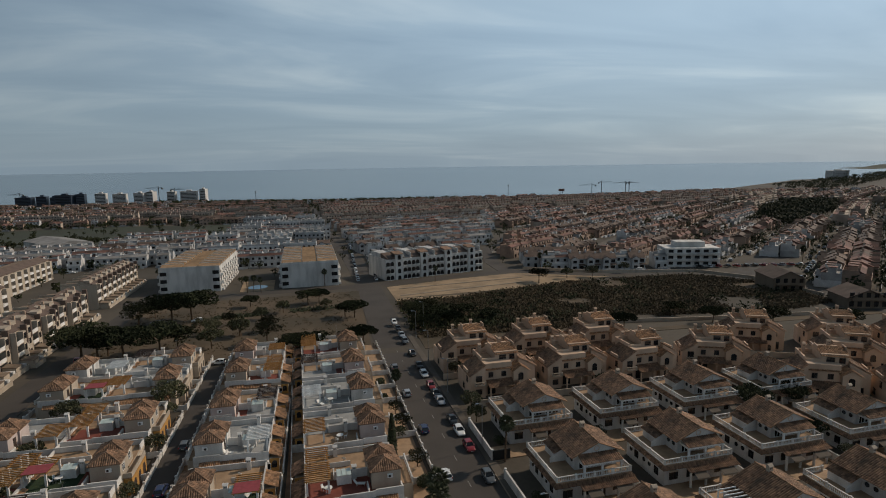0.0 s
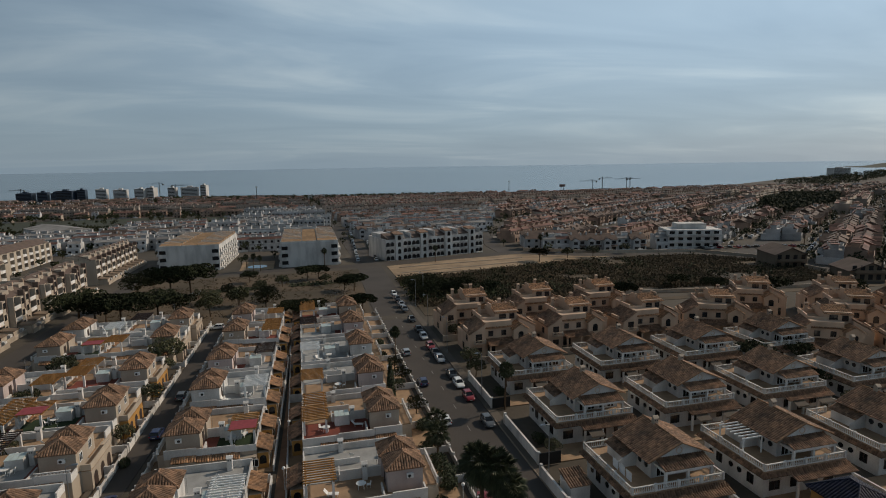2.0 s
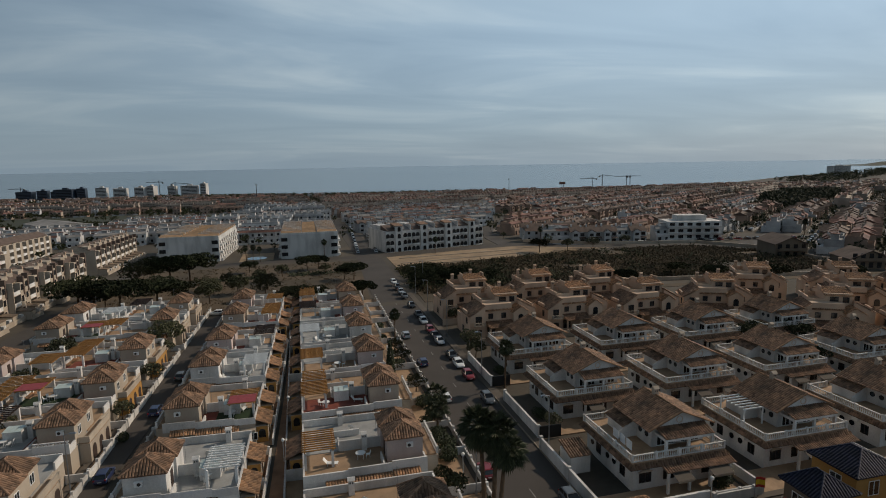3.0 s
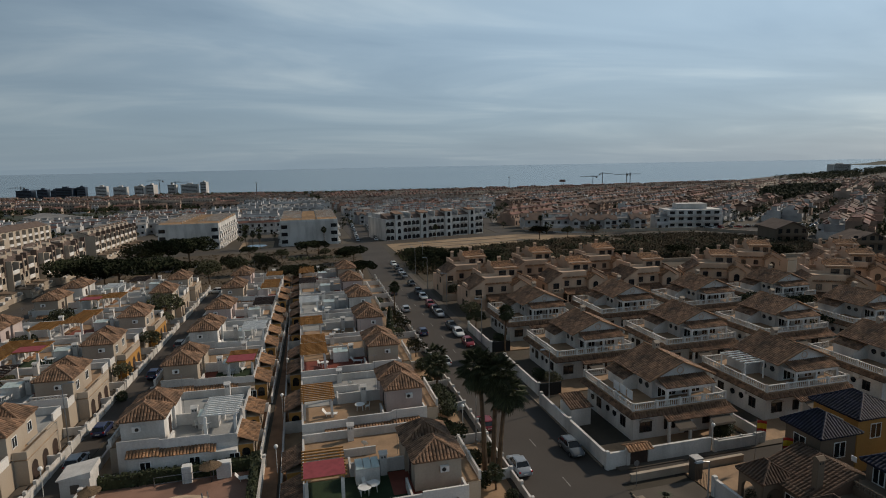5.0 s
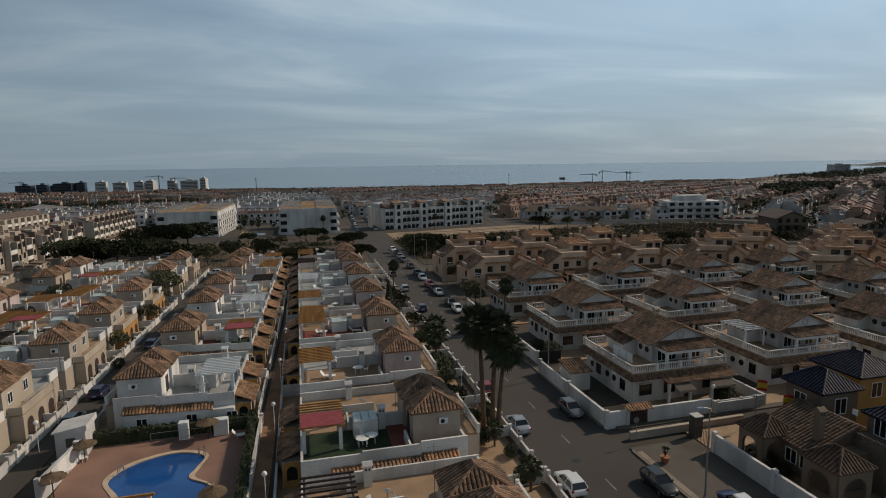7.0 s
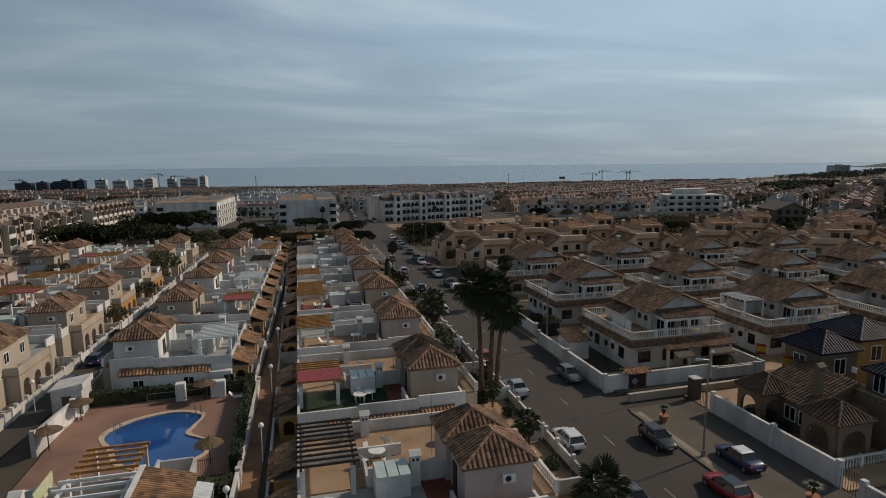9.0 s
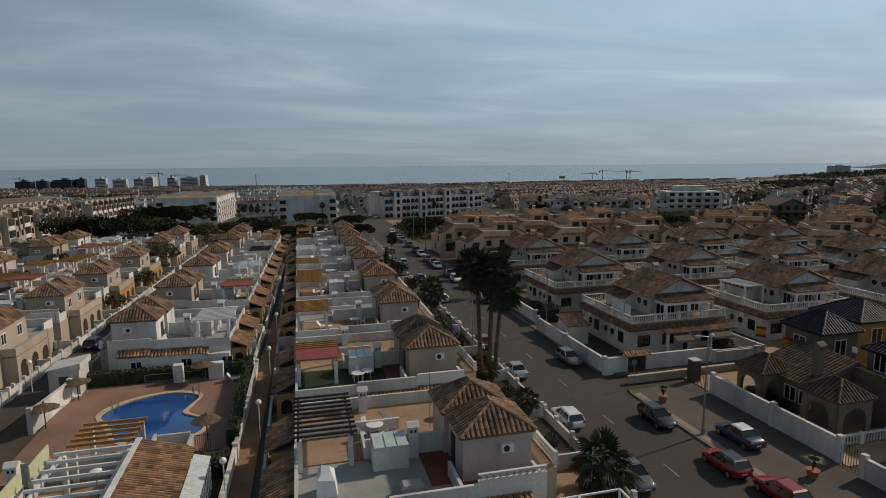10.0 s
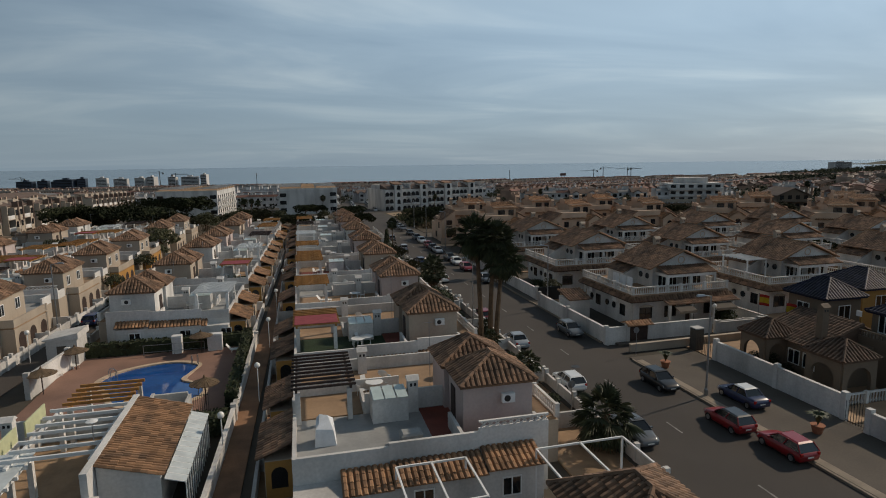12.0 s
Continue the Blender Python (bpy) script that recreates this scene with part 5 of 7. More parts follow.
def put_house(kind, x, y, r, near):
    wall, roof, label, (sw, sr, wins), width = KINDS[kind]
    m = pose(x, y, land(y), 0, 0, r)
    if near and kind in built:
        copy_thing(built[kind], m)
    elif near:
        t = thing("distant_house", label, "house", "distant town", m)
        part("wall", sw, wall, t)
        part("roof", sr, roof, t)
        for w in wins:
            part("window", w, "apt_glass", t)
        built[kind] = t
    else:
        for mat, shapes in ((wall, [sw]), (roof, [sr]), ("apt_glass", wins)):
            for q in shapes:
                FAR.setdefault(mat, Geo()).add(q, m)


def clump(g, x, y, s, n, size=0.34):
    z = land(y)
    for k in range(n):
        d = Vector((random.gauss(0, 1), random.gauss(0, 1), random.gauss(0, 1))).normalized() * random.uniform(0.5, 1)
        leaf_quad(g, (x + d.x * s, y + d.y * s, z + s * 1.2 + d.z * s * 0.8), size * s)


STREET_TREES = Geo()


def district(poly, r, mix, back=11.0, street=13.0, run=8, skip=0.05, near=False, green=0.25):
    """Rows of attached houses back to back along parallel streets, with parked cars, garden walls and trees between them."""
    c, s = math.cos(radians(r)), math.sin(radians(r))
    cx, cy = sum(p[0] for p in poly) / len(poly), sum(p[1] for p in poly) / len(poly)
    big = max(math.hypot(p[0] - cx, p[1] - cy) for p in poly)
    v, row = -big, 0

    def world_of(u, v):
        return cx + u * c - v * s, cy + u * s + v * c

    def free(x, y):
        return inside(x, y, poly) and not any(inside(x, y, q) for q in KEEP_FREE) and off_line(x, y, ROAD) > 9 and off_line(x, y, AVENUE) > 9 and off_line(x, y, ARC_ROAD) > 9 and off_line(x, y, EDGE_ROAD) > 10

    while v < big:
        u, k, kind = -big, 0, random.choice(mix)
        flip = row % 2 == 1
        while u < big:
            if k % run == 0:
                kind = random.choice(mix)
                u += 5.0
            pick = kind if random.random() < 0.75 else random.choice(mix)
            w = KINDS[pick][4]
            x, y = world_of(u + w / 2, v + 4.5)
            if free(x, y) and random.random() > skip:
                if flip:
                    x0, y0 = world_of(u + w, v + 9.0 + random.choice((0, 0, -1.0)))
                    put_house(pick, x0, y0, r + 180, near)
                else:
                    x0, y0 = world_of(u, v + random.choice((0, 0, 1.0)))
                    put_house(pick, x0, y0, r, near)
                f = -3.2 if not flip else 12.2
                x1, y1 = world_of(u, v + f)
                FAR.setdefault("offwhite", Geo()).add(Geo().box(0, w * 0.9, -0.1, 0.1, -1, 1.1), pose(x1, y1, land(y1), 0, 0, r))
                if random.random() < 0.45:
                    x1, y1 = world_of(u + w / 2, v + f + (-1.6 if not flip else 1.6))
                    cg = FAR.setdefault(random.choice(("car_white", "car_silver", "car_grey", "car_black")), Geo())
                    cg.add(Geo().hexa([(-2, -0.8, 0.2), (2, -0.8, 0.2), (2, 0.8, 0.2), (-2, 0.8, 0.2)], [(-2, -0.8, 0.9), (1.9, -0.8, 0.8), (1.9, 0.8, 0.8), (-2, 0.8, 0.9)]).box(-1.6, 0.6, -0.65, 0.65, 0.88, 1.45), pose(x1, y1, land(y1), 0, 0, r))
                if random.random() < green:
                    x1, y1 = world_of(u + random.uniform(0, w), v + f * random.uniform(0.6, 1.5))
                    clump(STREET_TREES, x1, y1, random.uniform(0.9, 2.7), 30)
            elif green > 0.5 and free(x, y):
                for q in range(3):
                    clump(STREET_TREES, x + random.uniform(-4, 4), y + random.uniform(-4, 4), random.uniform(1.2, 3.0), 30)
            u += w
            k += 1
        v += back if not flip else 9.5 + street
        row += 1


def leaf_quad(g, p, s, flat=0.0):
    a = Vector((random.gauss(0, 1), random.gauss(0, 1), random.gauss(0, 1) * (1 - flat))).normalized() * s * random.uniform(0.6, 1.3)
    b = a.orthogonal().normalized() * s * random.uniform(0.4, 0.8)
    p = Vector(p)
    g.face(p - a - b * 0.3, p - b, p + a, p + b)


W = ["white_step", "white_step", "white_tile", "white_gable"]
R = ["red_gable", "salmon_gable", "salmon_step", "white_tile", "salmon_gable"]
district([(-60, 318), (20, 318), (20, 345), (-60, 345)], -4, W)
district([(112, 272), (128, 250), (172, 234), (178, 262), (120, 300)], -16, ["white_tile", "white_gable", "white_step"], 10, 9, 9, 0.02, True)
district([(-60, 346), (20, 346), (18, 640), (-50, 640)], -4, W + ["big_white"], 12, 17, 6, 0.1, False, 0.55)
district([(-210, 345), (-66, 345), (-66, 525), (-150, 500), (-230, 440)], 3, W, 11, 15, 6, 0.1, False, 0.55)
district([(40, 285), (108, 298), (140, 400), (150, 470), (38, 470)], 8, W, 11, 12, 6, 0.08, False, 0.55)
district([(114, 302), (180, 262), (232, 300), (300, 430), (170, 440), (118, 330)], 38, ["white_tile", "salmon_gable", "white_gable", "salmon_step"], 10.5, 10)
district([(36, 472), (170, 472), (210, 640), (32, 640)], 12, W + ["salmon_step", "big_cream"], 11, 14, 6, 0.12)
district([(200, 160), (330, 120), (460, 250), (420, 420), (300, 430), (205, 262)], 38, R, 10.5, 12, 6, 0.28, False, 0.9)
district([(330, 120), (700, 150), (900, 520), (560, 640), (420, 420), (460, 250)], 38, R + ["big_cream"], 12, 14, 7, 0.28, False, 0.8)
district([(170, 445), (420, 425), (560, 640), (215, 640)], 38, R + ["white_tile"], 11, 12, 8, 0.2, False, 0.6)
district([(-330, 710), (-60, 665), (20, 655), (20, 900), (-420, 900)], 4, R + ["big_cream"], 14, 26, 5, 0.4, False, 0.9)
district([(34, 655), (560, 650), (760, 900), (40, 900)], 20, R + ["big_cream"], 13, 22, 6, 0.2, False, 0.9)
district([(560, 645), (900, 525), (1300, 900), (760, 900)], 34, R + ["big_cream"], 14, 24, 6, 0.2, False, 0.9)
district([(-560, 905), (1150, 905), (950, 1080), (100, 1110), (-140, 1220), (-560, 1260)], 6, R + ["white_gable"], 16, 40, 4, 0.35, False, 0.9)
for mat, q in FAR.items():
    tagged(part("distant_town", q, mat), "distant houses of the coastal town", "town", "", "stuff")
tagged(part("street_trees", STREET_TREES, "leaf"), "small dark street trees between the distant houses", "trees", "", "stuff")


def corner_block(label, x, y, r, w, d, h, wall, roof, cols):
    """A broad gabled building with rows of windows and a balcony rail."""
    t = thing("corner_building", label, "building", "corner buildings", pose(x, y, land(y), 0, 0, r))
    part("wall", Geo().box(0, w, 0, d, -2, h).sweep_y([(0.2, h), (w - 0.2, h), (w / 2, h + 2.6)], 0, d), wall, t)
    part("roof_slope", Geo().hexa([(-0.5, -0.5, h - 0.1), (w / 2, -0.5, h + 2.7), (w / 2, d + 0.5, h + 2.7), (-0.5, d + 0.5, h - 0.1)], [(-0.5, -0.5, h + 0.1), (w / 2, -0.5, h + 2.95), (w / 2, d + 0.5, h + 2.95), (-0.5, d + 0.5, h + 0.1)]), roof, t)
    part("roof_slope", Geo().hexa([(w / 2, -0.5, h + 2.7), (w + 0.5, -0.5, h - 0.1), (w + 0.5, d + 0.5, h - 0.1), (w / 2, d + 0.5, h + 2.7)], [(w / 2, -0.5, h + 2.95), (w + 0.5, -0.5, h + 0.1), (w + 0.5, d + 0.5, h + 0.1), (w / 2, d + 0.5, h + 2.95)]), roof, t)
    part("balcony", Geo().box(1, w - 1, -1.3, 0, 2.9, 3.05).box(1, w - 1, -1.3, -1.2, 3.05, 3.9), wall, t)
    for f in range(2):
        for i in range(cols):
            cx = w * (i + 0.5) / cols
            part("window", Geo().box(cx - 0.7, cx + 0.7, -0.05, 0, f * 3.0 + 0.5, f * 3.0 + 2.3), "apt_glass", t)
    return t


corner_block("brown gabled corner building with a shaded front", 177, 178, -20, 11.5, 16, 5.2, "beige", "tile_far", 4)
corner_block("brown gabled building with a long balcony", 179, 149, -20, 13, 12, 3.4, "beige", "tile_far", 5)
# ---- swimming pool ----
def closed_curve(pts, n):
    """A smooth closed line through points."""
    out, k = [], len(pts)
    for i in range(k):
        p0, p1, p2, p3 = (Vector(pts[(i + j - 1) % k]) for j in range(4))
        for s in range(n):
            t = s / n
            out.append(0.5 * ((2 * p1) + (p2 - p0) * t + (2 * p0 - 5 * p1 + 4 * p2 - p3) * t * t + (3 * p1 - p0 - 3 * p2 + p3) * t ** 3))
    return out


POOL = closed_curve([(-17.3, 51.9), (-15.8, 54.5), (-12.4, 55.7), (-9.7, 54.4), (-10.1, 52.1), (-10.4, 50.5), (-8.5, 48.7), (-8.6, 46.1), (-11.5, 45.0), (-14.6, 46.3), (-15.8, 49.0)], 6)
mid = Vector((-12.8, 50.3))


def grown(p, d):
    return p + (p - mid).normalized() * d


g = Geo()
n = len(POOL)
for p in POOL:
    q = grown(p, 0.45)
    v = (p - mid)
    s = min((abs(((-21.3 if v.x < 0 else -5.0) - mid.x) / v.x) if abs(v.x) > 1e-6 else 1e9), (abs(((41.2 if v.y < 0 else 60.4) - mid.y) / v.y) if abs(v.y) > 1e-6 else 1e9))
    o = mid + v * s
    g.v += [(q.x, q.y, 0.12), (o.x, o.y, 0.12)]
g.f = [(2 * i, 2 * ((i + 1) % n), 2 * ((i + 1) % n) + 1, 2 * i + 1) for i in range(n)]
g.box(-21.3, -5.0, 41.2, 60.4, -0.3, 0.0)
setting("pool_deck", g, "pool_deck", "pink-brown paved pool deck with damp patches", "pavement")
setting("pool_deck_edge", Geo().box(-21.3, -17.6, 41.2, 47.0, 0.0, 0.113).box(-21.3, -17.6, 55.6, 60.4, 0.0, 0.113).box(-8.2, -5.0, 41.2, 45.4, 0.0, 0.113).box(-8.2, -5.0, 56.6, 60.4, 0.0, 0.113), "pool_deck", "pink-brown paved corners of the pool deck", "pavement")
pool = thing("swimming_pool", "kidney-shaped swimming pool with deep blue water", "pool")
g = Geo()
for p in POOL:
    a, b = grown(p, -0.02), grown(p, 0.46)
    g.v += [(a.x, a.y, 0.02), (a.x, a.y, 0.17), (b.x, b.y, 0.17), (b.x, b.y, 0.10)]
g.f = [(4 * i + k, 4 * ((i + 1) % n) + k, 4 * ((i + 1) % n) + k + 1, 4 * i + k + 1) for i in range(n) for k in range(3)]
part("coping", g, "coping", pool, "pale stone coping")
m_water = material("deep_blue_pool_water", (0.010, 0.085, 0.30), 0.06, 0.30, 0.22, 0.03, 3.0, tint=(0.006, 0.045, 0.19), spec=0.5)
part("water", Geo().face(*[(p.x, p.y, 0.05) for p in POOL]), m_water, pool)
for x, y, r in ((-10.0, 54.7, 20), (-16.6, 52.5, 120), (-8.1, 47.4, -80)):
    lad = thing("pool_ladder", "bent stainless steel pool ladder on the pool edge", "ladder", "pool ladders", pose(x, y, 0.12, 0, 0, r))
    for dx in (-0.25, 0.25):
        g = Geo()
        arc = [(0.0, 0.0), (0.0, 0.7), (-0.12, 0.9), (-0.35, 0.9), (-0.5, 0.7), (-0.5, -0.05)]
        for (y0, z0), (y1, z1) in zip(arc, arc[1:]):
            g.tube((dx, y0, z0), (dx, y1, z1), 0.03, n=6)
        part("rail", g, "steel", lad)


def parasol(m):
    t = thing("parasol", "thatched beach parasol on a dark wooden pole", "parasol", "pool parasols", m)
    part("pole", Geo().tube((0, 0, 0), (0, 0, 2.4), 0.06), "wood_dark", t)
    g = Geo()
    n = 22
    for i in range(n):
        a, b = 2 * math.pi * i / n, 2 * math.pi * (i + 0.92) / n
        rr = 1.35 + random.uniform(-0.08, 0.08)
        g.hexa([(0, 0, 2.45), (rr * math.cos(a), rr * math.sin(a), 2.02), (rr * math.cos(b), rr * math.sin(b), 2.02)], [(0, 0, 2.62), (rr * math.cos(a), rr * math.sin(a), 2.08), (rr * math.cos(b), rr * math.sin(b), 2.08)])
    part("thatch", g, "thatch", t)
    part("finial", Geo().lathe(0, 0, [(0.10, 2.5), (0.12, 2.62), (0.03, 2.85)], 8), "thatch", t)
    for i in range(4):
        a = i * math.pi / 2
        part("rib", Geo().tube((0, 0, 2.35), (1.1 * math.cos(a), 1.1 * math.sin(a), 2.05), 0.025, n=5), "wood_dark", t)
    return t


SMALL = Matrix.Diagonal((0.8, 0.8, 0.85, 1))
p0 = parasol(pose(-7.6, 44.4, 0.12))
for x, y in ((-20.4, 56.2), (-21.0, 50.4), (-9.8, 58.0)):
    copy_thing(p0, pose(x, y, 0.12, 0, 0, x * 9) @ SMALL)
p0.matrix_basis = p0.matrix_basis @ SMALL


def sun_lounger(m):
    t = thing("sun_lounger", "white plastic sun lounger on the pool deck", "lounger", "sun loungers", m)
    part("bed", Geo().box(-0.32, 0.32, -0.9, 0.35, 0.28, 0.34), "white_paint", t)
    part("backrest", Geo().hexa([(-0.32, 0.35, 0.28), (0.32, 0.35, 0.28), (0.32, 0.39, 0.28), (-0.32, 0.39, 0.28)], [(-0.32, 0.8, 0.85), (0.32, 0.8, 0.85), (0.32, 0.84, 0.85), (-0.32, 0.84, 0.85)]), "white_paint", t)
    for x in (-0.28, 0.28):
        for y in (-0.8, 0.3):
            part("leg", Geo().tube((x, y, 0.28), (x, y, 0), 0.03, n=6), "white_paint", t)
    return t


l0 = sun_lounger(pose(-6.6, 57.4, 0.12, 0, 0, 90))
copy_thing(l0, pose(-21.2, 56.9, 0.12, 0, 0, 60))
copy_thing(l0, pose(-21.9, 54.9, 0.12, 0, 0, 60))


def leafy_box(name, label, x0, x1, y0, y1, z0, z1, mat="hedge", dens=26):
    """A clipped hedge: many small leaves in and on a box, over a dark core."""
    t = thing(name, label, "hedge", "hedges")
    part("stem", Geo().box(x0 + 0.12, x1 - 0.12, y0 + 0.12, y1 - 0.12, z0, z1 - 0.12), mat, t)
    g = Geo()
    area = (x1 - x0) * (z1 - z0) * 2 + (y1 - y0) * (z1 - z0) * 2 + (x1 - x0) * (y1 - y0)
    for i in range(min(3000, int(area * dens))):
        f = random.random()
        p = Vector((random.uniform(x0, x1), random.uniform(y0, y1), random.uniform(z0, z1)))
        s = random.choice("xyXYz")
        if s == "x":
            p.x = x0
        elif s == "X":
            p.x = x1
        elif s == "y":
            p.y = y0
        elif s == "Y":
            p.y = y1
        else:
            p.z = z1
        leaf_quad(g, p, 0.16)
    part("leaves", g, mat, t)["kind"] = "stuff"
    return t


random.seed(21)
leafy_box("hedge", "dark clipped hedge along the pool deck", -21.0, -5.6, 59.2, 59.9, 0, 1.5)
leafy_box("hedge", "dark hedge along the footpath wall", -5.9, -5.1, 42.5, 60.2, 0, 1.7)
leafy_box("hedge", "dark hedge at the pool corner", -8.6, -5.6, 38.6, 40.2, 0, 1.4)
wall_run("garden_wall", "low white wall along the footpath", [(-5.75, 26), (-5.2, 41), (-4.7, 60)], 1.0, "white", 0.22, True)
wall_run("garden_wall", "white rendered wall between pool deck and street", [(-21.9, 50.0), (-21.1, 56.5)], 1.9, "white", 0.2, True)
hut = thing("pump_house", "white pool pump house with a plain door", "hut")
part("wall", Geo().box(-23.2, -20.6, 57.5, 60.2, 0, 2.7), "white", hut)
part("roof", Geo().hexa([(-23.4, 57.3, 2.7), (-20.4, 57.3, 2.7), (-20.4, 60.4, 2.7), (-23.4, 60.4, 2.7)], [(-23.4, 57.3, 2.8), (-20.4, 57.3, 3.3), (-20.4, 60.4, 3.3), (-23.4, 60.4, 2.8)]), "white", hut)
part("notice_board", Geo().box(-22.3, -21.5, 57.44, 57.5, 1.2, 2.1), "paving", hut)
part("door", Geo().box(-21.3, -20.8, 57.45, 57.5, 0.1, 1.9), "white_paint", hut)
gl = thing("goal_frame", "grey tubular frame with netting at the deck edge", "frame")
for a, b in (((-15.2, 58.4, 0.1), (-15.2, 58.4, 1.2)), ((-9.6, 58.4, 0.1), (-9.6, 58.4, 1.2)), ((-15.2, 58.4, 1.2), (-9.6, 58.4, 1.2)), ((-15.2, 58.4, 0.5), (-9.6, 58.4, 0.5)), ((-12.4, 58.4, 0.1), (-12.4, 58.4, 1.2))):
    part("tube", Geo().tube(a, b, 0.035, n=6), "steel", gl)
for x, w, h in ((-12.6, 0.9, 1.9), (-9.3, 1.4, 1.8)):
    sh = thing("utility_box", "white metal utility cabinet by the hedge", "cabinet", "utility boxes")
    part("body", Geo().box(x, x + w, 58.4, 59.2, 0.1, h), "white_paint", sh)
    part("door", Geo().box(x + 0.08, x + w - 0.08, 58.37, 58.4, 0.25, h - 0.12), "white", sh)

# ---- bungalow with pergolas beside the pool ----
bg = thing("bungalow", "white bungalow with sloping clay-tile roof and glazed porch", "house")
part("wall", Geo().hexa([(-10.7, 29.3, -0.3), (-7.7, 29.3, -0.3), (-7.7, 38.2, -0.3), (-10.7, 38.2, -0.3)], [(-10.7, 29.3, 3.4), (-7.7, 29.3, 2.5), (-7.7, 38.2, 2.5), (-10.7, 38.2, 3.4)]), "white", bg)
g = Geo()
tiles(g, (-7.5, 29.1, 2.55), (-7.5, 38.4, 2.55), (-10.75, 38.4, 3.52), (-10.75, 29.1, 3.52), 0.26, 0.4)
part("roof", g, "tile_lit", bg, "brown-orange barrel-tile slope")
part("side_wall", Geo().box(-11.1, -10.75, 28.2, 38.6, -0.3, 3.65).box(-11.1, -10.3, 27.4, 28.2, -0.3, 2.4), "white", bg)
for i in range(14):
    y = 29.0 + i * 0.62
    part("glass_roof_panel", Geo().hexa([(-7.45, y + 0.03, 2.42), (-6.4, y + 0.03, 2.1), (-6.4, y + 0.57, 2.1), (-7.45, y + 0.57, 2.42)], [(-7.45, y + 0.03, 2.46), (-6.4, y + 0.03, 2.14), (-6.4, y + 0.57, 2.14), (-7.45, y + 0.57, 2.46)]), "pale_sheet", bg)
    part("glazing_bar", Geo().tube((-6.42, y, 0.0), (-6.42, y, 2.1), 0.04, n=4).tube((-6.42, y, 2.1), (-7.45, y, 2.44), 0.04, n=4), "white_paint", bg)
part("glazing", Geo().box(-6.46, -6.43, 29.0, 37.6, 0.3, 2.05), "glass", bg)
part("patio", Geo().box(-19.4, -11.1, 26.0, 40.6, -0.3, 0.08), "floor_tan", bg)
part("store_wall", Geo().box(-10.6, -10.4, 38.6, 41.0, -0.3, 2.7).box(-8.2, -8.0, 38.6, 41.0, -0.3, 2.4).box(-10.4, -8.2, 40.8, 41.0, -0.3, 2.6), "white", bg)
part("boundary_wall", Geo().box(-19.4, -10.6, 40.8, 41.0, -0.3, 1.7), "white", bg)
gate = part("gate", Geo().tube((-7.9, 41.0, 2.2), (-6.9, 41.0, 2.2), 0.03, n=5).tube((-7.9, 41.0, 0.3), (-6.9, 41.0, 0.3), 0.03, n=5), "iron", bg, "black iron gate")
for i in range(8):
    part("bar", Geo().tube((-7.9 + i * 0.143, 41.0, 0.1), (-7.9 + i * 0.143, 41.0, 2.35), 0.015, n=4), "iron", gate)


def ground_pergola(label, x0, x1, y0, y1, z, mat, count, sheet=None):
    t = thing("pergola", label, "pergola", "garden pergolas")
    for x in (x0, x1 - 0.16):
        part("rail", Geo().box(x, x + 0.16, y0, y1, z - 0.2, z), mat, t)
        for y in (y0 + 0.2, y1 - 0.5):
            part("post", Geo().box(x - 0.05, x + 0.25, y, y + 0.3, 0, z - 0.2), "white", t)
    b = None
    for i in range(count):
        y = y0 + (y1 - y0) * (i + 0.5) / count
        if b is None:
            b = part("beam", Geo().box(x0 - 0.35, x1 + 0.35, -0.07, 0.07, z, z + 0.2), mat, t, "", (0, y, 0))
        else:
            twin(b, (0, y, 0))
    if sheet:
        part("roof_sheet", Geo().box(x0 - 0.2, x1 + 0.2, y0, y1, z + 0.21, z + 0.24), sheet, t)
    return t


ground_pergola("white timber pergola over a patio", -15.8, -11.6, 31.5, 39.4, 2.9, "white_paint", 7)
ground_pergola("ochre timber pergola beside the pool wall", -15.6, -12.0, 39.9, 44.2, 2.7, "wood", 5)
ground_pergola("white pergola roofed with pale sheets", -19.0, -15.2, 27.0, 33.6, 2.5, "white_paint", 6, "pale_sheet")
cw = thing("chimney_stack", "white barbecue chimney with two small openings", "chimney")
chimney(cw, -18.2, 38.0, 0.0, 3.0)
for i, (x, y) in enumerate(((-17.6, 38.6), (-17.9, 35.0))):
    f = thing("screen_panel", "pale yellow-green slatted screen on a white wall", "screen", "screens", pose(x, y, 0))
    part("base_wall", Geo().box(-0.1, 0.1, 0, 3.2, 0, 1.5), "white", f)
    part("panel", Geo().box(-0.05, 0.05, 0.05, 3.15, 1.5, 2.5), material("pale_yellow_screen", (0.55, 0.58, 0.36), 0.7, 0.1, 1.0, 0.05, 8), f)
ant = thing("terrace_lamp", "thin grey mast with a round white dish", "mast", "", pose(-12.0, 33.4, 0))
part("mast", Geo().tube((0, 0, 0), (0, 0, 4.2), 0.035, n=6), "steel", ant)
part("dish", Geo().lathe(0, 0, [(0.05, 4.1), (0.32, 4.2), (0.32, 4.24), (0.1, 4.3)], 14), "white_paint", ant)

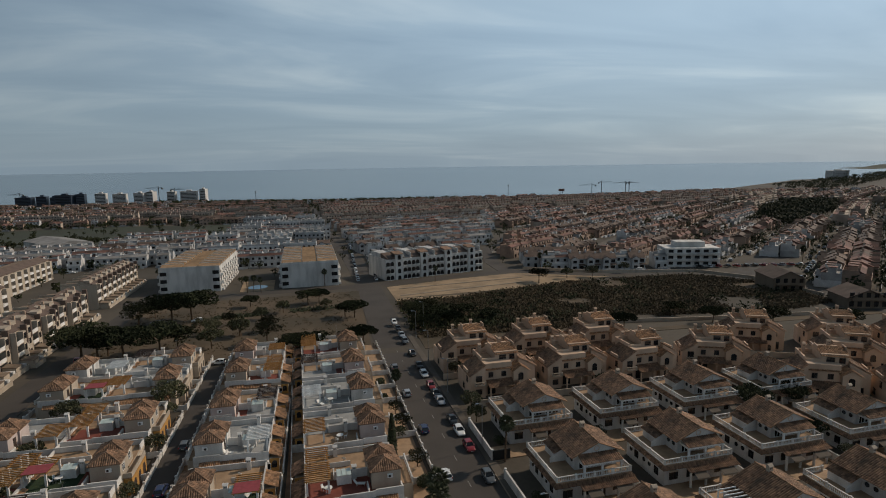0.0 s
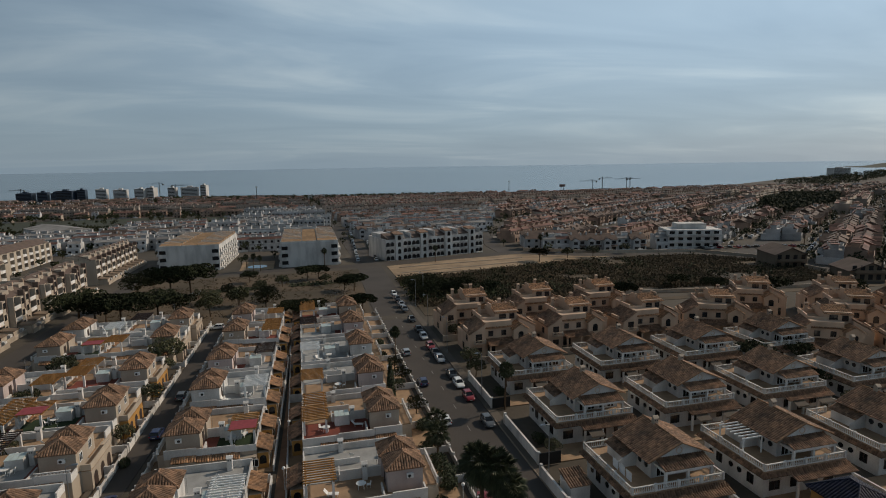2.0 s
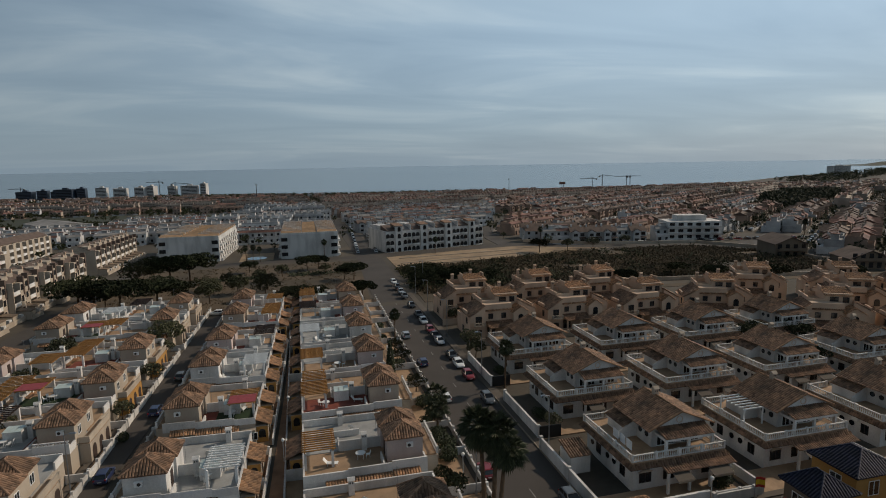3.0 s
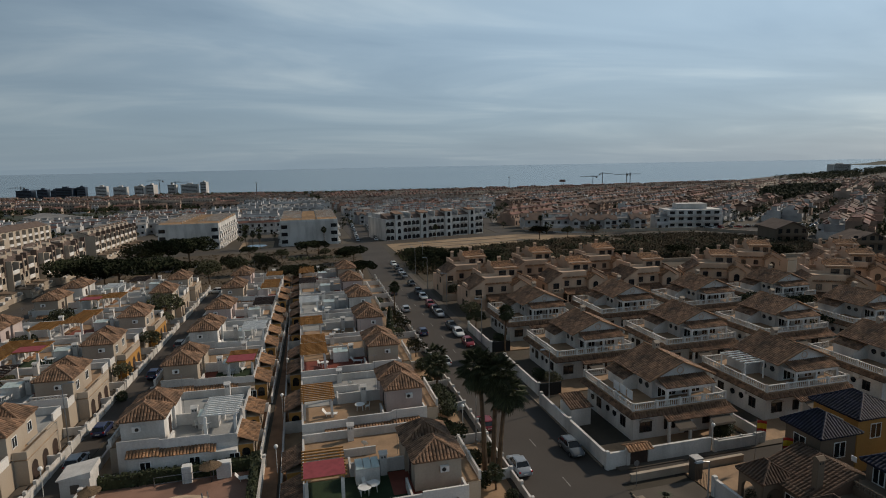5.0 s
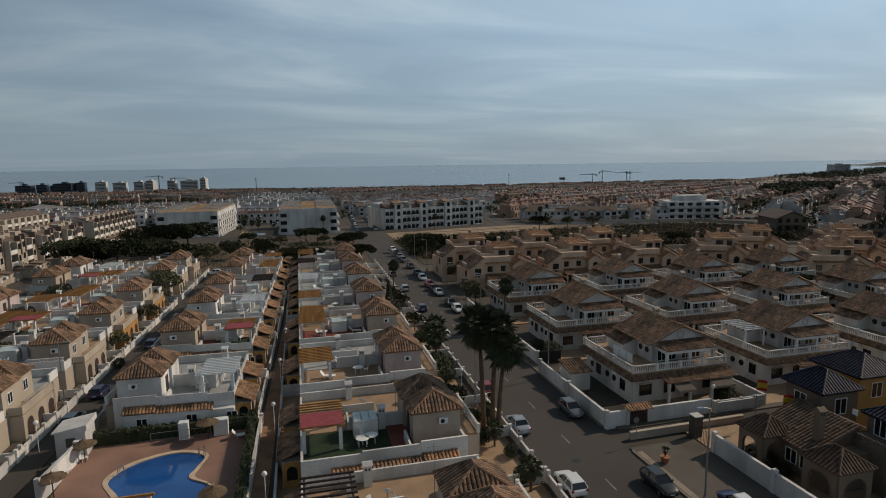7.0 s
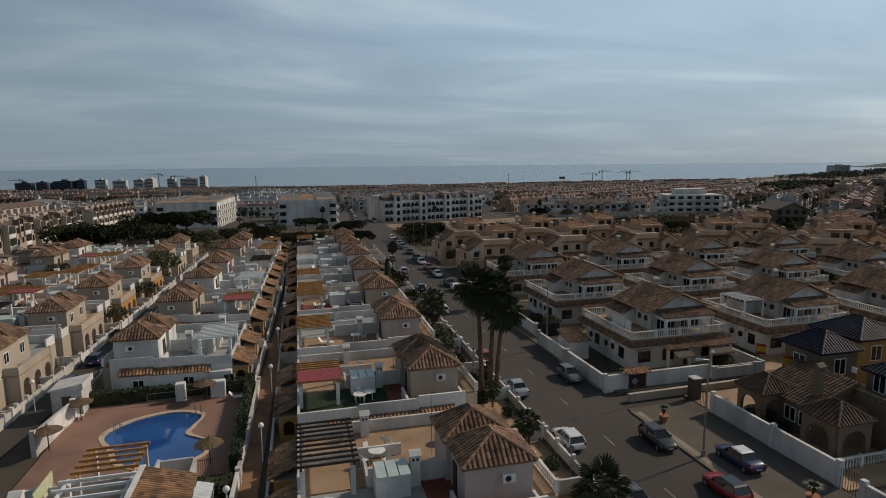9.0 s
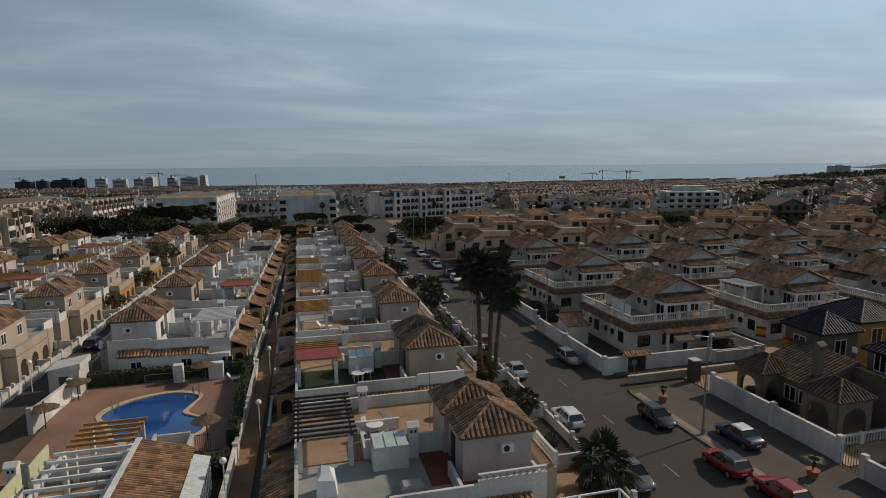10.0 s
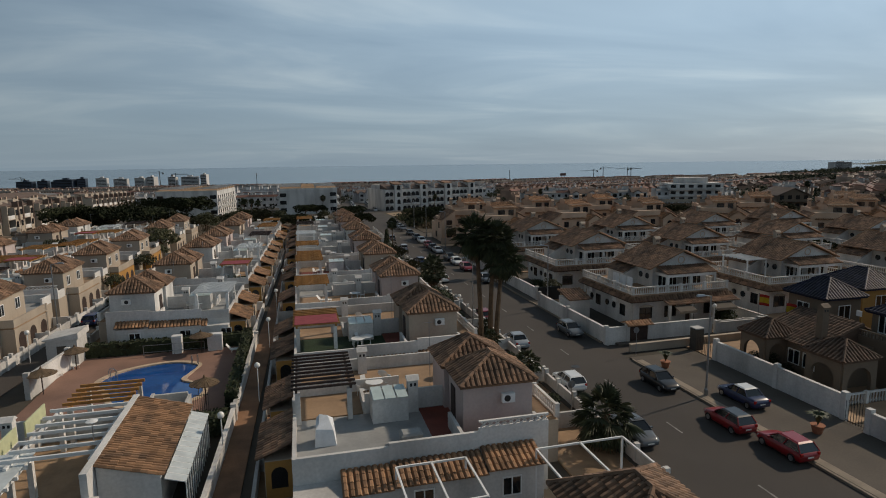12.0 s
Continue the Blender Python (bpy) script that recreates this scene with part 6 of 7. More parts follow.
# ---- white frames on the nearest terrace ----
for x0, x1, y0, y1 in ((11.8, 17.0, 21.4, 25.0), (4.2, 7.9, 21.5, 25.2)):
    f = thing("awning_frame", "white square-tube awning frame on a roof terrace", "frame", "terrace frames")
    z = 3.3
    for a, b in (((x0, y0, z), (x1, y0, z)), ((x0, y1, z), (x1, y1, z)), ((x0, y0, z), (x0, y1, z)), ((x1, y0, z), (x1, y1, z)), (((x0 + x1) / 2, y0, z), ((x0 + x1) / 2, y1, z)),
                 ((x0, y1, 0.2), (x0, y1, z)), ((x1, y1, 0.2), (x1, y1, z)), ((x0, y0, 0.2), (x0, y0, z)), ((x1, y0, 0.2), (x1, y0, z))):
        part("tube", Geo().tube(a, b, 0.07, n=4), "white_paint", f)
    part("patio", Geo().box(x0 - 0.4, x1 + 0.4, y0 - 0.4, y1 - 0.6, -0.2, 0.12), "floor_tan", f)

# ---- beige house with arched porch, and its neighbours ----
bh = thing("beige_house", "beige house with arched porch and brown tile roofs", "house")
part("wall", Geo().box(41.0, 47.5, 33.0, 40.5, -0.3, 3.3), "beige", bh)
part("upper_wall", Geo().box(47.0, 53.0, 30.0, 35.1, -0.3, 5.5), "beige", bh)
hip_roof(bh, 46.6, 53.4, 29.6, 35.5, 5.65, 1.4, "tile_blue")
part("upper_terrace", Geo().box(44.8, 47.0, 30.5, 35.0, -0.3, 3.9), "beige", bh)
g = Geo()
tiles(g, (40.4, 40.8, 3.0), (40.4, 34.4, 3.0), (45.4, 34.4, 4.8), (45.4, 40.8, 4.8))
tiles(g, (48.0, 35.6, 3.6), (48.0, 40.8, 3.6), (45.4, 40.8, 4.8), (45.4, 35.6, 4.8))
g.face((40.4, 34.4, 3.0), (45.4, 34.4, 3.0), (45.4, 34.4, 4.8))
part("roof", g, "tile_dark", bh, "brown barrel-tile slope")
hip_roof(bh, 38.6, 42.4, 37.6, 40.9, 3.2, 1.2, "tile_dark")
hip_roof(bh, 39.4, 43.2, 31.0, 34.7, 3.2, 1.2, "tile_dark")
chimney(bh, 42.2, 35.5, 3.2, 6.3, "beige")


def arch_wall(parent, p, q, z0, z1, w, mat):
    """A wall between two points with an arched opening through it."""
    p, q = Vector((*p, 0)), Vector((*q, 0))
    L = (q - p).length
    m = Matrix.Translation(p) @ Matrix.Rotation(math.atan2(q.y - p.y, q.x - p.x), 4, "Z")
    g = Geo()
    c, spring = L / 2, z1 - 0.5 - w / 2
    g.box(0, c - w / 2, -0.15, 0.15, z0, z1).box(c + w / 2, L, -0.15, 0.15, z0, z1)
    k = 10
    for i in range(k):
        a, b = math.pi - math.pi * i / k, math.pi - math.pi * (i + 1) / k
        xa, xb, za, zb = c + w / 2 * math.cos(a), c + w / 2 * math.cos(b), spring + w / 2 * math.sin(a), spring + w / 2 * math.sin(b)
        g.hexa([(xa, -0.15, za), (xb, -0.15, zb), (xb, 0.15, zb), (xa, 0.15, za)], [(xa, -0.15, z1), (xb, -0.15, z1), (xb, 0.15, z1), (xa, 0.15, z1)])
    return part("arch_wall", Geo().add(g, m), mat, parent)


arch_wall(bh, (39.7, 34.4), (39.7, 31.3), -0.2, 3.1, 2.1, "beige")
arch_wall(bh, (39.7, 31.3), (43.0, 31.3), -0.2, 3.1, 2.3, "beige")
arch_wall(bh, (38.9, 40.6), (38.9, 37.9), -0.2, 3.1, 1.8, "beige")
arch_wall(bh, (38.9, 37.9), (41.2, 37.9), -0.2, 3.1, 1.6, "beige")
for y in (34.8, 36.3):
    window_x(bh, y, y + 1.2, 1.0, 2.3, 41.0, -1)
for y in (31.5, 33.4):
    window_x(bh, y, y + 1.1, 3.95, 5.7, 47.0, -1)
part("square_vent", Geo().box(46.94, 47.0, 36.0, 36.5, 4.9, 5.4), "white_paint", bh)
balustrade(bh, (38.6, 30.4), (43.8, 30.4), 0.0, 1.0)
balustrade(bh, (44.9, 30.6), (44.9, 34.9), 3.9, 0.6, "beige")
part("yard", Geo().box(37.2, 47, 28.0, 46.0, -0.3, 0.1), "floor_tan", bh)
for x0, x1, y0, y1, w in ((46.2, 51.2, 38.9, 43.7, "beige"), (53.2, 59.6, 41.0, 47.0, "ochre"), (57.0, 63.5, 31.0, 37.5, "ochre")):
    t = thing("blue_roof_house", "house with dark blue glazed tile roof", "house", "blue-roofed houses")
    part("wall", Geo().box(x0 + 0.4, x1 - 0.4, y0 + 0.4, y1 - 0.4, -0.3, 5.62), w, t)
    hip_roof(t, x0, x1, y0, y1, 5.75, 1.5, "tile_blue")
    window_x(t, y0 + 2, y0 + 3.4, 3.4, 5.0, x0 + 0.4, -1)
    window(t, x0 + 2, x0 + 3.4, 3.4, 5.0, y0 + 0.4, -1)
wall_run("garden_wall", "white rendered street wall before the beige house", [(37.0, 28.6), (37.0, 34.6), (37.0, 41.6)], 1.9, "white", 0.22, True)
wall_run("garden_wall", "white wall with iron gate beside the pavement", [(36.6, 18.0), (36.6, 26.4)], 1.6, "white", 0.22, True)
gt = thing("gate", "black iron gate between white piers", "gate", "gates", pose(36.8, 27.4, 0, 0, 0, 90))
for i in range(10):
    part("bar", Geo().tube((-0.9 + i * 0.2, 0, 0.15), (-0.9 + i * 0.2, 0, 1.7 + 0.25 * math.sin(i * math.pi / 9)), 0.018, n=4), "iron", gt)
part("rail", Geo().tube((-0.95, 0, 0.3), (0.95, 0, 0.3), 0.025, n=4), "iron", gt)
copy_thing(gt, pose(37.0, 43.2, -0.12, 0, 0, 90))
wall_run("garden_wall", "low pale wall along the side street", [(31.0, 46.2), (44.5, 46.4)], 0.75, "cream", 0.3, False)
pil = thing("gate_pillar", "grey block pillar at the side street", "pillar", "", pose(37.6, 45.0, 0))
part("shaft", Geo().box(-0.45, 0.45, -0.45, 0.45, 0, 2.2), "paving", pil)
part("cap", Geo().box(-0.5, 0.5, -0.5, 0.5, 2.2, 2.3), "white", pil)

# villa corner garden: street walls, dark gate with tiled hood, low wall with balusters
wall_run("garden_wall", "white rendered street wall round a villa garden", [(30.0, 65.5), (30.0, 57.5), (30.0, 49.0), (32.4, 49.0)], 1.7, "white", 0.22, True)
wall_run("garden_wall", "white rendered street wall round a villa garden", [(34.8, 49.0), (42.6, 49.0)], 1.7, "white", 0.22, False)
vg = thing("garden_gate", "dark slatted garden gate under a tiled hood", "gate")
for i in range(8):
    part("slat", Geo().box(32.5 + i * 0.285, 32.76 + i * 0.285, 48.95, 49.02, 0.1, 1.75), "wood_dark", vg)
g = Geo()
tiles(g, (32.1, 48.3, 1.85), (35.1, 48.3, 1.85), (35.1, 49.1, 2.2), (32.1, 49.1, 2.2))
tiles(g, (35.1, 49.9, 1.85), (32.1, 49.9, 1.85), (32.1, 49.1, 2.2), (35.1, 49.1, 2.2))
part("hood", g, "tile_lit", vg)
bw = thing("balustrade_wall", "low white wall topped with balusters", "wall")
part("base", Geo().box(43.6, 49.6, 48.9, 49.1, -0.2, 0.8), "white", bw)
balustrade(bw, (43.6, 49.0), (49.6, 49.0), 0.8, 0.6)
for y in (68.6, 88.0):
    wall_run("garden_wall", "white rendered street wall before a villa", [(31.0, y), (31.0, y + 13)], 1.7, "white", 0.22, True)
    gg = thing("garage_gate", "dark sheet-metal driveway gate", "gate", "driveway gates")
    part("leaf", Geo().box(31.0, 34.2, y - 0.4, y - 0.3, 0.1, 1.9), "iron", gg)
sh = thing("garden_shed", "small white shed with a tiled roof in a villa garden", "shed")
part("wall", Geo().box(31.0, 33.6, 59.0, 62.0, -0.2, 2.2), "white", sh)
g = Geo()
tiles(g, (30.8, 58.8, 2.2), (33.9, 58.8, 2.2), (33.9, 62.2, 2.9), (30.8, 62.2, 2.9))
part("roof", g, "tile", sh)
wp = thing("white_pergola", "white frame pergola on a villa terrace", "pergola", "", pose(54.0, 57.0, 3.8))
for x in (0.2, 3.0):
    for y in (0.2, 4.4):
        part("post", Geo().box(x, x + 0.15, y, y + 0.15, 0, 2.2), "white_paint", wp)
for i in range(7):
    part("beam", Geo().box(0.0, 3.4, 0.2 + i * 0.7, 0.3 + i * 0.7, 2.2, 2.35), "white_paint", wp)
ln = thing("washing_line", "white sheets hung to dry on a villa terrace", "laundry", "", pose(36.4, 54.6, 3.82))
part("line", Geo().tube((0.2, 0, 1.6), (0.2, 5, 1.6), 0.01, n=4), "steel", ln)
for y in (0.3, 1.7, 3.2):
    part("sheet", Geo().hexa([(0.18, y, 0.5), (0.24, y, 0.5), (0.30, y + 1.2, 0.45), (0.24, y + 1.2, 0.45)], [(0.19, y, 1.6), (0.22, y, 1.6), (0.22, y + 1.2, 1.6), (0.19, y + 1.2, 1.6)]), "linen", ln)
for x, y in ((44.9, 45.2), (44.4, 41.4)):
    fl = thing("flag", "red and yellow striped flag on a thin pole", "flag", "flags", pose(x, y, 0))
    part("pole", Geo().tube((0, 0, 0), (0, 0, 5.2), 0.03, n=6), "steel", fl)
    for k, c in ((0, "red"), (1, "yellow"), (2, "yellow"), (3, "red")):
        part("stripe", Geo().hexa([(0.02, -0.01, 5.05 - 0.28 * (k + 1)), (0.6, 0.1, 4.95 - 0.28 * (k + 1)), (1.2, -0.05, 4.8 - 0.28 * (k + 1)), (1.2, -0.03, 4.8 - 0.28 * (k + 1)), (0.6, 0.12, 4.95 - 0.28 * (k + 1)), (0.02, 0.01, 5.05 - 0.28 * (k + 1))],
                                   [(0.02, -0.01, 5.05 - 0.28 * k), (0.6, 0.1, 4.95 - 0.28 * k), (1.2, -0.05, 4.8 - 0.28 * k), (1.2, -0.03, 4.8 - 0.28 * k), (0.6, 0.12, 4.95 - 0.28 * k), (0.02, 0.01, 5.05 - 0.28 * k)]), c, fl)

# ---- terrace furniture on the nearest roofs ----
plastic_table(pose(4.6, 36.2, 2.98))
for a in range(4):
    q = radians(90 * a + 30)
    plastic_chair(pose(4.6 + 1.05 * math.cos(q), 36.2 + 1.05 * math.sin(q), 2.98, 0, 0, 90 * a + 30 - 90))
plastic_table(pose(4.6, 46.6, 2.98))
wr = thing("wrapped_furniture", "garden furniture wrapped in a pale plastic cover", "cover", "covers", pose(0.9, 29.6, 2.98))
part("cover", Geo().hexa([(-0.6, -0.5, 0), (0.6, -0.55, 0), (0.65, 0.5, 0), (-0.55, 0.55, 0)], [(-0.5, -0.35, 1.0), (0.45, -0.42, 0.9), (0.5, 0.4, 1.25), (-0.42, 0.42, 1.35)]).hexa([(-0.5, -0.35, 1.0), (0.45, -0.42, 0.9), (0.5, 0.4, 1.25), (-0.42, 0.42, 1.35)], [(-0.3, -0.1, 1.2), (0.1, -0.15, 1.15), (0.2, 0.25, 1.5), (-0.25, 0.3, 1.6)]), "linen", wr)
bx = thing("storage_box", "low grey plastic storage box on a terrace", "box", "", pose(5.6, 28.2, 2.98))
part("body", Geo().box(-0.6, 0.6, -0.4, 0.4, 0, 0.6), "floor_grey", bx)
part("lid", Geo().hexa([(-0.64, -0.44, 0.6), (0.64, -0.44, 0.6), (0.64, 0.44, 0.6), (-0.64, 0.44, 0.6)], [(-0.5, -0.34, 0.72), (0.5, -0.34, 0.72), (0.5, 0.34, 0.72), (-0.5, 0.34, 0.72)]), "floor_grey", bx)
tb = plastic_table(pose(6.2, 64.6, 2.98))
ch = plastic_chair(pose(7.1, 64.6, 2.98, 0, 0, -90))
for x, y in ((5.4, 47.0), (3.0, 81.0), (6.0, 97.4), (5.5, 114.0), (-11.0, 64.8), (-10.0, 81.6), (-9.6, 98.0), (-38.0, 64.5), (-37.5, 80.5), (-37.0, 95.5)):
    copy_thing(tb, pose(x, y, 2.98))
    for k in range(2):
        q = random.uniform(0, 360)
        copy_thing(ch, pose(x + 1.0 * math.cos(radians(q)), y + 1.0 * math.sin(radians(q)), 2.98, 0, 0, q - 90))
for x, y in ((2.6, 64.0), (7.6, 81.6), (-8.6, 82.8), (-12.6, 97.2), (3.4, 113.2)):
    copy_thing(l0, pose(x, y, 2.98, 0, 0, random.uniform(0, 180)))

# the end house beside the near patio
end_house = thing("terraced_house", "pale house end with hipped clay-tile roof", "house", "terraced houses")
part("wall", Geo().box(10.0, 14.7, 13.4, 18.8, -0.3, 4.92), "pink", end_house)
hip_roof(end_house, 9.7, 15.0, 13.1, 19.1, 5.0, 1.4)
# ---- parked cars ----
def car(paint, label, kind="hatch", roof=None):
    """A parked car, front towards +y, origin on the ground at its middle."""
    t = thing("car", label, "car", "parked cars")
    L = 4.1 if kind == "hatch" else 4.5
    f, r = L / 2, -L / 2
    st = [(r, 0.42, 0.72, 0.74), (r + 0.10, 0.26, 0.90, 0.82), (r + 0.7, 0.20, 0.96, 0.87), (0.0, 0.18, 0.94, 0.88), (f - 1.1, 0.18, 0.92, 0.87), (f - 0.35, 0.22, 0.76, 0.82), (f - 0.05, 0.30, 0.64, 0.70), (f, 0.38, 0.56, 0.60)]
    g = Geo()
    for y, lo, hi, w in st:
        g.v += [(-w * 0.9, y, lo), (-w, y, lo + 0.16), (-w, y, (lo + hi) / 2 + 0.08), (-w * 0.94, y, hi - 0.03), (-w * 0.7, y, hi), (w * 0.7, y, hi), (w * 0.94, y, hi - 0.03), (w, y, (lo + hi) / 2 + 0.08), (w, y, lo + 0.16), (w * 0.9, y, lo)]
    n = 10
    for s in range(len(st) - 1):
        g.f += [(s * n + k, s * n + (k + 1) % n, (s + 1) * n + (k + 1) % n, (s + 1) * n + k) for k in range(n)]
    g.f += [tuple(reversed(range(n))), tuple((len(st) - 1) * n + k for k in range(n))]
    smooth(part("body", g, paint, t))
    yb = r + (0.12 if kind == "hatch" else 0.85)
    ya, yt0, yt1 = f - 1.15, r + (0.5 if kind == "hatch" else 1.35), f - 1.95
    part("window_glass", Geo().hexa([(-0.80, yb, 0.92), (0.80, yb, 0.92), (0.80, ya, 0.90), (-0.80, ya, 0.90)], [(-0.62, yt0, 1.40), (0.62, yt0, 1.40), (0.62, yt1, 1.42), (-0.62, yt1, 1.42)]), "glass", t)
    part("roof", Geo().hexa([(-0.66, yt0 - 0.06, 1.40), (0.66, yt0 - 0.06, 1.40), (0.66, yt1 + 0.08, 1.42), (-0.66, yt1 + 0.08, 1.42)], [(-0.52, yt0 + 0.1, 1.47), (0.52, yt0 + 0.1, 1.47), (0.52, yt1 - 0.1, 1.49), (-0.52, yt1 - 0.1, 1.49)]), roof or paint, t)
    for s in (-1, 1):
        for (y0, z0), (y1, z1) in (((yb, 0.93), (yt0, 1.42)), ((ya, 0.91), (yt1, 1.43)), (((yb + ya) / 2, 0.93), ((yt0 + yt1) / 2, 1.43))):
            part("pillar", Geo().tube((s * 0.81, y0, z0), (s * 0.64, y1, z1), 0.045, n=5), paint, t)
        part("headlamp", Geo().hexa([(s * 0.72 - 0.1, f - 0.22, 0.52), (s * 0.72 + 0.1, f - 0.28, 0.52), (s * 0.72 + 0.1, f - 0.42, 0.52), (s * 0.72 - 0.1, f - 0.36, 0.52)], [(s * 0.70 - 0.1, f - 0.30, 0.70), (s * 0.70 + 0.1, f - 0.36, 0.70), (s * 0.70 + 0.1, f - 0.5, 0.70), (s * 0.70 - 0.1, f - 0.44, 0.70)]), "lamp_clear", t)
        part("tail_lamp", Geo().box(s * 0.70 - 0.11, s * 0.70 + 0.11, r + 0.01, r + 0.12, 0.68, 0.88), "lamp_red", t)
        part("mirror", Geo().box(s * 0.94 - 0.09, s * 0.94 + 0.09, ya - 0.35, ya - 0.22, 0.92, 1.05), paint, t)
        for y in (f - 0.82, r + 0.75):
            w = part("wheel", Geo().tube((s * 0.70, y, 0.31), (s * 0.90, y, 0.31), 0.31, n=16), "rubber", t)
            part("rim", Geo().tube((s * 0.88, y, 0.31), (s * 0.915, y, 0.31), 0.20, n=12), "alloy", w)
    part("number_plate", Geo().box(-0.25, 0.25, r - 0.012, r + 0.02, 0.52, 0.63), "plate", t)
    part("number_plate", Geo().box(-0.25, 0.25, f - 0.03, f + 0.012, 0.42, 0.52), "plate", t)
    return t


CARS = {}


def far_car(paint, label):
    """A car seen from far off: body, glazing and roof."""
    t = thing("car", label, "car", "parked cars")
    part("body", Geo().hexa([(-0.85, -2.1, 0.2), (0.85, -2.1, 0.2), (0.85, 2.1, 0.2), (-0.85, 2.1, 0.2)], [(-0.85, -2.0, 0.9), (0.85, -2.0, 0.9), (0.85, 1.9, 0.8), (-0.85, 1.9, 0.8)]), paint, t)
    part("window_glass", Geo().hexa([(-0.8, -1.9, 0.9), (0.8, -1.9, 0.9), (0.8, 0.9, 0.85), (-0.8, 0.9, 0.85)], [(-0.62, -1.4, 1.4), (0.62, -1.4, 1.4), (0.62, 0.2, 1.42), (-0.62, 0.2, 1.42)]), "glass", t)
    part("roof", Geo().box(-0.64, 0.64, -1.45, 0.25, 1.405, 1.48), paint, t)
    return t


def park(paint, x, y, r, label, kind="hatch", roof=None, z=0.04):
    small = Matrix.Diagonal((0.9, 0.9, 0.9, 1))
    key = (paint, kind, roof, y > 225)
    if key not in CARS:
        CARS[key] = far_car(paint, label) if y > 225 else car(paint, label, kind, roof)
        CARS[key].matrix_basis = pose(x, y, z, 0, 0, r) @ small
        return CARS[key]
    return copy_thing(CARS[key], pose(x, y, z, 0, 0, r))


park("car_red", 29.5, 26.1, 0, "red hatchback parked at the kerb")
park("car_red", 28.7, 30.2, 0, "red hatchback with black roof parked at the kerb", "hatch", "car_black")
park("car_black", 28.5, 37.9, 180, "black hatchback parked at the kerb")
park("car_blue", 32.5, 33.2, 0, "dark blue estate car with white roof on the pavement", "sedan", "car_white", 0.17)
park("car_white", 21.3, 40.0, 0, "white hatchback parked at the kerb")
park("car_grey", 21.4, 30.6, 180, "blue-grey saloon parked at the kerb", "sedan")
park("car_silver", 21.2, 51.6, 0, "silver saloon parked at the kerb", "sedan")
park("car_grey", 28.2, 53.4, 180, "dark grey hatchback parked at the kerb")
park("car_dkred", 21.0, 62.0, 0, "dark red hatchback parked under palms")
RIGHT = [("car_grey", 82.5), ("car_dkred", 93.0), ("car_white", 99.2), ("car_black", 104.2), ("car_silver", 113.8), ("car_black", 117.8), ("car_dkred", 122.4), ("car_white", 130.0), ("car_black", 136.2), ("car_black", 146.0), ("car_grey", 157), ("car_silver", 163), ("car_black", 170), ("car_white", 177)]
for c, y in RIGHT:
    park(c, 28.4 + 0.02 * max(0, y - 120), y, 180, "parked %s car along the kerb" % M[c].name.split("_")[0], "sedan" if c in ("car_silver", "car_black") else "hatch")
for c, y in (("car_white", 85.0), ("car_blue", 102.0), ("car_silver", 120.0), ("car_grey", 136.8)):
    park(c, 21.9 + 0.012 * (y - 85), y, 0, "parked %s car along the kerb" % M[c].name.split("_")[0])
for c, x, y, r in (("car_blue", -22.3, 93.0, -4), ("car_grey", -21.2, 108.0, -4), ("car_white", -20.6, 154.0, 80), ("car_silver", -24.5, 66.0, -3), ("car_blue", -24.2, 74.0, -3), ("car_white", -56.5, 160.0, 20), ("car_red", -57.5, 168.0, 10),
                   ("car_silver", -40.0, 196.0, 60), ("car_white", -33.0, 204.0, 100), ("car_black", -46, 205, 90), ("car_white", -59, 190.0, 5)):
    park(c, x, y, r, "parked %s car in the side street" % M[c].name.split("_")[0], z=land(y) + 0.06)
random.seed(5)
for i in range(34):
    y = 262 + i * 4.6
    for s in (-1, 1):
        if random.random() < 0.8:
            x = 31.6 + (y - 260) * 0.07 + s * 4.2
            park(random.choice(["car_white", "car_black", "car_silver", "car_grey", "car_white"]), x, y, -4, "parked car in the far street", z=land(y) + 0.06)
for i in range(14):
    park(random.choice(["car_white", "car_black", "car_silver", "car_red"]), 190 + i * 4.4, 236 - i * 1.0, random.choice((0, 10)), "parked car beside the far scrub", z=land(236) + 0.3)

# ---- street furniture ----
def street_lamp(m, h=8.0):
    t = thing("street_lamp", "grey steel street lamp with a flat head", "lamp", "street lamps", m)
    part("pole", Geo().tube((0, 0, 0), (0, 0, h), 0.09, 0.055), "steel", t)
    part("base", Geo().lathe(0, 0, [(0.16, 0), (0.16, 0.5), (0.10, 0.6)], 8), "steel", t)
    part("arm", Geo().tube((0, 0, h), (-0.7, 0, h + 0.15), 0.04), "steel", t)
    part("head", Geo().hexa([(-1.3, -0.13, h + 0.08), (-0.6, -0.13, h + 0.08), (-0.6, 0.13, h + 0.08), (-1.3, 0.13, h + 0.08)], [(-1.2, -0.08, h + 0.22), (-0.65, -0.08, h + 0.22), (-0.65, 0.08, h + 0.22), (-1.2, 0.08, h + 0.22)]), "steel", t)
    return t


s0 = street_lamp(pose(30.6, 34.9, 0.15))
for x, y in ((30.4, 64.0), (30.9, 93.0), (31.2, 118.0), (32.0, 140.0), (33.0, 160.0), (18.6, 58.0), (37.5, 170.0)):
    copy_thing(s0, pose(x, y, 0.12))
copy_thing(s0, pose(-26.6, 70, 0, 0, 0, 180))


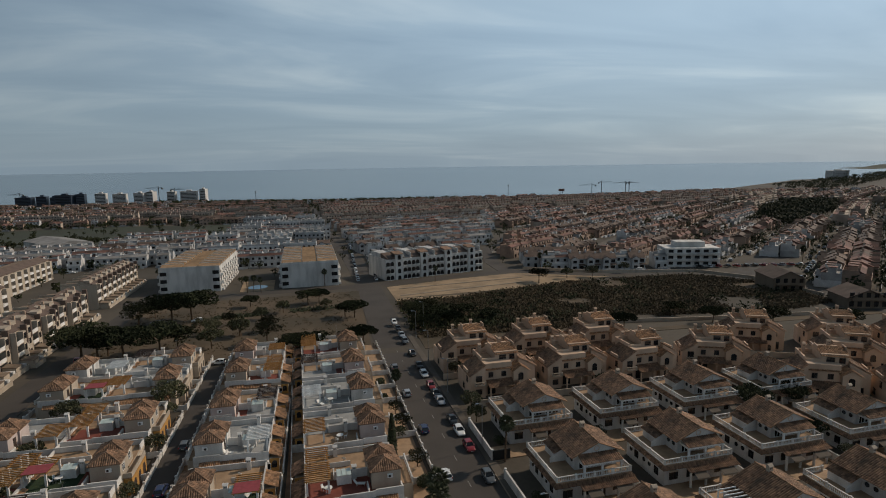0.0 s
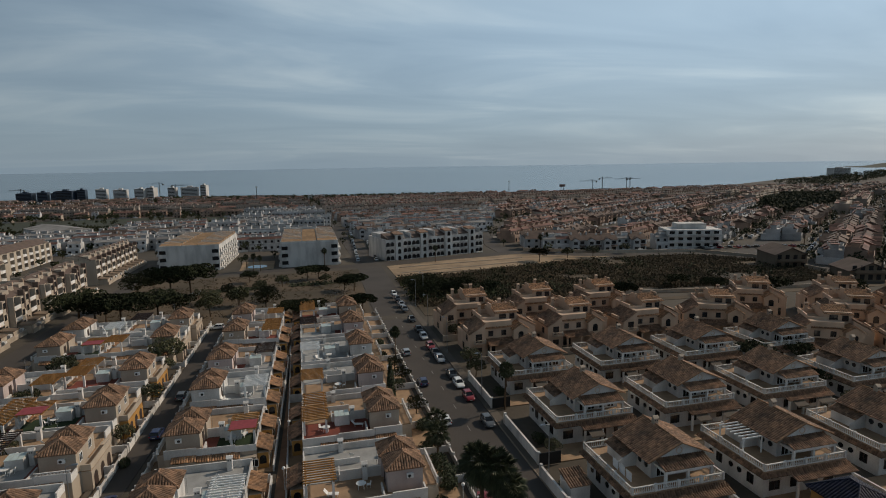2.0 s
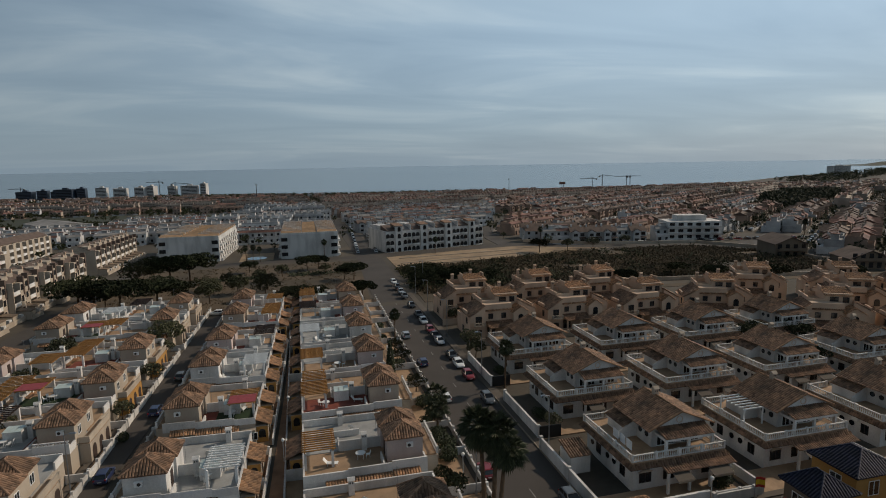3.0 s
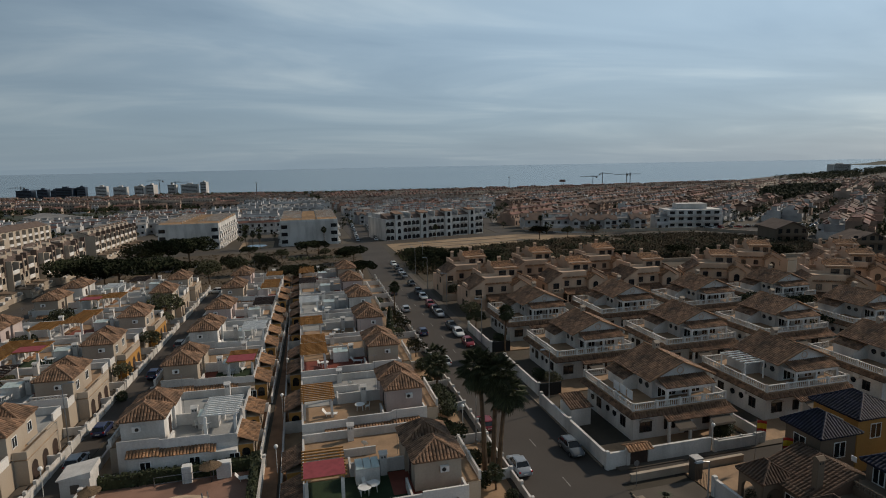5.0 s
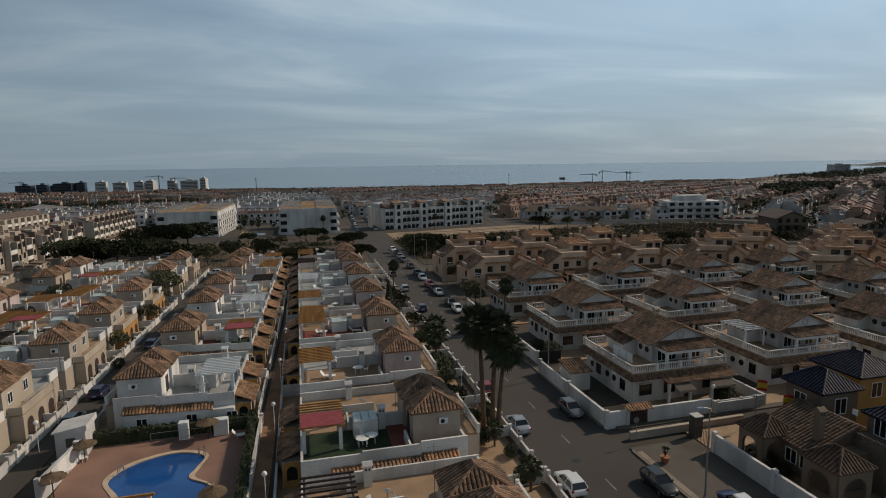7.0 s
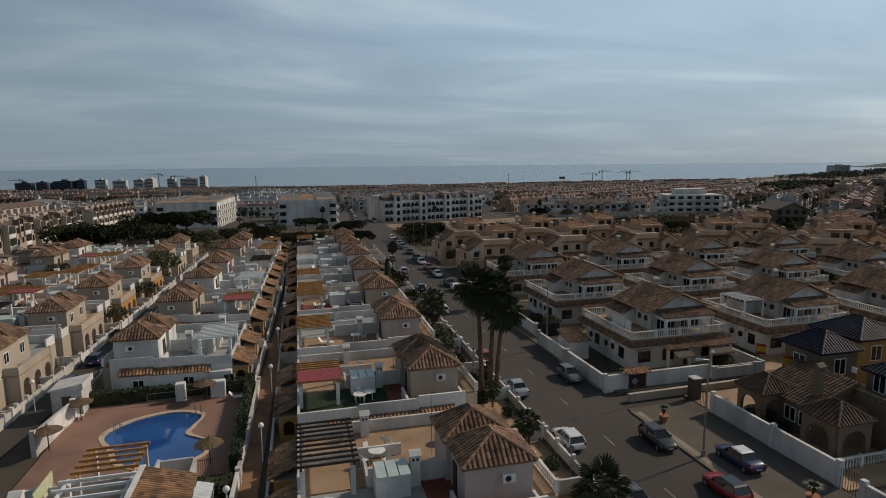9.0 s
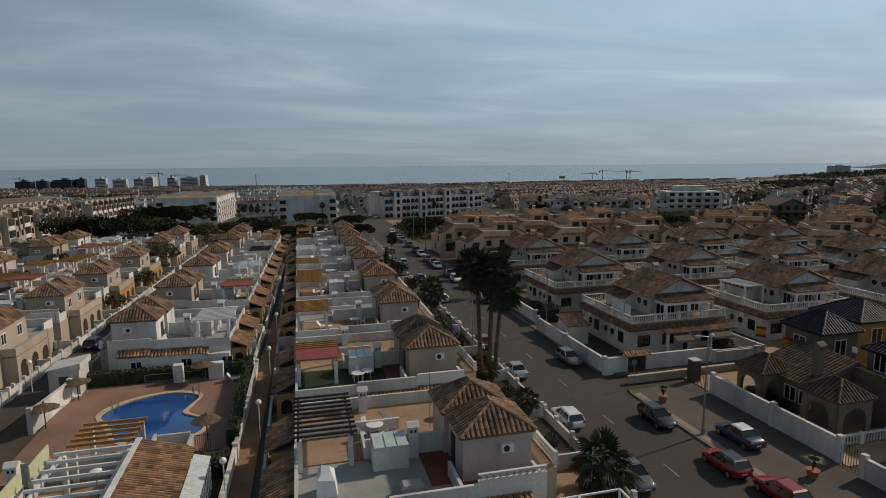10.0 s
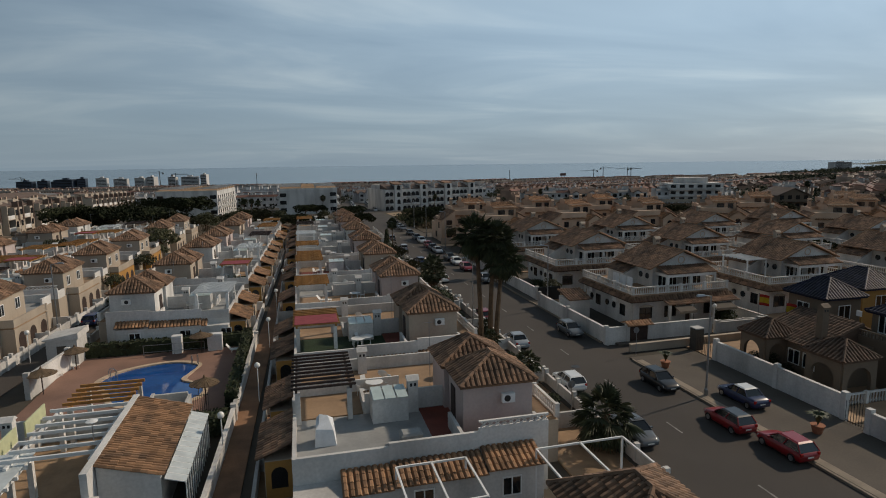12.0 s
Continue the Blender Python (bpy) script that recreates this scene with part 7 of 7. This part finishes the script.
def globe_lamp(m, h=2.8):
    t = thing("globe_lamp", "white globe lamp on a thin post", "lamp", "globe lamps", m)
    part("post", Geo().tube((0, 0, 0), (0, 0, h), 0.04), "white_paint", t)
    smooth(part("globe", Geo().lathe(0, 0, [(0.03, h)] + [(0.23 * math.sin(a * math.pi / 8), h + 0.23 - 0.23 * math.cos(a * math.pi / 8)) for a in range(1, 8)] + [(0.02, h + 0.46)], 12), "globe", t))
    return t


gl0 = globe_lamp(pose(-3.6, 44.0, 0))
for x, y in ((-3.3, 58.0), (-2.9, 72.0), (-2.3, 86.0), (-5.3, 35.0), (43.0, 49.2), (18.2, 62.0), (-25.6, 60.0)):
    copy_thing(gl0, pose(x, y, 0))
for x, y in ((31.0, 45.2), (18.8, 34.6)):
    sg = thing("road_sign", "small round sign seen from behind on a grey post", "sign", "road signs", pose(x, y, 0.0))
    part("post", Geo().tube((0, 0, 0), (0, 0, 2.6), 0.03, n=6), "steel", sg)
    part("plate", Geo().tube((0, 0.04, 2.5), (0, 0.06, 2.5), 0.3, n=16), "steel", sg)
mh = thing("manhole_cover", "round iron manhole cover in the asphalt", "manhole", "", pose(24.0, 44.0, 0.021))
part("lid", Geo().lathe(0, 0, [(0.42, 0.0), (0.42, 0.012), (0.38, 0.016)], 18), "iron", mh)
line_mat = material("worn_white_road_paint", (0.24, 0.23, 0.21), 0.9, 0.35, 1.0, 0.05, 8)
dash = None
for i in range(17):
    y = 14 + i * 8.5
    if dash is None:
        dash = tagged(part("road_marking", Geo().box(-0.06, 0.06, -0.9, 0.9, 0.0, 0.008), line_mat, None, "", (24.9, y, 0.02)), "worn white centre dash on the asphalt", "marking", "road markings", "structure")
    else:
        d2 = twin(dash, (24.9 + 0.008 * max(0, y - 60), y, 0.02))
        tagged(d2, "worn white centre dash on the asphalt", "marking", "road markings", "structure")
kb = thing("kerb", "pale concrete kerbstones along the street", "kerb", "kerbs")
kb["kind"] = "structure"
stone = part("kerbstone", Geo().hexa([(-0.09, 0.01, 0), (0.09, 0.01, 0), (0.09, 0.99, 0), (-0.09, 0.99, 0)], [(-0.07, 0.015, 0.165), (0.085, 0.015, 0.165), (0.085, 0.985, 0.165), (-0.07, 0.985, 0.165)]), "kerb", kb, "", (29.85, 10, 0))
for i in range(1, 34):
    twin(stone, (29.85, 10 + i, 0))
for i in range(34):
    twin(stone, (29.75 + 0.006 * i, 49.5 + i, 0))
for i in range(50):
    twin(stone, (20.2 + 0.004 * i, 15 + i, 0))


def potted_palm(m):
    t = thing("potted_plant", "small palm in a dark terracotta pot", "plant", "potted plants", m)
    part("pot", Geo().lathe(0, 0, [(0.28, 0), (0.42, 0.55), (0.46, 0.6), (0.36, 0.6)], 12), "pot", t)
    g = Geo()
    for i in range(16):
        a = i * 2.4
        d = Vector((math.cos(a), math.sin(a), 0))
        p = Vector((0, 0, 0.6))
        q = p + d * 0.35 + Vector((0, 0, 0.8))
        e = p + d * 0.85 + Vector((0, 0, 0.75))
        s = d.cross(Vector((0, 0, 1))) * 0.09
        g.face(p - s * 0.3, p + s * 0.3, q + s, q - s)
        g.face(q - s, q + s, e)
    part("fronds", g, "palm_leaf", t)["kind"] = "stuff"
    return t


pp = potted_palm(pose(31.4, 41.2, 0.15))
copy_thing(pp, pose(33.4, 27.4, 0.15))
# ---- trees and scrub ----
def crown_leaves(g, blobs, n, size):
    for i in range(n):
        c, r = random.choice(blobs)
        d = Vector((random.gauss(0, 1), random.gauss(0, 1), random.gauss(0, 1))).normalized()
        q = random.uniform(0.45, 1.0) ** 0.4
        p = Vector(c) + Vector((d.x * r[0], d.y * r[0], d.z * r[1])) * q
        leaf_quad(g, p, size)


def tree(label, h, spread, flat, mat, leaves=2600, size=0.28, clumps=13, m=None):
    t = thing("tree", label, "tree", "trees", m)
    g = Geo()
    top = h * 0.52
    g.tube((0, 0, -0.2), (0.15, 0.1, top), 0.035 * h, 0.02 * h, 8)
    blobs = []
    for i in range(clumps):
        a = i * 2.399
        rr = spread * (0.25 + 0.62 * math.sqrt(i / clumps))
        z = h * (0.80 - 0.20 * (i / clumps) + random.uniform(-0.07, 0.07))
        c = (rr * math.cos(a), rr * math.sin(a), z)
        blobs.append((c, (spread * random.uniform(0.30, 0.45), spread * flat * random.uniform(0.30, 0.45))))
        g.tube((0.1, 0.05, top * random.uniform(0.7, 1.0)), (c[0] * 0.8, c[1] * 0.8, c[2]), 0.012 * h, 0.004 * h, 5)
    part("trunk", g, "bark", t)
    g = Geo()
    crown_leaves(g, blobs, leaves, size)
    part("crown", g, mat, t)["kind"] = "stuff"
    return t


def grown_copy(ob, x, y, s, r, z=None):
    return copy_thing(ob, pose(x, y, land(y) if z is None else z, 0, 0, r) @ Matrix.Diagonal((s, s, s, 1)))


random.seed(31)
pine = tree("dark umbrella pine with a broad uneven crown", 7.0, 4.6, 0.55, "leaf", m=pose(-51, 171, -0.5))
for x, y, s in ((-45.5, 165, 1.45), (-57.5, 171, 1.5), (-52, 166, 1.4), (-37.5, 169, 1.35), (-33, 170, 1.1), (-41, 205, 1.6), (-35, 207, 1.6), (-48, 214, 0.9), (-0.5, 155.5, 0.95), (4, 158.5, 0.8), (17.6, 160, 0.85), (14.0, 162, 0.65),
                (18.5, 192, 0.95), (15.5, 194, 0.75), (3.9, 219, 0.9), (8, 221, 0.85), (-17, 222, 0.7), (38, 168, 0.8), (42, 176, 0.9), (47, 171, 0.75), (38.5, 186, 0.8), (52, 178, 0.8), (44, 192, 0.7),
                (103, 230, 0.95), (86, 78, 0.75), (88, 92, 0.8), (98, 92.0, 0.7), (60, 172, 0.7), (95, 150, 0.8), (125, 148, 0.8), (158, 132, 0.9), (165, 118, 0.9), (120, 160, 0.7), (140, 140, 0.9), (-62, 185, 0.8), (-55.5, 187, 0.75)):
    grown_copy(pine, x, y, s, x * 37 % 360)
olive = tree("grey-green spreading street tree", 5.0, 2.6, 0.8, "leaf_light", 1500, 0.2, 9, m=pose(-26, 186, -1))
for x, y, s in ((-17, 180, 1.0), (-9, 183.5, 1.1), (-22, 196, 0.9), (-12, 200, 0.9), (-49.5, 199, 2.0), (-9, 169, 1.5), (-17.5, 181, 1.2), (-24, 169, 1.3), (-27.2, 127, 1.25), (-45.2, 92, 1.1), (-45.6, 125, 1.0), (-30, 190, 0.9), (-5, 208, 0.9), (10, 208, 0.8), (18.4, 104, 0.65), (18.2, 89.5, 0.65), (18.2, 111, 0.6), (33.6, 108.5, 0.8), (33.0, 103, 0.7),
                (118, 233, 1.0), (130, 232, 1.1), (150, 238, 1.0), (34, 70.5, 0.5), (52, 89.5, 0.55), (70, 89.5, 0.6), (88.5, 71, 0.6), (36, 128, 0.7), (66, 112, 0.6), (-25.8, 107, 0.75), (-26.6, 122, 0.7), (-45.5, 108, 0.9), (-40.5, 88, 0.8), (-45, 70.5, 0.8), (-26.8, 92, 0.6)):
    grown_copy(olive, x, y, s, x * 53 % 360)
cyp = thing("cypress", "narrow dark cypress in a small garden", "tree", "", pose(14.9, 95.0, 0))
part("trunk", Geo().tube((0, 0, -0.1), (0, 0, 3.5), 0.14, 0.06), "bark", cyp)
g = Geo()
crown_leaves(g, [((0, 0, 0.9 + 0.62 * i), (0.75 * (1 - (i / 11) ** 2) + 0.12, 0.55)) for i in range(11)], 2200, 0.16)
part("crown", g, "hedge", cyp)["kind"] = "stuff"


def shrub(label, r, mat, n=900, m=None):
    t = thing("shrub", label, "shrub", "shrubs", m)
    g = Geo()
    crown_leaves(g, [((random.uniform(-0.4, 0.4) * r, random.uniform(-0.4, 0.4) * r, r * random.uniform(0.45, 0.9)), (r * 0.65, r * 0.6)) for i in range(6)], n, 0.15)
    part("leaves", g, mat, t)["kind"] = "stuff"
    return t


sh0 = shrub("rounded dark green shrub in a front garden", 1.5, "hedge", m=pose(17.4, 66.0, 0))
for x, y, s in ((17.2, 71.5, 1.1), (16.6, 53.6, 0.9), (16.2, 49.6, 0.8), (15.6, 62.0, 0.9), (17.6, 68.2, 1.2), (16.4, 59.4, 1.1), (18.0, 36.2, 0.6), (18.4, 46.2, 0.6), (17.6, 41.6, 0.75), (17.8, 83.0, 1.0), (16.8, 76.5, 0.8), (17.2, 101.0, 1.0), (16.6, 118, 0.9), (17.4, 127, 0.9), (31.6, 62.4, 0.6), (39.8, 38.2, 0.8), (39.9, 36.5, 0.6), (39.8, 40.0, 0.6),
                (-12.6, 29.4, 0.5), (12.8, 23.2, 0.5), (33.5, 74.5, 0.8), (34, 93, 0.8), (-24.6, 84, 0.7), (-20.2, 72, 0.6), (-20, 88, 0.6), (-18.6, 104, 0.6), (50, 69, 0.6), (-6.5, 64, 0.5), (-5.6, 82, 0.6), (0.3, 61, 0.5), (46.5, 51.5, 0.9), (48, 52.8, 0.8)):
    grown_copy(sh0, x, y, s, x * 41 % 360)


def fan_palm(label, h, lean, seed, m, leaves=46, size=1.15):
    """A fan palm: ringed trunk, a full crown of fan leaves and a skirt of old ones."""
    random.seed(seed)
    t = thing("palm_tree", label, "tree", "palms", m)
    g = Geo()
    k = max(4, int(h * 1.6))
    pts = [Vector((lean[0] * (i / k) ** 1.6, lean[1] * (i / k) ** 1.6, h * i / k - 0.1)) for i in range(k + 1)]
    r0 = 0.30 if h > 6 else 0.22
    for i, (a, b) in enumerate(zip(pts, pts[1:])):
        ra = r0 * (1 - 0.40 * i / k)
        g.tube(a, b, ra, ra * 0.93, 8)
    part("trunk", g, "bark", t, "ringed grey palm trunk")
    top = pts[-1]
    g, old = Geo(), Geo()
    for i in range(leaves):
        az = i * 2.39996 + random.uniform(-0.2, 0.2)
        el = radians(78 - 163 * (i / leaves) ** 0.85 + random.uniform(-9, 9))
        d = Vector((math.cos(az) * math.cos(el), math.sin(az) * math.cos(el), math.sin(el)))
        side = d.cross(Vector((0, 0, 1)))
        side = side.normalized() if side.length > 0.1 else Vector((1, 0, 0))
        up = side.cross(d).normalized()
        ln = size * random.uniform(0.8, 1.15)
        p = top + d * ln * 0.95 - Vector((0, 0, 0.12 * ln))
        gg = g if i < leaves * 0.85 else old
        gg.tube(top + d * 0.1, p, 0.025, 0.015, 4, False)
        for b in range(13):
            a = radians(-78 + 13 * b)
            bd = (d * math.cos(a) + side * math.sin(a)).normalized()
            q = p + bd * ln * 0.95 * (1 - 0.25 * abs(a)) - Vector((0, 0, 0.22 * ln + 0.1 * random.random()))
            w = (side * math.cos(a) - d * math.sin(a)) * 0.075 * ln
            mid_p = p + (q - p) * 0.55 + up * 0.07 * ln
            gg.face(p, mid_p - w, q, mid_p + w)
    part("crown", g, "palm_leaf", t)["kind"] = "stuff"
    part("dry_skirt", old, "thatch", t, "hanging dry fronds")["kind"] = "stuff"
    return t


tall = fan_palm("tall fan palm in a row of three beside the street", 11.9, (-0.5, 0.2), 1, pose(17.5, 51.6, 0), 110, 1.3)
fan_palm("tall fan palm in a row of three beside the street", 11.4, (0.3, -0.2), 2, pose(18.2, 51.0, 0.0), 110, 1.3)
fan_palm("tall leaning fan palm in a row of three beside the street", 9.6, (0.9, 0.3), 3, pose(18.6, 50.4, 0.0), 100, 1.25)
fan_palm("broad low fan palm in a front garden", 2.5, (0.1, 0.1), 6, pose(18.6, 29.6, 0), 64, 1.3)
low_palm = fan_palm("low fan palm in a front garden", 4.2, (0.1, 0.1), 4, pose(18.8, 78.5, 0), 60, 1.1)
for x, y, s in ((18.2, 74.6, 1.0), (17.9, 40.4, 0.6), (17.6, 48.6, 0.5), (18.6, 53.6, 0.45)):
    grown_copy(low_palm, x, y, s, x * 70 % 360)
for x, y, s in ((33.0, 87.0, 0.62), (19.4, 116.5, 0.55), (12, 253, 0.6), (-20, 250, 0.55), (-17.5, 251, 0.55), (-14.5, 249, 0.5), (118, 262, 0.6), (122, 264, 0.65), (60, 246, 0.55), (150, 290, 0.6), (240, 225, 0.7)):
    grown_copy(tall, x, y, s, x * 70 % 360)


def scrub_field(name, label, poly, n, mat, s0, s1, seed, per=9):
    random.seed(seed)
    g = Geo()
    x0, x1 = min(p[0] for p in poly), max(p[0] for p in poly)
    y0, y1 = min(p[1] for p in poly), max(p[1] for p in poly)
    while n:
        x, y = random.uniform(x0, x1), random.uniform(y0, y1)
        if not inside(x, y, poly):
            continue
        n -= 1
        if noise.noise((x * 0.05, y * 0.05, seed)) < -0.3:
            continue
        s = random.uniform(s0, s1)
        for k in range(per):
            p = Vector((x + random.gauss(0, 0.5) * s, y + random.gauss(0, 0.5) * s, land(y) + abs(random.gauss(0.3, 0.3)) * s))
            leaf_quad(g, p, (0.32 if per < 20 else 0.24) * s)
    return tagged(part(name, g, mat), label, "scrub", "", "stuff")


LOT = [(36, 160), (77, 156.5), (94, 162), (121, 159.5), (163, 154), (184, 158), (188, 198), (172, 219), (150, 222), (114, 224), (86, 218), (57, 210), (37, 211)]
scrub_field("scrub", "dense low brown scrub on the vacant lot", LOT, 17000, "scrub", 0.6, 1.6, 7, 9)
scrub_field("scrub", "dark rounded bushes scattered over the vacant lot", LOT, 190, "leaf", 1.2, 2.6, 17, 40)
scrub_field("scrub", "dark bushes near the street corner", [(34.5, 166), (66, 163), (60, 192), (37, 207)], 200, "leaf", 1.3, 3.0, 8, 30)
scrub_field("dry_grass", "sparse dry grass tufts on the field", [(-56, 160), (18, 160), (23, 236), (-54, 236)], 900, "scrub", 0.4, 0.9, 9)
scrub_field("hedge_row", "low dark hedge along the far edge of the field", [(-28, 204), (18, 208), (18, 212), (-28, 208)], 240, "hedge", 0.9, 1.4, 10)


def tree_belt(name, label, poly, n, mat, s0, s1, seed, per=26):
    """Many small crowns seen from afar, each a loose clump of leaves."""
    random.seed(seed)
    g = Geo()
    x0, x1 = min(p[0] for p in poly), max(p[0] for p in poly)
    y0, y1 = min(p[1] for p in poly), max(p[1] for p in poly)
    while n:
        x, y = random.uniform(x0, x1), random.uniform(y0, y1)
        if not inside(x, y, poly):
            continue
        n -= 1
        s = random.uniform(s0, s1)
        z = land(y)
        g.tube((x, y, z - 1), (x, y, z + s), 0.15, 0.1, 4, False)
        for k in range(per):
            d = Vector((random.gauss(0, 1), random.gauss(0, 1), random.gauss(0, 1))).normalized() * random.uniform(0.4, 1)
            leaf_quad(g, (x + d.x * s, y + d.y * s, z + s * 1.35 + d.z * s * 0.7), 0.33 * s)
    return tagged(part(name, g, mat), label, "trees", "", "stuff")


tree_belt("distant_trees", "scattered dark trees among the distant houses", [(-300, 262), (500, 262), (1100, 700), (950, 1060), (100, 1100), (-600, 1200), (-500, 600)], 2300, "leaf", 1.5, 3.0, 12, 30)
tree_belt("shore_pines", "dark belt of pines along the shore", [(-260, 1255), (60, 1140), (330, 1110), (330, 1150), (60, 1180), (-260, 1300)], 700, "leaf", 2.0, 3.4, 13)
tree_belt("distant_grove", "dark grove on the far slope", GROVE, 700, "leaf", 3.0, 5.0, 14)
tree_belt("headland_trees", "dark trees on the headland", [(1000, 900), (2300, 1700), (2300, 1800), (1150, 1180)], 500, "leaf", 4.0, 7.0, 15)
tree_belt("field_trees", "low dark trees along the rough field", [(-330, 500), (-164, 486), (-62, 520), (-62, 534), (-164, 505), (-330, 520)], 90, "leaf", 1.8, 3.2, 16, 34)
tree_belt("town_trees", "dark trees among the houses near the shore", [(-700, 660), (900, 660), (900, 1070), (100, 1110), (-150, 1220), (-700, 1260)], 1800, "leaf", 2.0, 3.8, 18, 26)
wall_run("boundary_wall", "pale low wall between townhouses and scrub", [(84, 158), (99, 157), (127, 151), (147, 148.5), (168, 145)], 0.9, "cream", 0.3, False)
wall_run("boundary_wall", "pale low wall along the street edge of the scrub", [(104, 251), (131, 232), (174, 219.5), (187, 199), (187, 165)], 1.0, "cream", 0.3, False)
# ---- skyline ----
def tower(x, y, w, d, h, mat, label, floors):
    t = thing("tower_block", label, "tower", "skyline towers", pose(x, y, land(y) - 1, 0, 0, random.uniform(-20, 10)))
    part("wall", Geo().box(0, w, 0, d, -2, h), mat, t)
    g = h / floors
    for k in range(floors):
        part("window_band", Geo().box(w * 0.06, w * 0.94, -0.3, 0.0, k * g + 0.35 * g, k * g + 0.8 * g), "apt_glass", t)
    part("roof_house", Geo().box(w * 0.35, w * 0.65, d * 0.3, d * 0.7, h, h + 3), mat, t)
    return t


random.seed(17)
for x, w, h in ((-522, 28, 19), (-486, 18, 20), (-462, 10, 18), (-454, 32, 22), (-416, 15, 23)):
    tower(x, 1300, w, 18, h, "tower_dark", "dark glazed tower block near the shore", 7)
for x, w, h in ((-384, 20, 23), (-352, 25, 21), (-313, 20, 22), (-290, 15, 24), (-250, 15, 23), (-225, 34, 23), (-187, 12, 27)):
    tower(x, 1305, w, 16, h, "tower", "pale tower block near the shore", 8)
tower(1600, 1420, 62, 24, 30, "tower", "large grey slab tower on the headland", 10)


def crane(x, y, h, r):
    t = thing("tower_crane", "thin steel tower crane near the shore", "crane", "cranes", pose(x, y, land(y), 0, 0, r))
    part("mast", Geo().tube((0, 0, -1), (0, 0, h), 0.7, n=4), "iron", t)
    part("jib", Geo().tube((-8, 0, h - 3), (26, 0, h - 3), 0.5, n=4), "iron", t)
    part("tie", Geo().tube((0, 0, h), (18, 0, h - 3), 0.2, n=4).tube((0, 0, h), (-8, 0, h - 3), 0.2, n=4), "iron", t)
    part("counterweight", Geo().box(-8.5, -6, -0.8, 0.8, h - 6, h - 3), "paving", t)
    return t


for x, y, h, r in ((597, 1075, 26, 160), (621, 1079, 31, 10), (669, 1066, 29, 170), (680, 1070, 29, 5), (-262, 1290, 34, 170), (-232, 1290, 30, 20), (-520, 1320, 26, 160)):
    crane(x, y, h, r)
for x, y, h in ((-60, 1049, 30), (434, 1127, 26)):
    ms = thing("radio_mast", "thin lattice radio mast above the town", "mast", "masts", pose(x, y, land(y)))
    part("shaft", Geo().tube((0, 0, -1), (0, 0, h), 0.7, 0.4, 5), "iron", ms)
    part("antenna_ring", Geo().lathe(0, 0, [(1.2, h - 3), (1.2, h - 0.5)], 8), "steel", ms)
bb = thing("billboard", "twin-post billboard seen edge on above the town", "billboard", "", pose(496, 1008, land(1008)))
for x in (-2.5, 2.5):
    part("post", Geo().tube((x, 0, -1), (x, 0, 15), 0.35, n=6), "iron", bb)
part("panel", Geo().box(-6, 6, -0.3, 0.3, 15, 19.5), "tile_red", bb)
hall = thing("warehouse", "long low warehouse with pale walls and grey roof", "warehouse", "", pose(-190, 479, land(479), 0, 0, -51))
part("wall", Geo().box(0, 49, 0, 26, -2, 7), "white", hall)
part("roof", Geo().sweep_x([(-0.5, 7), (26.5, 7), (13, 9.3)], -0.5, 49.5), "roof_grey", hall)
wt = thing("white_hotel", "white three-storey corner building with long balconies", "building", "", pose(176, 243, land(243), 0, 0, -18))
part("wall", Geo().box(0, 26, 0, 14, -2, 9.4), "white", wt)
for k in range(3):
    part("balcony", Geo().box(0.4, 25.6, -1.2, 0, 0.2 + 3 * k, 1.2 + 3 * k), "white", wt)
    for i in range(6):
        part("window", Geo().box(1.2 + i * 4.2, 3.6 + i * 4.2, -0.05, 0.05, 1.3 + 3 * k, 2.7 + 3 * k), "apt_glass", wt)
part("attic", Geo().box(6, 20, 4, 12, 9.4, 12), "white", wt)
hl = Geo()
for i in range(24):
    a0, a1 = i / 24, (i + 1) / 24
    x0, x1 = 2660 + a0 * 1700, 2660 + a1 * 1700
    z0, z1 = -26 + 24 * math.sin(a0 * math.pi) ** 0.7 * (0.8 + 0.2 * math.sin(a0 * 23)), -26 + 24 * math.sin(a1 * math.pi) ** 0.7 * (0.8 + 0.2 * math.sin(a1 * 23))
    y0, y1 = 2150 + a0 * 500, 2150 + a1 * 500
    hl.hexa([(x0, y0, -27), (x1, y1, -27), (x1, y1 + 300, -27), (x0, y0 + 300, -27)], [(x0, y0 + 60, z0), (x1, y1 + 60, z1), (x1, y1 + 240, z1), (x0, y0 + 240, z0)])
setting("headland", hl, "grass", "low dark headland beyond the bay", "backdrop")
pl = thing("swimming_pool", "pale blue pool between the white flats", "pool", "", pose(-16.5, 262, land(262)))
part("deck", Geo().box(-7, 7, -8, 14, -1, 0.15), "sand", pl)
part("water", Geo().lathe(0, 0, [(4.2, 0.10), (4.2, 0.2)], 20), material("pale_pool_water", (0.10, 0.26, 0.36), 0.1, 0.1, 0.3, 0.02, 3), pl)
